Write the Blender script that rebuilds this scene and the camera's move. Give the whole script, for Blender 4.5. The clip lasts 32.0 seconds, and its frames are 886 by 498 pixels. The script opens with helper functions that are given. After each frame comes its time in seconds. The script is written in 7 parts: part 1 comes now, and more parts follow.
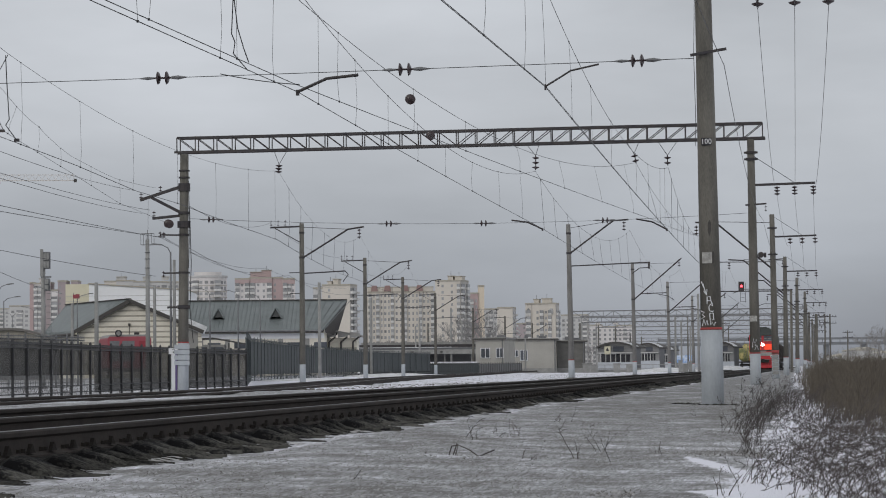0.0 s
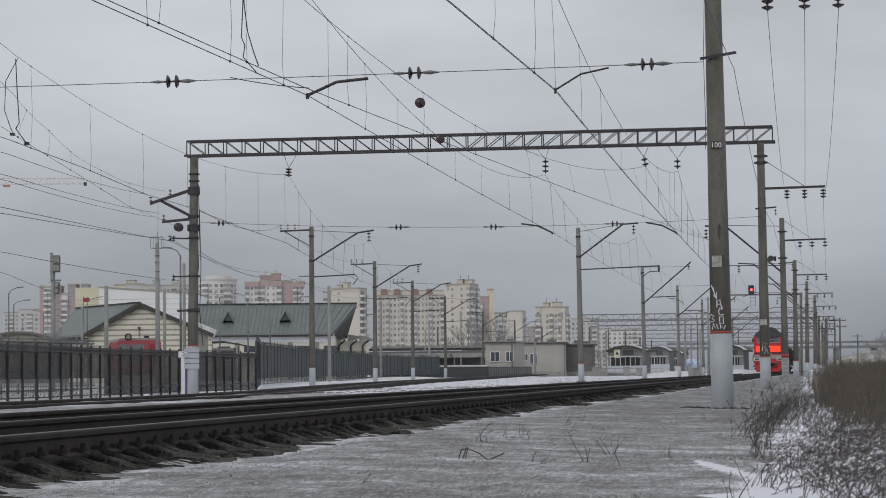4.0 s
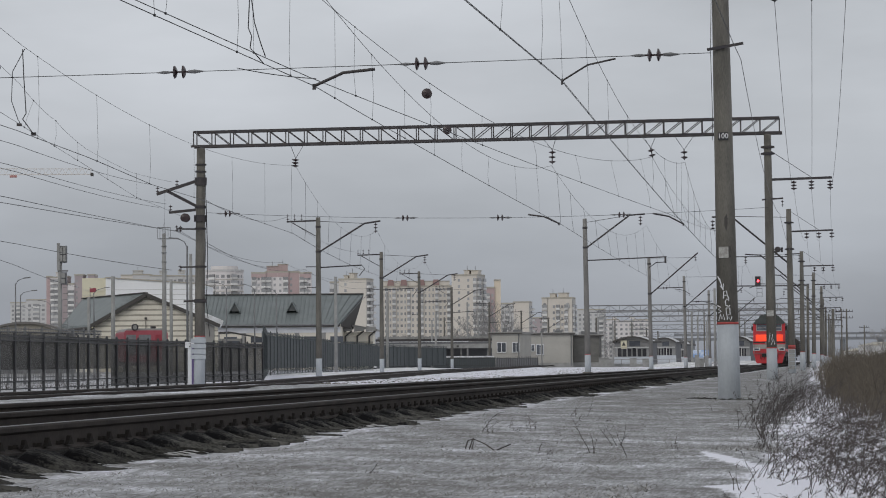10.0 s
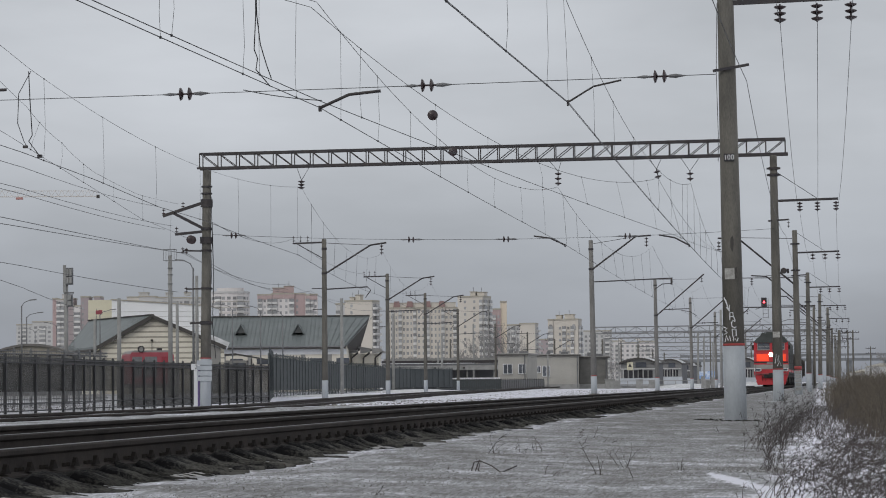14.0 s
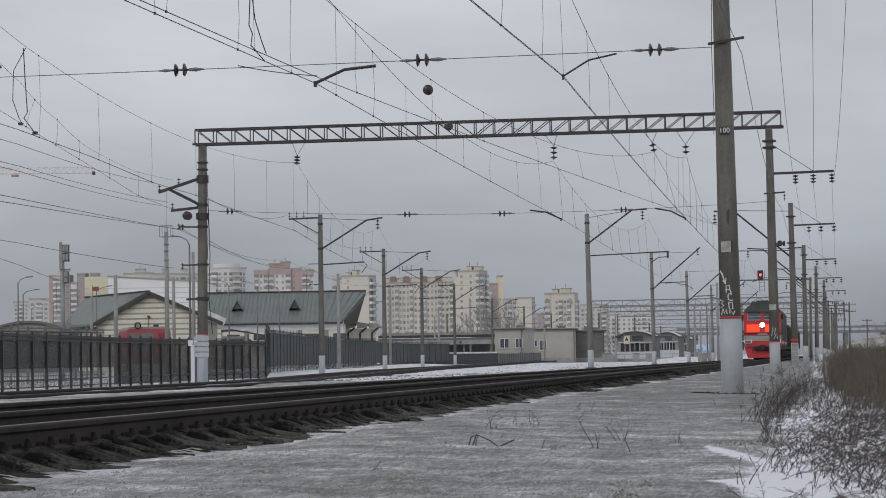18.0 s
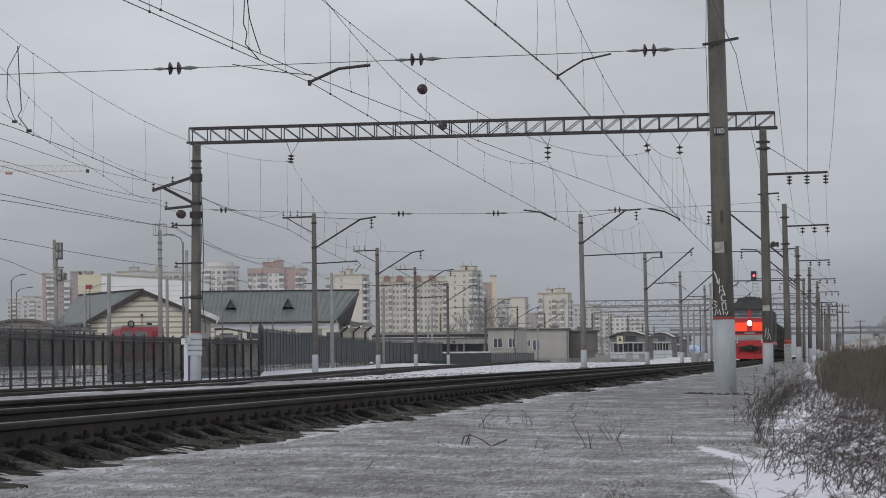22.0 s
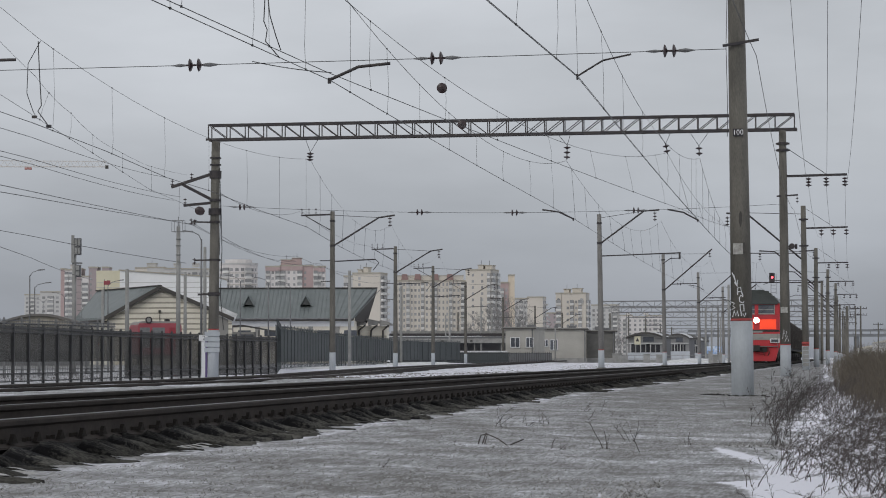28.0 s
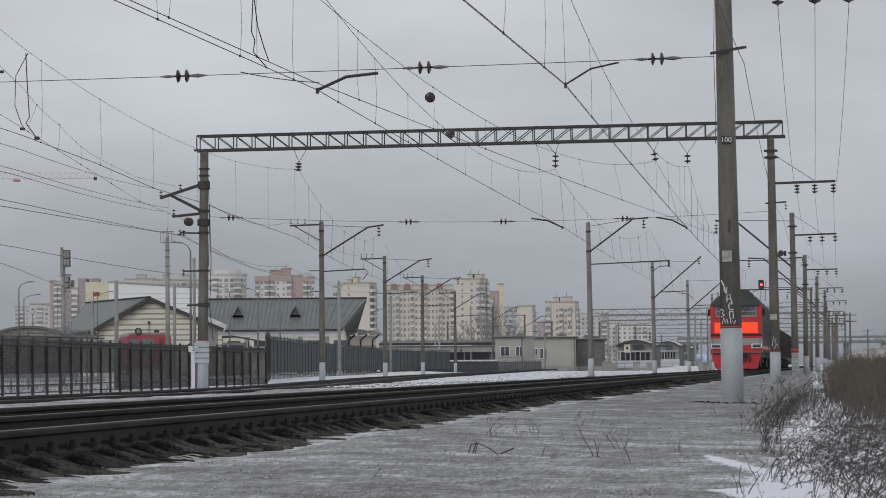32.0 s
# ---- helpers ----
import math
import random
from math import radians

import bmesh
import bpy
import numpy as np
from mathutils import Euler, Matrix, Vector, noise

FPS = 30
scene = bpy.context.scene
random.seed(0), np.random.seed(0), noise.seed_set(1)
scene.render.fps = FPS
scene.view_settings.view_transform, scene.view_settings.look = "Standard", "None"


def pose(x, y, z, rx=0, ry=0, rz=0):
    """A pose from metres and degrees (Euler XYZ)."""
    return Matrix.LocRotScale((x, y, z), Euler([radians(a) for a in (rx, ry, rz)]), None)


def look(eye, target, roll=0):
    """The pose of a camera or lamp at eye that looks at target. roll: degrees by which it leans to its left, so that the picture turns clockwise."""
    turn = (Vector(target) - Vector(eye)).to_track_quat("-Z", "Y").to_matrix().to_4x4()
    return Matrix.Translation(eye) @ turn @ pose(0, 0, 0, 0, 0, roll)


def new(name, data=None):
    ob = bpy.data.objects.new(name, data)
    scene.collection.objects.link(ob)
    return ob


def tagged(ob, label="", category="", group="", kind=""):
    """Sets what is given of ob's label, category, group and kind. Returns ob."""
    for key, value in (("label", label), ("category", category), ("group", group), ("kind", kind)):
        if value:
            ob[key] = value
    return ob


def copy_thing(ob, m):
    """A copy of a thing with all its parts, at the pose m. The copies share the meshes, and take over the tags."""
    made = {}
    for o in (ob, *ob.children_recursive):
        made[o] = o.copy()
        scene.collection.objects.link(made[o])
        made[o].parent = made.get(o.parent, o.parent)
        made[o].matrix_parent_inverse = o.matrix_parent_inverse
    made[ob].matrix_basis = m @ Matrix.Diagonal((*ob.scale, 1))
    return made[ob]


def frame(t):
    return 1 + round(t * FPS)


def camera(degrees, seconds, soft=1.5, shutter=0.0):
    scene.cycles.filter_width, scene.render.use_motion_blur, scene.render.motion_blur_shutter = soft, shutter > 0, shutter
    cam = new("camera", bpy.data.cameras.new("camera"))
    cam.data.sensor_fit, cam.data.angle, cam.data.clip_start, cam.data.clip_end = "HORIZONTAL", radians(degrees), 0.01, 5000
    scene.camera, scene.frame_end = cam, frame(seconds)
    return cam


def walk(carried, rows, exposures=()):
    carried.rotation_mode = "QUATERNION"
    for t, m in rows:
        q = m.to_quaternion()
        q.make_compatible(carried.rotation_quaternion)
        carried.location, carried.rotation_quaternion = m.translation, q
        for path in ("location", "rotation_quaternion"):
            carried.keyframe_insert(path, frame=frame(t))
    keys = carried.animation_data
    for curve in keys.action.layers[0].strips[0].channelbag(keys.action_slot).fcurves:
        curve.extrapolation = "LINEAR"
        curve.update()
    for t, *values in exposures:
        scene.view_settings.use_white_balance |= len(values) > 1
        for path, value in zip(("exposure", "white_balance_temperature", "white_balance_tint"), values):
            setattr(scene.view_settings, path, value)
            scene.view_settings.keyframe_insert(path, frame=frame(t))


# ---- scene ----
cam = camera(17.823, 32.0, soft=1.0)
EYE = Vector((0.0, 0.0, 0.75))
# seconds, degrees to the left of the rails' direction, degrees up, roll
PATH = [
    (0, 7.407, 2.427, -0.516), (0.5, 7.372, 2.409, -0.514), (1, 7.334, 2.391, -0.512), (1.5, 7.354, 2.407, -0.583),
    (2, 7.400, 2.416, -0.668), (2.5, 7.417, 2.432, -0.724), (3, 7.462, 2.455, -0.682), (3.5, 7.528, 2.486, -0.567),
    (5.5, 7.698, 2.508, -0.407), (6, 7.715, 2.459, -0.486), (6.5, 7.743, 2.419, -0.525), (7, 7.755, 2.359, -0.535),
    (7.5, 7.761, 2.317, -0.612), (8, 7.751, 2.353, -0.737), (8.5, 7.735, 2.361, -0.829), (9, 7.735, 2.344, -0.828),
    (9.5, 7.741, 2.314, -0.655), (10, 7.741, 2.314, -0.435), (10.5, 7.765, 2.338, -0.203), (11, 7.803, 2.391, -0.109),
    (11.5, 7.816, 2.423, -0.216), (12, 7.766, 2.440, -0.292), (12.5, 7.764, 2.502, -0.314), (13, 7.839, 2.623, -0.344),
    (13.5, 7.881, 2.718, -0.435), (14, 7.859, 2.753, -0.493), (14.5, 7.806, 2.713, -0.484), (16.5, 7.843, 2.525, -0.538),
    (17, 7.885, 2.431, -0.501), (17.5, 7.840, 2.293, -0.824), (18, 7.787, 2.238, -0.829), (18.5, 7.748, 2.219, -0.937),
    (19, 7.716, 2.243, -0.723), (19.5, 7.679, 2.264, -0.698), (20, 7.643, 2.265, -0.728), (20.5, 7.618, 2.250, -0.623),
    (21, 7.631, 2.262, -0.442), (21.5, 7.632, 2.269, -0.472), (22, 7.658, 2.226, -0.594), (22.5, 7.662, 2.177, -0.677),
    (23, 7.673, 2.163, -0.638), (23.5, 7.655, 2.196, -0.561), (24, 7.668, 2.247, -0.534), (24.5, 7.698, 2.286, -0.596),
    (25, 7.757, 2.315, -0.662), (25.5, 7.803, 2.275, -0.707), (27.5, 7.954, 2.169, -0.317), (28, 8.029, 2.206, -0.077),
    (28.5, 8.061, 2.235, -0.129), (29, 8.097, 2.286, -0.124), (29.5, 8.082, 2.301, -0.157), (30, 8.109, 2.298, -0.086),
    (30.5, 8.122, 2.324, -0.131), (31, 8.029, 2.334, -0.276), (31.5, 7.896, 2.383, -0.334), (32, 7.807, 2.393, -0.463),
]


def sight(yaw, up, roll):
    a, b = radians(yaw), radians(up)
    return look(EYE, EYE + Vector((-math.sin(a) * math.cos(b), math.cos(a) * math.cos(b), math.sin(b))), roll)


walk(cam, [(t, sight(yaw, up, roll)) for t, yaw, up, roll in PATH])

# ---- world and sun: an overcast winter day ----
SUN_UP, SUN_ROUND = radians(32), radians(205)
world = bpy.data.worlds.new("overcast_sky")
scene.world = world
world.use_nodes = True
wt = world.node_tree
wt.nodes.clear()


def wnode(kind, **values):
    n = wt.nodes.new(kind)
    for key, value in values.items():
        if key in n.inputs:
            n.inputs[key].default_value = value
    return n


w_out = wnode("ShaderNodeOutputWorld")
w_bg = wnode("ShaderNodeBackground", Strength=1.0)
w_sky = wnode("ShaderNodeTexSky")
w_sky.sky_type, w_sky.sun_disc = "NISHITA", False
w_sky.sun_elevation, w_sky.sun_rotation = SUN_UP, SUN_ROUND
w_dim = wnode("ShaderNodeVectorMath")
w_dim.operation = "SCALE"
w_dim.inputs["Scale"].default_value = 0.08
w_co = wnode("ShaderNodeTexCoord")
w_map = wnode("ShaderNodeMapping")
w_map.inputs["Scale"].default_value = (5.0, 5.0, 17.0)
w_map.inputs["Rotation"].default_value = (0.05, 0.12, 0.3)
w_noise = wnode("ShaderNodeTexNoise", Scale=1.0, Detail=6.0, Roughness=0.5)
w_sep = wnode("ShaderNodeSeparateXYZ")
w_up = wnode("ShaderNodeValToRGB")
w_up.color_ramp.elements[0].position, w_up.color_ramp.elements[0].color = 0.0, (0.255, 0.275, 0.32, 1)
w_up.color_ramp.elements[1].position, w_up.color_ramp.elements[1].color = 0.15, (0.575, 0.595, 0.63, 1)
w_mid = w_up.color_ramp.elements.new(0.04)
w_mid.color = (0.385, 0.41, 0.46, 1)
w_mid = w_up.color_ramp.elements.new(0.085)
w_mid.color = (0.535, 0.557, 0.60, 1)
w_top = w_up.color_ramp.elements.new(1.0)
w_top.color = (0.60, 0.62, 0.65, 1)
w_tone = wnode("ShaderNodeMapRange")
for key, value in (("From Min", 0.3), ("From Max", 0.7), ("To Min", 0.82), ("To Max", 1.18)):
    w_tone.inputs[key].default_value = value
w_mul = wnode("ShaderNodeVectorMath")
w_mul.operation = "SCALE"
w_mix = wnode("ShaderNodeMix")
w_mix.data_type = "RGBA"
w_mix.inputs["Factor"].default_value = 0.93
for a, b in ((w_co.outputs["Generated"], w_map.inputs["Vector"]), (w_map.outputs[0], w_noise.inputs["Vector"]),
             (w_co.outputs["Generated"], w_sep.inputs[0]), (w_sep.outputs["Z"], w_up.inputs["Fac"]),
             (w_noise.outputs["Fac"], w_tone.inputs["Value"]), (w_up.outputs["Color"], w_mul.inputs[0]),
             (w_tone.outputs["Result"], w_mul.inputs["Scale"]), (w_sky.outputs["Color"], w_dim.inputs[0]),
             (w_dim.outputs[0], w_mix.inputs["A"]), (w_mul.outputs[0], w_mix.inputs["B"]),
             (w_mix.outputs["Result"], w_bg.inputs["Color"]), (w_bg.outputs[0], w_out.inputs["Surface"])):
    wt.links.new(a, b)

sun_data = bpy.data.lights.new("sun", "SUN")
sun_data.energy, sun_data.angle, sun_data.color = 0.7, radians(25), (1.0, 0.96, 0.9)
sun = new("sun", sun_data)
sun.matrix_world = look((0, 0, 60), (0 - 60 * math.cos(SUN_UP) * math.sin(SUN_ROUND), -60 * math.cos(SUN_UP) * math.cos(SUN_ROUND),
                                    60 - 60 * math.sin(SUN_UP)))
scene.view_settings.exposure = 0.0

# ---- materials ----


def material(name, colour, second=None, scale=3.0, fine=40.0, mix=0.5, rough=0.7, metal=0.0, bump=0.15, stretch=(1, 1, 1),
             contrast=0.25, spread=0.0, shine=0.5, glow=0.0, glow_colour=None, coat=0.0):
    """A surface of two colours, mixed by a large and a fine noise, with relief. spread: how far pieces differ among themselves."""
    m = bpy.data.materials.new(name)
    m.use_nodes = True
    t = m.node_tree
    b = t.nodes["Principled BSDF"]
    second = second or tuple(c * 0.72 for c in colour)
    co = t.nodes.new("ShaderNodeTexCoord")
    mp = t.nodes.new("ShaderNodeMapping")
    mp.inputs["Scale"].default_value = stretch
    t.links.new(co.outputs["Object"], mp.inputs["Vector"])
    n1, n2 = t.nodes.new("ShaderNodeTexNoise"), t.nodes.new("ShaderNodeTexNoise")
    n1.inputs["Scale"].default_value, n1.inputs["Detail"].default_value = scale, 5.0
    n2.inputs["Scale"].default_value, n2.inputs["Detail"].default_value = fine, 3.0
    for n in (n1, n2):
        t.links.new(mp.outputs[0], n.inputs["Vector"])
    add = t.nodes.new("ShaderNodeMath")
    add.operation = "ADD"
    half = t.nodes.new("ShaderNodeMath")
    half.operation, half.inputs[1].default_value = "MULTIPLY", 0.5
    t.links.new(n1.outputs["Fac"], add.inputs[0])
    t.links.new(n2.outputs["Fac"], half.inputs[0])
    t.links.new(half.outputs[0], add.inputs[1])
    r = t.nodes.new("ShaderNodeMapRange")
    for key, value in (("From Min", 0.5 + 0.5 * mix - contrast), ("From Max", 0.5 + 0.5 * mix + contrast)):
        r.inputs[key].default_value = value
    t.links.new(add.outputs[0], r.inputs["Value"])
    mx = t.nodes.new("ShaderNodeMix")
    mx.data_type = "RGBA"
    mx.inputs["A"].default_value, mx.inputs["B"].default_value = (*colour, 1), (*second, 1)
    t.links.new(r.outputs["Result"], mx.inputs["Factor"])
    out = mx.outputs["Result"]
    if spread:
        info = t.nodes.new("ShaderNodeObjectInfo")
        geo = t.nodes.new("ShaderNodeNewGeometry")
        sm = t.nodes.new("ShaderNodeMath")
        sm.operation = "ADD"
        t.links.new(info.outputs["Random"], sm.inputs[0])
        t.links.new(geo.outputs["Random Per Island"], sm.inputs[1])
        vr = t.nodes.new("ShaderNodeMapRange")
        for key, value in (("From Min", 0.2), ("From Max", 1.8), ("To Min", 1 - spread), ("To Max", 1 + spread)):
            vr.inputs[key].default_value = value
        t.links.new(sm.outputs[0], vr.inputs["Value"])
        hs = t.nodes.new("ShaderNodeHueSaturation")
        t.links.new(vr.outputs["Result"], hs.inputs["Value"])
        t.links.new(out, hs.inputs["Color"])
        out = hs.outputs["Color"]
    t.links.new(out, b.inputs["Base Color"])
    b.inputs["Roughness"].default_value, b.inputs["Metallic"].default_value = rough, metal
    b.inputs["Coat Weight"].default_value, b.inputs["Specular IOR Level"].default_value = coat, shine
    if bump:
        bp = t.nodes.new("ShaderNodeBump")
        bp.inputs["Strength"].default_value, bp.inputs["Distance"].default_value = bump, 0.02
        t.links.new(add.outputs[0], bp.inputs["Height"])
        t.links.new(bp.outputs[0], b.inputs["Normal"])
    if glow:
        b.inputs["Emission Color"].default_value = (*(glow_colour or colour), 1)
        b.inputs["Emission Strength"].default_value = glow
    return m


CONCRETE = material("mast_concrete", (0.172, 0.162, 0.140), (0.086, 0.082, 0.072), 1.3, 25, contrast=0.2, spread=0.18, stretch=(3, 3, 0.6), rough=0.9)
CONCRETE_PALE = material("pale_concrete", (0.34, 0.34, 0.33), (0.22, 0.22, 0.21), 1.5, 25, rough=0.9)
MAST_PAINT = material("pale_grey_mast_paint", (0.43, 0.46, 0.49), (0.33, 0.355, 0.38), 1.6, 16, stretch=(2, 2, 0.8), contrast=0.25, rough=0.6, bump=0.05)
RED_BAND = material("red_band_paint", (0.44, 0.075, 0.07), rough=0.7)
# mast concrete lightened for the masts further off, haze included in the colour
CONCRETE_HAZED = material("grey_mast_concrete", (0.235, 0.228, 0.215), (0.14, 0.136, 0.128), 1.3, 25, contrast=0.2, spread=0.18, stretch=(3, 3, 0.6), rough=0.9)
STEEL_DARK = material("dark_steel", (0.034, 0.033, 0.041), (0.064, 0.055, 0.050), 4, 40, rough=0.6, metal=0.3)
GALVANISED = material("galvanised_steel", (0.22, 0.225, 0.23), (0.14, 0.14, 0.145), 3, 30, rough=0.55, metal=0.4)
WIRE = material("wire", (0.032, 0.032, 0.036), (0.06, 0.06, 0.06), 2, 20, rough=0.5, metal=0.5, bump=0)
GLAZE = material("brown_glazed_insulator", (0.035, 0.025, 0.028), (0.06, 0.04, 0.04), 8, 50, rough=0.2, bump=0)
RAIL_SIDE = material("rusty_rail", (0.034, 0.029, 0.027), (0.062, 0.052, 0.046), 2, 30, rough=0.8, shine=0.15)
RAIL_TOP = material("polished_rail_head", (0.19, 0.187, 0.18), (0.10, 0.098, 0.094), 1, 30, stretch=(1, 0.1, 1), rough=0.55, metal=0.5, bump=0)
SLEEPER = material("concrete_sleeper", (0.082, 0.080, 0.072), (0.011, 0.011, 0.012), 4.5, 50, mix=0.40, rough=0.95, bump=0.9, stretch=(0.7, 2.2, 1), contrast=0.10, spread=0.7, shine=0.12)
BALLAST = material("dark_ballast", (0.014, 0.0135, 0.013), (0.034, 0.033, 0.030), 6, 30, rough=0.95, bump=0.6, shine=0.1)
STONE = material("ballast_stone", (0.020, 0.019, 0.018), (0.055, 0.052, 0.048), 9, 60, rough=0.95, spread=0.5, shine=0.1)
FENCE_GREY = material("grey_fence_mesh", (0.102, 0.099, 0.093), (0.072, 0.070, 0.066), 1.2, 14, rough=0.9, contrast=0.2)
FENCE_GREY.node_tree.nodes["Principled BSDF"].inputs["Alpha"].default_value = 0.94  # fine netting lets some light through


def see_through(m, share):
    """A netting: part of the light goes straight through its holes."""
    t = m.node_tree
    out, b = t.nodes["Material Output"], t.nodes["Principled BSDF"]
    clear, mix = t.nodes.new("ShaderNodeBsdfTransparent"), t.nodes.new("ShaderNodeMixShader")
    mix.inputs[0].default_value = share
    t.links.new(b.outputs[0], mix.inputs[1])
    t.links.new(clear.outputs[0], mix.inputs[2])
    t.links.new(mix.outputs[0], out.inputs["Surface"])


see_through(FENCE_GREY, 0.30)
SNOW_OLD = material("old_packed_snow", (0.76, 0.77, 0.79), (0.48, 0.48, 0.48), 1.4, 18, rough=0.8, bump=0.5, contrast=0.2)
FENCE_POST = material("dark_fence_post", (0.042, 0.043, 0.046), rough=0.6)
FENCE_GREEN = material("dark_green_fence", (0.055, 0.066, 0.068), (0.042, 0.050, 0.052), 2, 30, rough=0.7)
ROOF_GREEN = material("grey_green_metal_roof", (0.190, 0.212, 0.212), (0.145, 0.164, 0.164), 0.5, 7, rough=0.55, metal=0.1)
PLASTER = material("cream_plaster", (0.76, 0.72, 0.62), (0.66, 0.62, 0.535), 0.6, 8, rough=0.9)
BAND = material("grey_brown_facade_band", (0.45, 0.42, 0.355), rough=0.9)
DARK_TRIM = material("dark_brown_trim", (0.07, 0.065, 0.06), rough=0.7)
# window glass paled in colour to stand in for haze over the far houses
HAZED_GLASS = material("far_window_glass", (0.23, 0.235, 0.24), (0.37, 0.37, 0.365), 0.2, 2, rough=0.2, bump=0, spread=0.5)
GLASS = material("dark_window_glass", (0.05, 0.055, 0.065), (0.12, 0.13, 0.15), 0.3, 3, rough=0.1, bump=0, spread=0.4)
WHITE = material("white_paint", (0.75, 0.76, 0.77), (0.62, 0.63, 0.64), 1, 10, rough=0.7, bump=0.03)
GREY_WALL = material("grey_plaster", (0.30, 0.295, 0.28), (0.24, 0.235, 0.225), 0.8, 8, rough=0.9)

# ---- builders ----


class Mesh:
    """Collects vertices and faces; every shape is closed."""

    def __init__(self):
        self.v, self.f = [], []

    def add(self, v, f):
        n = len(self.v)
        self.v += [tuple(p) for p in v]
        self.f += [tuple(i + n for i in face) for face in f]
        return self

    def box(self, x0, x1, y0, y1, z0, z1, m=None):
        v = [Vector((x, y, z)) for x in (x0, x1) for y in (y0, y1) for z in (z0, z1)]
        if m:
            v = [m @ p for p in v]
        return self.add(v, [(0, 1, 3, 2), (4, 6, 7, 5), (0, 4, 5, 1), (2, 3, 7, 6), (0, 2, 6, 4), (1, 5, 7, 3)])

    def bar(self, p, q, w, h=None, up=(0, 0, 1)):
        """A straight bar of a rectangular section from p to q."""
        p, q = Vector(p), Vector(q)
        d = (q - p).normalized()
        s = d.cross(Vector(up))
        s = s.normalized() if s.length > 1e-4 else Vector((1, 0, 0))
        u = s.cross(d)
        h = h or w
        v = [e + s * a * w / 2 + u * b * h / 2 for e in (p, q) for a, b in ((-1, -1), (1, -1), (1, 1), (-1, 1))]
        return self.add(v, [(3, 2, 1, 0), (4, 5, 6, 7), (0, 1, 5, 4), (1, 2, 6, 5), (2, 3, 7, 6), (3, 0, 4, 7)])

    def tube(self, points, radii, seg=8):
        """A round tube through points; radii: one, or one for each point."""
        points = [Vector(p) for p in points]
        if not isinstance(radii, (list, tuple)):
            radii = [radii] * len(points)
        v, f = [], []
        d0 = (points[-1] - points[0]).normalized()
        s = d0.cross(Vector((0, 0, 1)))
        if s.length < 1e-3:
            s = Vector((1, 0, 0))
        s.normalize()
        for i, p in enumerate(points):
            d = (points[min(i + 1, len(points) - 1)] - points[max(i - 1, 0)]).normalized()
            a = (s - d * s.dot(d)).normalized()
            b = d.cross(a)
            for k in range(seg):
                c = 2 * math.pi * k / seg
                v.append(p + (a * math.cos(c) + b * math.sin(c)) * radii[i])
        for i in range(len(points) - 1):
            for k in range(seg):
                a, b = i * seg + k, i * seg + (k + 1) % seg
                f.append((a, b, b + seg, a + seg))
        f.append(tuple(range(seg - 1, -1, -1)))
        f.append(tuple(range((len(points) - 1) * seg, len(points) * seg)))
        return self.add(v, f)

    def prism(self, outline, y0, y1, m=None):
        """An outline in x, z, pulled along y."""
        n = len(outline)
        v = [Vector((x, y, z)) for y in (y0, y1) for x, z in outline]
        if m:
            v = [m @ p for p in v]
        return self.add(v, [tuple(range(n)), tuple(range(2 * n - 1, n - 1, -1))]
                        + [((i + 1) % n, i, n + i, n + (i + 1) % n) for i in range(n)])

    def ball(self, c, r, seg=10, rings=6, squash=(1, 1, 1)):
        v, f = [], []
        for i in range(rings + 1):
            a = math.pi * i / rings
            for k in range(seg):
                b = 2 * math.pi * k / seg
                v.append((c[0] + r * squash[0] * math.sin(a) * math.cos(b), c[1] + r * squash[1] * math.sin(a) * math.sin(b),
                          c[2] + r * squash[2] * math.cos(a)))
        for i in range(rings):
            for k in range(seg):
                a, b = i * seg + k, i * seg + (k + 1) % seg
                f.append((a, a + seg, b + seg, b))
        return self.add(v, f)

    def data(self, name, mat, smooth=False):
        me = bpy.data.meshes.new(name)
        me.from_pydata(self.v, [], self.f)
        me.materials.append(mat)
        if smooth:
            me.shade_smooth()
        me.update()
        return me


def part(name, mesh, mat, parent=None, label="", smooth=False):
    """ONE mesh object under a thing or a part; mesh: a Mesh, or mesh data that is shared."""
    data = mesh.data(name, mat, smooth) if isinstance(mesh, Mesh) else mesh
    ob = new(name, data)
    ob.parent = parent
    return tagged(ob, label)


def thing(name, label, category, at=(0, 0, 0), turn=0.0, group="", kind=""):
    ob = new(name)
    ob.matrix_world = pose(*at, 0, 0, turn)
    ob.empty_display_size = 0.2
    return tagged(ob, label, category, group, kind)


def structure(name, mesh, mat, label, category, smooth=False):
    return tagged(part(name, mesh, mat, None, "", smooth), label, category, "", "structure")


rng = random.Random(7)

# ---- ground, tracks ----
TRACK_X, RAIL_Z = -6.0, 0.366


DIVERGE_X = [-11.3, -11.3, -11.3, -11.75, -12.6, -14.0, -15.5, -18.0, -20.0, -24.3, -26.9, -30.6, -35.4, -43.0, -58.0]
DIVERGE_Y = [9, 30, 48, 57, 66, 78, 91, 115, 137, 192, 228, 278, 340, 440, 620]



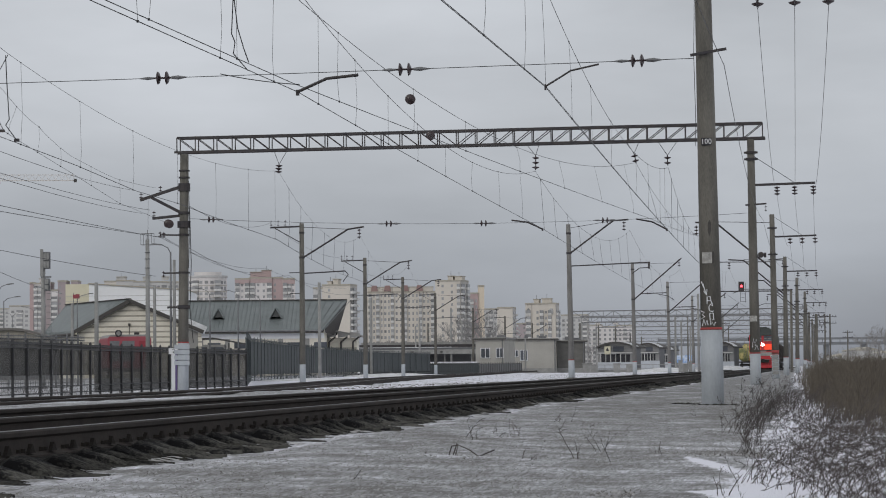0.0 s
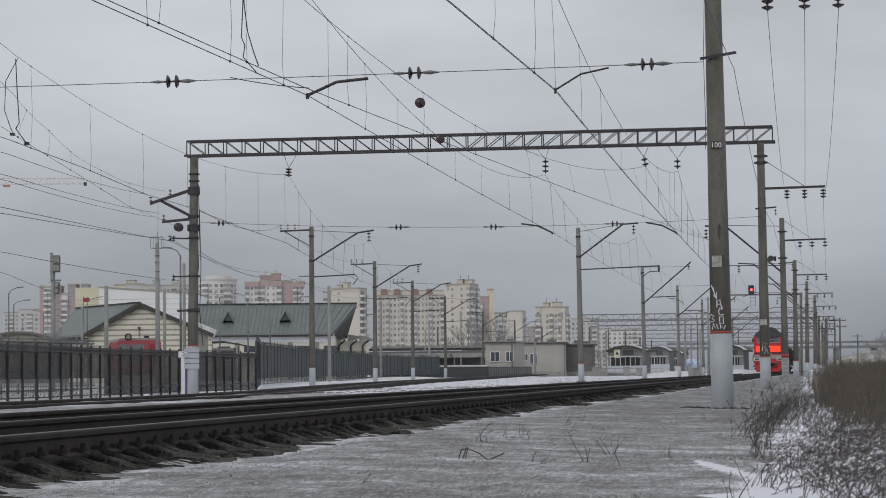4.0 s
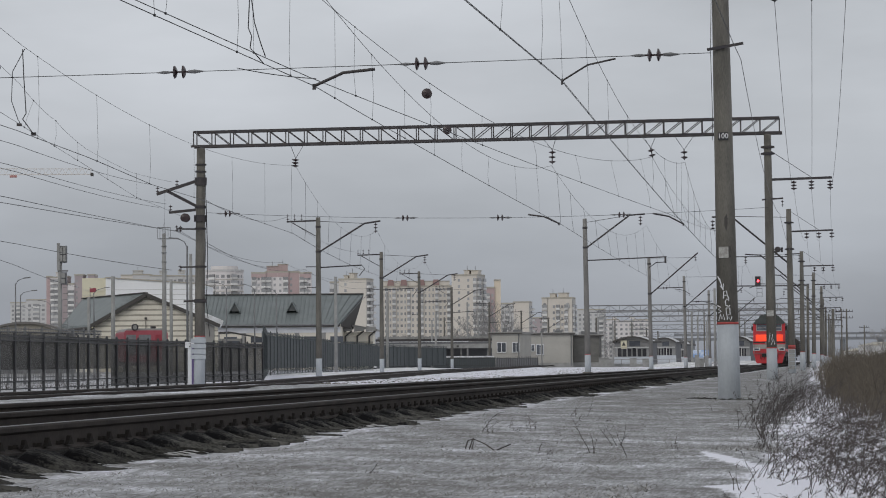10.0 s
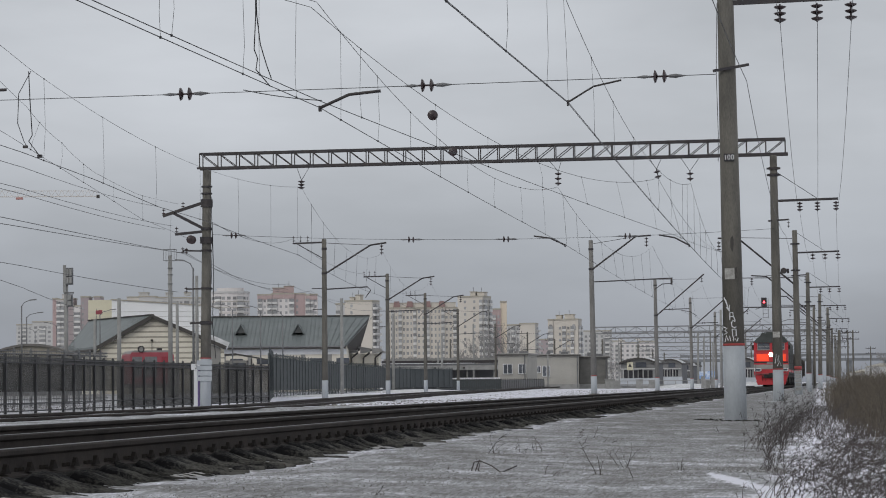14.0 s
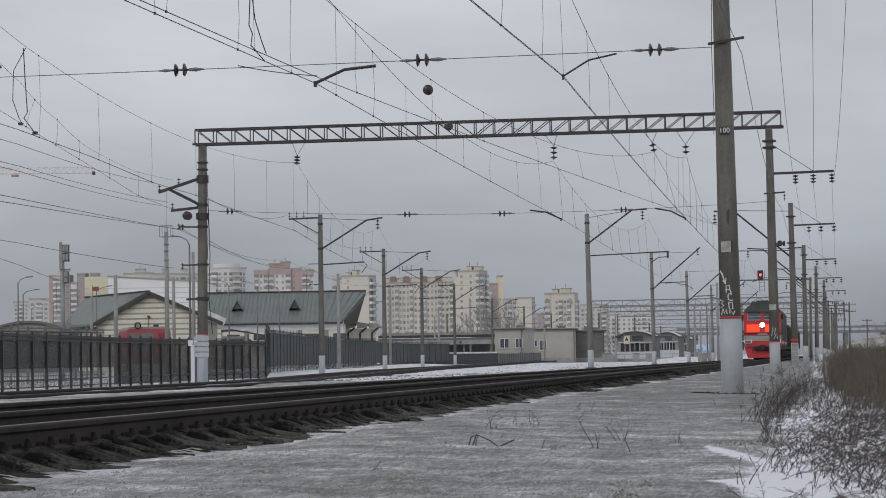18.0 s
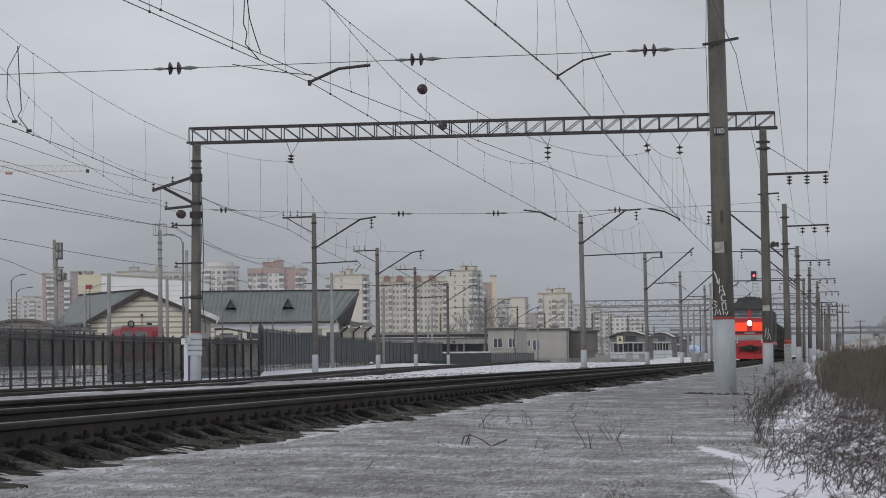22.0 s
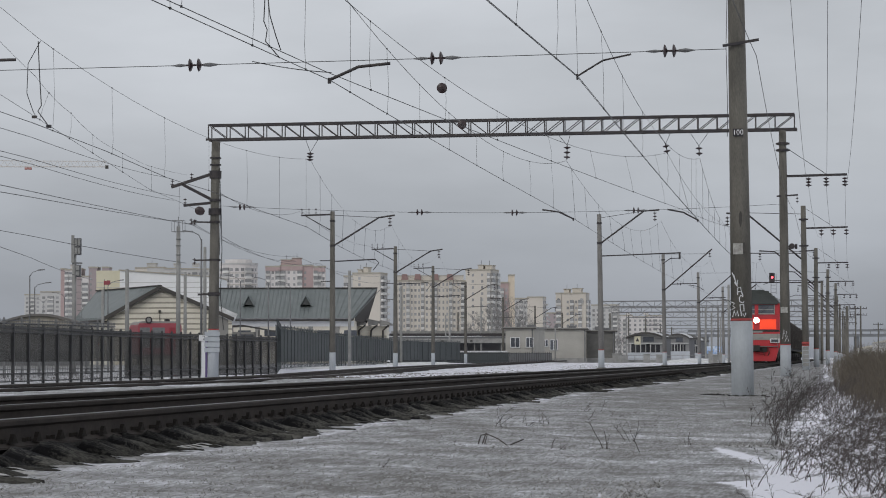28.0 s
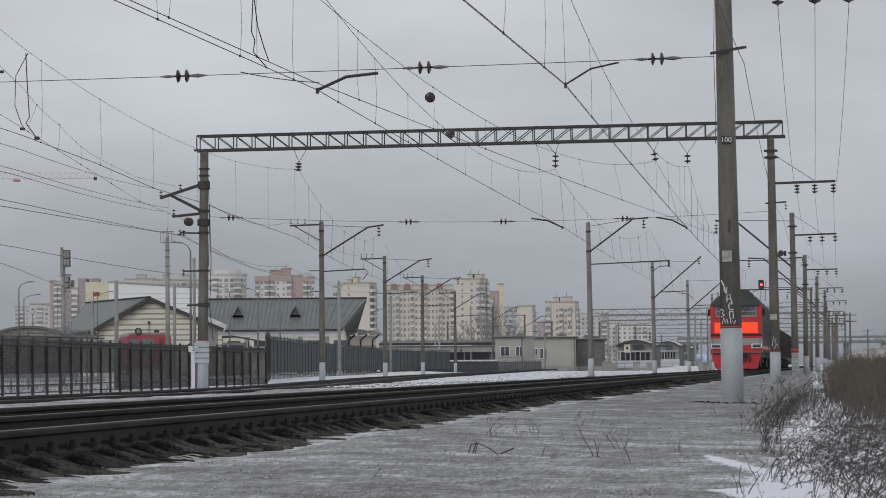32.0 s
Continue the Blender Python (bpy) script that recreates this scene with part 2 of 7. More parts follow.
def lift(x, y):
    """Height of the open ground."""
    z = np.interp(x, [-60, -30, -16, -13.2, -12.4, -8.9, -8.6, -8.2, -5.12, -5.0, -4.92, -4.8, -4.65, -4.3, -2.0, 0.4, 2.5, 6, 30], [-0.45, -0.45, -0.42, 0.0, 0.31, 0.325, 0.2, -0.1, -0.14, 0.02, 0.102, 0.100, 0.092, 0.104, 0.04, 0.0, 0.06, 0.10, 0.1])
    if x < -8.3 and y > 75:
        far = min(1.0, (y - 75) / 80)
        z = z + (min(z, 0.08) - z) * far
        if y > 150:
            z = z + (-0.02 - z) * min(1.0, (y - 150) / 35)
    if 60 < y < 330 and x < -8.3:
        gap = abs(x - float(np.interp(y, DIVERGE_Y, DIVERGE_X)))
        z = max(z, 0.175 + 0.03 * min(1.0, max(0.0, (y - 66) / 20)) - 0.12 * max(0.0, gap - 1.8)) if gap < 4.5 else z
    return float(z)


def ground():
    xs = np.concatenate([[-4000, -1500, -700, -400, -250, -150, -100, -70, -50, -40], np.arange(-34, -9, 1.0), np.arange(-9, -5.3, 0.13), np.arange(-5.3, -4.2, 0.045), np.arange(-4.2, -1.1, 0.11), np.arange(-1.1, 0.3, 0.055), np.arange(0.3, 7, 0.11), [7.5, 8.5, 10, 13, 18, 26, 40, 80, 200, 600, 1500, 4000]])
    ys = np.concatenate([[-300, -60, -10, 2, 6, 9], np.arange(11, 34, 0.0908), np.arange(34, 62, 0.136), np.arange(62, 160, 1.0), np.arange(160, 460, 10.0), [500, 600, 800, 1100, 1600, 2600, 4600]])
    verts, cover = [], []
    for y in ys:
        for x in xs:
            z = lift(x - (0.09 + 0.13 * math.cos(6.2832 * (y - 9) / 0.545) + 0.18 * noise.noise((y * 1.7, 3.3, 0.0)) + 0.05 * noise.noise((y * 6, x * 3, 0.0)) if -5.4 < x < -4.2 and y < 90 else 0), y)
            if -40 < x < 30 and y < 200:
                n = noise.noise((x * 0.5, y * 0.25, 0.0))
                even = 1 - 0.75 * min(1.0, max(0.0, (x + 1.5) / 0.4)) * min(1.0, max(0.0, (27 - y) / 4))
                z += even * (0.035 * n + 0.018 * noise.noise((x * 2.3, y * 1.1, 3.0)) + 0.010 * noise.noise((x * 9, y * 3.0, 7.0)))
            verts.append((x, y, z))
            upper = (22.9 - 5.4 * (x + 0.96) - y) / 0.3
            rim = float(np.interp(y, [14.8, 15.7, 16.3, 16.75, 17.1, 17.8, 18.8, 20.3, 22.6], [-0.46, -0.51, -0.65, -0.75, -0.50, -0.42, -0.47, -0.70, -1.02]))
            clean = min(1.0, max(0.0, upper)) * min(1.0, max(0.0, (x - rim + 0.02 + 0.04 * noise.noise((x * 4, y * 1.5, 8.0))) / 0.06))
            mottled = min(1.0, max(0.0, (x + 0.42 + 0.005 * y + 0.25 * noise.noise((x * 0.5, y * 0.7, 5.0))) / 0.2)) * (0.70 + 0.6 * noise.noise((x * 2.5, y * 0.8, 2.0)))
            bank = max(clean, min(1.0, max(0.0, mottled)) * (1 - 0.2 * min(1.0, max(0.0, (y - 38) / 25)))) if x < 30 else 0.6
            edge = max(0.0, 1 - abs(x + 4.5) / 0.22) * (0.5 + noise.noise((x * 2, y * 1.3, 4.0)))
            c = 0.03 + bank * (0.80 + 0.25 * noise.noise((x * 0.8, y * 0.5, 9.0))) + 0.30 * edge
            if -4.2 < x < 0.5:
                c -= 0.13 * min(1.0, max(0.0, (y - 28) / 25))
            if x < -8.4:
                c = (0.42 if y > 60 or x < -13 else 0.08) if x > -45 else 0.3
                if 168 < y < 420 and -0.2015 * y < x < np.interp(y, DIVERGE_Y, DIVERGE_X) - 2.2:
                    c = 0.85
                elif x < -25 and x < -0.2015 * y + max(0.0, 168 - y):
                    c = 0.12 + 0.3 * noise.noise((x * 0.4, y * 0.3, 6.0))
                if 95 < y < 700 and x < min(-0.235 * y, -46):
                    c = 0.12 + 0.35 * noise.noise((x * 0.3, y * 0.2, 6.0)) - 0.3 * min(1.0, max(0.0, (y - 170) / 60))
            if y > 700:
                c = 0.3
            cover.append(c)
    nx = len(xs)
    faces = [(j * nx + i, j * nx + i + 1, (j + 1) * nx + i + 1, (j + 1) * nx + i) for j in range(len(ys) - 1) for i in range(nx - 1)]
    me = bpy.data.meshes.new("ground")
    me.from_pydata(verts, [], faces)
    a = me.attributes.new("snow_cover", "FLOAT", "POINT")
    a.data.foreach_set("value", cover)
    m = bpy.data.materials.new("thin_snow_over_dry_grass")
    m.use_nodes = True
    t = m.node_tree
    b = t.nodes["Principled BSDF"]
    geo = t.nodes.new("ShaderNodeNewGeometry")
    mp = t.nodes.new("ShaderNodeMapping")
    mp.inputs["Scale"].default_value = (0.8, 0.7, 1.0)
    mp.inputs["Rotation"].default_value = (0, 0, radians(8))
    t.links.new(geo.outputs["Position"], mp.inputs["Vector"])
    layers = []
    for scale, detail, harsh in ((0.45, 3.0, 0.5), (1.3, 12.0, 0.74)):
        n = t.nodes.new("ShaderNodeTexNoise")
        n.inputs["Scale"].default_value, n.inputs["Detail"].default_value, n.inputs["Roughness"].default_value = scale, detail, harsh
        t.links.new(mp.outputs[0], n.inputs["Vector"])
        layers.append(n.outputs["Fac"])
    mp2 = t.nodes.new("ShaderNodeMapping")
    mp2.inputs["Scale"].default_value, mp2.inputs["Rotation"].default_value = (1.0, 0.13, 1.0), (0, 0, radians(6))
    t.links.new(geo.outputs["Position"], mp2.inputs["Vector"])
    tuft = t.nodes.new("ShaderNodeTexNoise")
    tuft.inputs["Scale"].default_value, tuft.inputs["Detail"].default_value, tuft.inputs["Roughness"].default_value = 15.0, 6.0, 0.65
    t.links.new(mp2.outputs[0], tuft.inputs["Vector"])
    layers.append(tuft.outputs["Fac"])
    mp3 = t.nodes.new("ShaderNodeMapping")
    mp3.inputs["Scale"].default_value, mp3.inputs["Rotation"].default_value = (1.0, 0.07, 1.0), (0, 0, radians(6))
    t.links.new(geo.outputs["Position"], mp3.inputs["Vector"])
    blade = t.nodes.new("ShaderNodeTexNoise")
    blade.inputs["Scale"].default_value, blade.inputs["Detail"].default_value = 52.0, 3.0
    t.links.new(mp3.outputs[0], blade.inputs["Vector"])
    layers.append(blade.outputs["Fac"])
    at = t.nodes.new("ShaderNodeAttribute")
    at.attribute_name = "snow_cover"

    def math_node(op, a, b2):
        n = t.nodes.new("ShaderNodeMath")
        n.operation = op
        for i, v in enumerate((a, b2)):
            if isinstance(v, (int, float)):
                n.inputs[i].default_value = v
            else:
                t.links.new(v, n.inputs[i])
        return n.outputs[0]
    total = math_node("ADD", math_node("MULTIPLY", layers[0], 0.5), math_node("ADD", math_node("MULTIPLY", layers[1], 1.9), math_node("ADD", math_node("MULTIPLY", layers[2], 0.7), math_node("MULTIPLY", layers[3], 0.75))))
    total = math_node("ADD", total, at.outputs["Fac"])
    r = t.nodes.new("ShaderNodeMapRange")
    for key, value in (("From Min", 1.75), ("From Max", 2.43)):
        r.inputs[key].default_value = value
    t.links.new(total, r.inputs["Value"])
    ramp = t.nodes.new("ShaderNodeValToRGB")
    ramp.color_ramp.elements[0].color = (0.142, 0.138, 0.132, 1)
    ramp.color_ramp.elements[1].color = (0.79, 0.79, 0.86, 1)
    e = ramp.color_ramp.elements.new(0.45)
    e.color = (0.335, 0.338, 0.350, 1)
    t.links.new(r.outputs["Result"], ramp.inputs["Fac"])
    t.links.new(ramp.outputs["Color"], b.inputs["Base Color"])
    b.inputs["Roughness"].default_value = 0.75
    bp = t.nodes.new("ShaderNodeBump")
    bp.inputs["Strength"].default_value, bp.inputs["Distance"].default_value = 0.6, 0.03
    t.links.new(total, bp.inputs["Height"])
    t.links.new(bp.outputs[0], b.inputs["Normal"])
    me.materials.append(m)
    me.shade_smooth()
    return tagged(new("ground", me), "open ground under thin dirty snow and dry grass", "ground", "", "structure")


ground()

RAIL_PROFILE = [(-0.075, 0.0), (0.075, 0.0), (0.075, 0.012), (0.012, 0.035), (0.009, 0.125), (0.036, 0.142), (0.0375, 0.168), (0.03, 0.18),
                (-0.03, 0.18), (-0.0375, 0.168), (-0.036, 0.142), (-0.009, 0.125), (-0.012, 0.035), (-0.075, 0.012)]


def rail_pieces(path, parent, side):
    """A rail along a path of (x, y); its polished head is a strip of its own."""
    side_mesh, top = Mesh(), Mesh()
    pts = []
    for i, (x, y) in enumerate(path):
        a, b = path[max(0, i - 1)], path[min(len(path) - 1, i + 1)]
        d = Vector((b[0] - a[0], b[1] - a[1])).normalized()
        pts.append((x + side * d.y, y - side * d.x, d))
    n = len(RAIL_PROFILE)
    v = [(x + u * d.y, y - u * d.x, 0.186 + w) for x, y, d in pts for u, w in RAIL_PROFILE]
    f = [(k * n + i, k * n + (i + 1) % n, (k + 1) * n + (i + 1) % n, (k + 1) * n + i) for k in range(len(pts) - 1) for i in range(n)]
    side_mesh.add(v, f + [tuple(range(n)), tuple(range(len(v) - 1, len(v) - n - 1, -1))])
    for (x, y, d), (x2, y2, d2) in zip(pts, pts[1:]):
        q = [(x + u * d.y, y - u * d.x, z) for u, z in ((-0.029, 0.365), (0.029, 0.365), (0.029, 0.3695), (-0.029, 0.3695))]
        q += [(x2 + u * d2.y, y2 - u * d2.x, z) for u, z in ((-0.029, 0.365), (0.029, 0.365), (0.029, 0.3695), (-0.029, 0.3695))]
        top.add(q, [(0, 1, 5, 4), (1, 2, 6, 5), (2, 3, 7, 6), (3, 0, 4, 7)])
    rail = part("rail", side_mesh, RAIL_SIDE, parent)
    part("rail_head", top, RAIL_TOP, rail, "worn bright running surface")
    return rail


def ballast_bed(path, half, top, parent, wide=0.0):
    mesh = Mesh()
    v = []
    for i, (x, y) in enumerate(path):
        a, b = path[max(0, i - 1)], path[min(len(path) - 1, i + 1)]
        d = Vector((b[0] - a[0], b[1] - a[1])).normalized()
        for u, z in ((-half - 0.7 - wide, -0.8), (-half - 0.35 - wide, top - 0.09), (-half - wide, top), (half, top), (half + 0.35, top - 0.09), (half + 0.7, -0.3)):
            v.append((x + u * d.y, y - u * d.x, z))
    f = [(k * 6 + i, k * 6 + i + 1, k * 6 + i + 7, k * 6 + i + 6) for k in range(len(path) - 1) for i in range(5)]
    mesh.add(v, f)
    return part("ballast_bed", mesh, BALLAST, parent, "dark stone ballast")


def sleeper_mesh(seed):
    """A worn sleeper; dirt and stones heaped round it slope its ends down."""
    r, me = random.Random(seed), Mesh()
    v, f = [], []
    cuts = [(s * x, z, w) for s, row in ((-1, range(8)), (1, range(7, -1, -1))) for x, z, w in [((1.56, 0.090, 0.025), (1.47, 0.103, 0.05), (1.37, 0.117, 0.075), (1.25, 0.132, 0.085), (1.15, 0.160, 0.095), (1.05, 0.195, 0.105), (0.95, 0.225, 0.11), (0.87, 0.165, 0.13))[i] for i in row]]
    for x, z, w in cuts:
        z, x = z + (r.uniform(-0.012, 0.012) if abs(x) > 1.0 else 0), x + (r.uniform(-0.05, 0.05) if abs(x) > 1.36 else 0)
        w *= r.uniform(0.75, 1.25) if abs(x) > 1.0 else 1
        shift = r.uniform(-0.035, 0.035) if abs(x) > 1.1 else 0
        v += [(x, shift - w - 0.04, -0.1), (x, shift - w, z - 0.03), (x, shift - w * 0.5, z + r.uniform(-0.01, 0.006)), (x, shift + w * 0.5, z - r.uniform(0, 0.012)), (x, shift + w, z - 0.03), (x, shift + w + 0.04, -0.1)]
    for k in range(len(cuts) - 1):
        f += [(k * 6 + i, k * 6 + i + 1, k * 6 + i + 7, k * 6 + i + 6) for i in range(5)]
    f += [tuple(range(5, -1, -1)), tuple(range(len(v) - 6, len(v)))]
    me.add(v, f)
    return me.data("sleeper", SLEEPER)


def fastening_mesh():
    me = Mesh()
    me.prism([(-0.075, 0.172), (0.075, 0.172), (0.035, 0.20), (0.012, 0.232), (-0.012, 0.232), (-0.035, 0.20)], 0.045, 0.072, pose(0, 0, 0, 0, 0, -90))
    me.tube([(0.145, 0.05, 0.186), (0.145, 0.05, 0.212)], 0.016, 6).tube([(0.145, -0.05, 0.186), (0.145, -0.05, 0.212)], 0.016, 6)
    return me.data("rail_fastening", FASTENING)


# near-black iron: the shadowed notches along the rail are put into its colour
FASTENING = material("oily_fastening_iron", (0.012, 0.011, 0.010), (0.03, 0.024, 0.02), 8, 60, rough=0.8, shine=0.15)
SLEEPER_DATA, FASTENING_DATA = [sleeper_mesh(k) for k in range(14)], fastening_mesh()


def railway(name, label, path, singles, bed_from=0.0, tops=0.10, wide=0.0):
    """A track on ballast: rails, sleepers one by one as far as singles, then joined."""
    track = thing(name, label, "railway track", kind="structure")
    for side in (-0.7975, 0.7975):
        rail_pieces(path, track, side)
    bed = [p for p in path if p[1] >= bed_from]
    if len(bed) > 1:
        ballast_bed(bed, 0.95, tops, track, wide)
    lengths, far = 0.0, Mesh()
    for (x, y), (x2, y2) in zip(path, path[1:]):
        d = Vector((x2 - x, y2 - y))
        turn = math.degrees(math.atan2(-d.x, d.y))
        run = (0.545 - lengths % 0.545) % 0.545
        while run < d.length:
            px, py = x + d.x * run / d.length, y + d.y * run / d.length
            if singles == 0:
                break
            if py < singles:
                o = part("sleeper", rng.choice(SLEEPER_DATA), None, track)
                o.matrix_local = pose(px, py, rng.uniform(-0.018, 0.006), rng.uniform(-3, 3), rng.uniform(-1, 1), turn + rng.uniform(-3.5, 3.5)) @ pose(rng.uniform(-0.09, 0.06) + 0.05 * max(0.0, 18.5 - py), 0, 0)
            else:
                far.box(-1.35, 1.35, -0.14, 0.14, -0.02, 0.168, pose(px, py, 0, 0, 0, turn))
            if py < min(singles, 92):
                for s, flip in ((-0.7975, 180), (0.7975, 0)):
                    o = part("rail_fastening", FASTENING_DATA, None, track)
                    o.matrix_local = pose(px, py, 0.045, 0, 0, turn) @ pose(s, 0, 0, 0, 0, flip)
            run += 0.545
        lengths += d.length
    if far.v:
        tagged(part("far_sleepers", far, SLEEPER, track), kind="stuff")
    return track


near_track = railway("near_track", "main railway track with concrete sleepers on dark ballast", [(TRACK_X, y) for y in (9, 40, 80, 120, 180, 300, 450, 700, 1000)], 145, tops=0.07, wide=1.35)
second_track = railway("second_track", "railway track half sunk in snow", list(zip(DIVERGE_X, DIVERGE_Y)), 0, 3000, 0.15)


side_rail = thing("stored_rail", "long spare rail laid on the ballast shoulder beside the track", "rail")
rail_pieces([(-8.38, y) for y in (9, 40, 80, 120, 180, 300)], side_rail, 0.0)
part("rail_block", Mesh().box(-8.52, -8.24, 9, 300, -0.2, 0.184), BALLAST, side_rail, "dark ballast under the spare rail")


def ground_level(x, y):
    return lift(x, y) + 0.035 * noise.noise((x * 0.5, y * 0.25, 0.0)) + 0.018 * noise.noise((x * 2.3, y * 1.1, 3.0))


def ballast_stones():
    r = random.Random(3)
    shapes = []
    for _ in range(6):
        pts = [Vector((math.cos(a) * r.uniform(0.7, 1.1), math.sin(a) * r.uniform(0.7, 1.1), 0)) for a in (0.2, 1.3, 2.2, 3.3, 4.2, 5.4)]
        shapes.append(pts)
    me = Mesh()
    for k in range(9000):
        y = 11 + 60 * r.random() ** 1.6
        x = r.choice((r.uniform(-5.1, -4.85), r.uniform(-5.1, -4.85), r.uniform(-5.1, -4.85), r.uniform(-5.1, -4.9), r.uniform(-6.7, -5.3), r.uniform(-7.6, -6.9)))
        size = r.uniform(0.010, 0.030)
        z = 0.07 - 0.26 * max(0.0, abs(x - TRACK_X) - 0.95)
        sh = r.choice(shapes)
        turn = Matrix.Rotation(r.uniform(0, 6.28), 3, "Z")
        low = [turn @ p * size + Vector((x, y, z - 0.01)) for p in sh]
        high = [turn @ p * size * 0.55 + Vector((x + r.uniform(-0.01, 0.01), y, z + size * r.uniform(0.5, 1.1))) for p in sh]
        me.add(low + high, [tuple(range(6, 12))] + [(i, (i + 1) % 6, 6 + (i + 1) % 6, 6 + i) for i in range(6)])
    return tagged(part("ballast_stones", me, STONE), "loose grey crushed stones along the track", "gravel", "", "stuff")


ballast_stones()


def frozen_clods():
    """Long clods of frozen dirt and a few of snow between and over the sleeper ends."""
    r = random.Random(17)
    dirt, snow = Mesh(), Mesh()
    for k in range(3400):
        y = 11.5 + 48 * r.random() ** 1.4
        n = r.gauss(0, 0.5)
        x = -4.83 + 0.2 * n + 0.1 * noise.noise((y * 1.7, 3.3, 0.0))
        white = x > -4.85 and r.random() < 0.35
        z = 0.150 - 0.11 * (x + 5.1) + r.uniform(-0.035, -0.004)
        ln, w, h, drop = r.uniform(0.06, 0.30), r.uniform(0.015, 0.045), r.uniform(0.004, 0.014), r.uniform(0.06, 0.2)
        sk = r.uniform(-0.05, 0.05)
        pts = []
        for u, v, up in ((0, 0, 0), (0.3, -1, -0.6), (0.75, -0.8, -0.7), (1, 0.2, -0.4), (0.7, 1, -0.5), (0.25, 0.9, -0.6), (0.35, -0.2, 1), (0.7, 0.1, 0.7)):
            pts.append((x + u * ln, y + v * w + u * sk + r.uniform(-0.008, 0.008), z - u * ln * drop + up * h))
        (snow if white else dirt).add(pts, [(0, 1, 6), (1, 2, 7, 6), (2, 3, 7), (3, 4, 7), (4, 5, 6, 7), (5, 0, 6)])
    tagged(part("frozen_clods", dirt, CLOD), "dark frozen clods of dirt along the sleeper ends", "dirt", "", "stuff")
    tagged(part("snow_clods", snow, DIRTY_SNOW), "small tongues of snow between the sleeper ends", "snow", "", "stuff")


def mast_foot_soil():
    r, me = random.Random(44), Mesh()
    for k in range(70):
        x, y = -1.85 + r.uniform(-0.75, 0.5), 52.9 + r.uniform(-0.35, 0.3)
        ln, h = r.uniform(0.04, 0.14), r.uniform(0.008, 0.03)
        z = ground_level(x, y)
        me.add([(x - ln, y, z - 0.02), (x, y - 0.06, z - 0.02), (x + ln, y, z - 0.02), (x, y + 0.06, z - 0.02), (x + r.uniform(-0.02, 0.02), y, z + h)], [(0, 1, 4), (1, 2, 4), (2, 3, 4), (3, 0, 4)])
    tagged(part("frozen_soil", me, CLOD), "dark frozen soil heaped round the foot of the mast", "soil", "", "stuff")


CLOD = material("frozen_dirt_clod", (0.013, 0.013, 0.013), (0.060, 0.058, 0.050), 7, 60, rough=0.95, contrast=0.16, spread=0.7, shine=0.1)
DIRTY_SNOW = material("dirty_snow_crust", (0.44, 0.44, 0.445), (0.27, 0.265, 0.255), 6, 40, rough=0.8, spread=0.3)
frozen_clods()
mast_foot_soil()


def field_litter():
    """Small crusts of snow and bits of dead grass that roughen the field."""
    r = random.Random(12)
    crust, grass = Mesh(), Mesh()
    for k in range(46000):
        y = 11.5 + 51 * r.random() ** 1.6
        x = r.uniform(-4.3, -0.4)
        if x > -1.0 and y < 23:
            continue
        z = ground_level(x, y)
        if k % 3 == 0:
            w, d, h = r.uniform(0.006, 0.030), r.uniform(0.02, 0.06), r.uniform(0.002, 0.010)
            t = r.uniform(-0.4, 0.4) * w
            crust.add([(x - w, y, z - 0.01), (x, y - d, z - 0.01), (x + w, y, z - 0.01), (x, y + d, z - 0.01), (x + t, y, z + h)], [(0, 1, 4), (1, 2, 4), (2, 3, 4), (3, 0, 4)])
        else:
            h, w, lean = r.uniform(0.003, 0.013), r.uniform(0.0015, 0.006), r.uniform(-0.03, 0.03)
            grass.add([(x - w, y, z - 0.01), (x + w, y, z - 0.01), (x, y + 0.004, z - 0.01), (x + lean, y + r.uniform(-0.02, 0.02), z + h)], [(0, 1, 3), (1, 2, 3), (2, 0, 3)])
    for k in range(6000):
        y = 62 + 280 * r.random() ** 1.3
        x = r.uniform(-14, -8.9) - (0.085 * max(0.0, y - 90) * r.random())
        z, h, w = lift(x, y), r.uniform(0.006, 0.022), r.uniform(0.03, 0.12)
        grass.add([(x - w, y, z - 0.02), (x + w, y, z - 0.02), (x, y + 0.05, z - 0.02), (x + r.uniform(-0.03, 0.03), y, z + h)], [(0, 1, 3), (1, 2, 3), (2, 0, 3)])
    tagged(part("snow_crust", crust, DIRTY_SNOW), "broken crusts of dirty snow over the field", "snow", "", "stuff")
    tagged(part("dead_grass", grass, DEAD_GRASS), "short dead grass poking through thin snow", "grass", "", "stuff")


DEAD_GRASS = material("dead_grass_blades", (0.125, 0.118, 0.108), (0.23, 0.22, 0.20), 6, 40, rough=0.9, bump=0, spread=0.4)
field_litter()

# ---- catenary masts ----


def tilted(base, top):
    """A frame at the base whose z runs up the mast."""
    z = (Vector(top) - Vector(base)).normalized()
    x = (Vector((1, 0, 0)) - z * z.x).normalized()
    turn = Matrix((x, z.cross(x), z)).transposed()
    return Matrix.Translation(base) @ turn.to_4x4()


def disc_string(mesh, p, q, n, r):
    """Dish insulators on a rod from p to q."""
    p, q = Vector(p), Vector(q)
    mesh.tube([p, q], r * 0.16, 6)
    for i in range(n):
        c = p.lerp(q, (i + 0.5) / n)
        d = (q - p).normalized() * r * 0.32
        mesh.tube([c - d, c - d * 0.4, c + d * 0.3, c + d], [r * 0.35, r, r * 0.85, r * 0.3], 12)
    return mesh


MAST_LABEL = "round concrete catenary mast with a pale grey painted base"


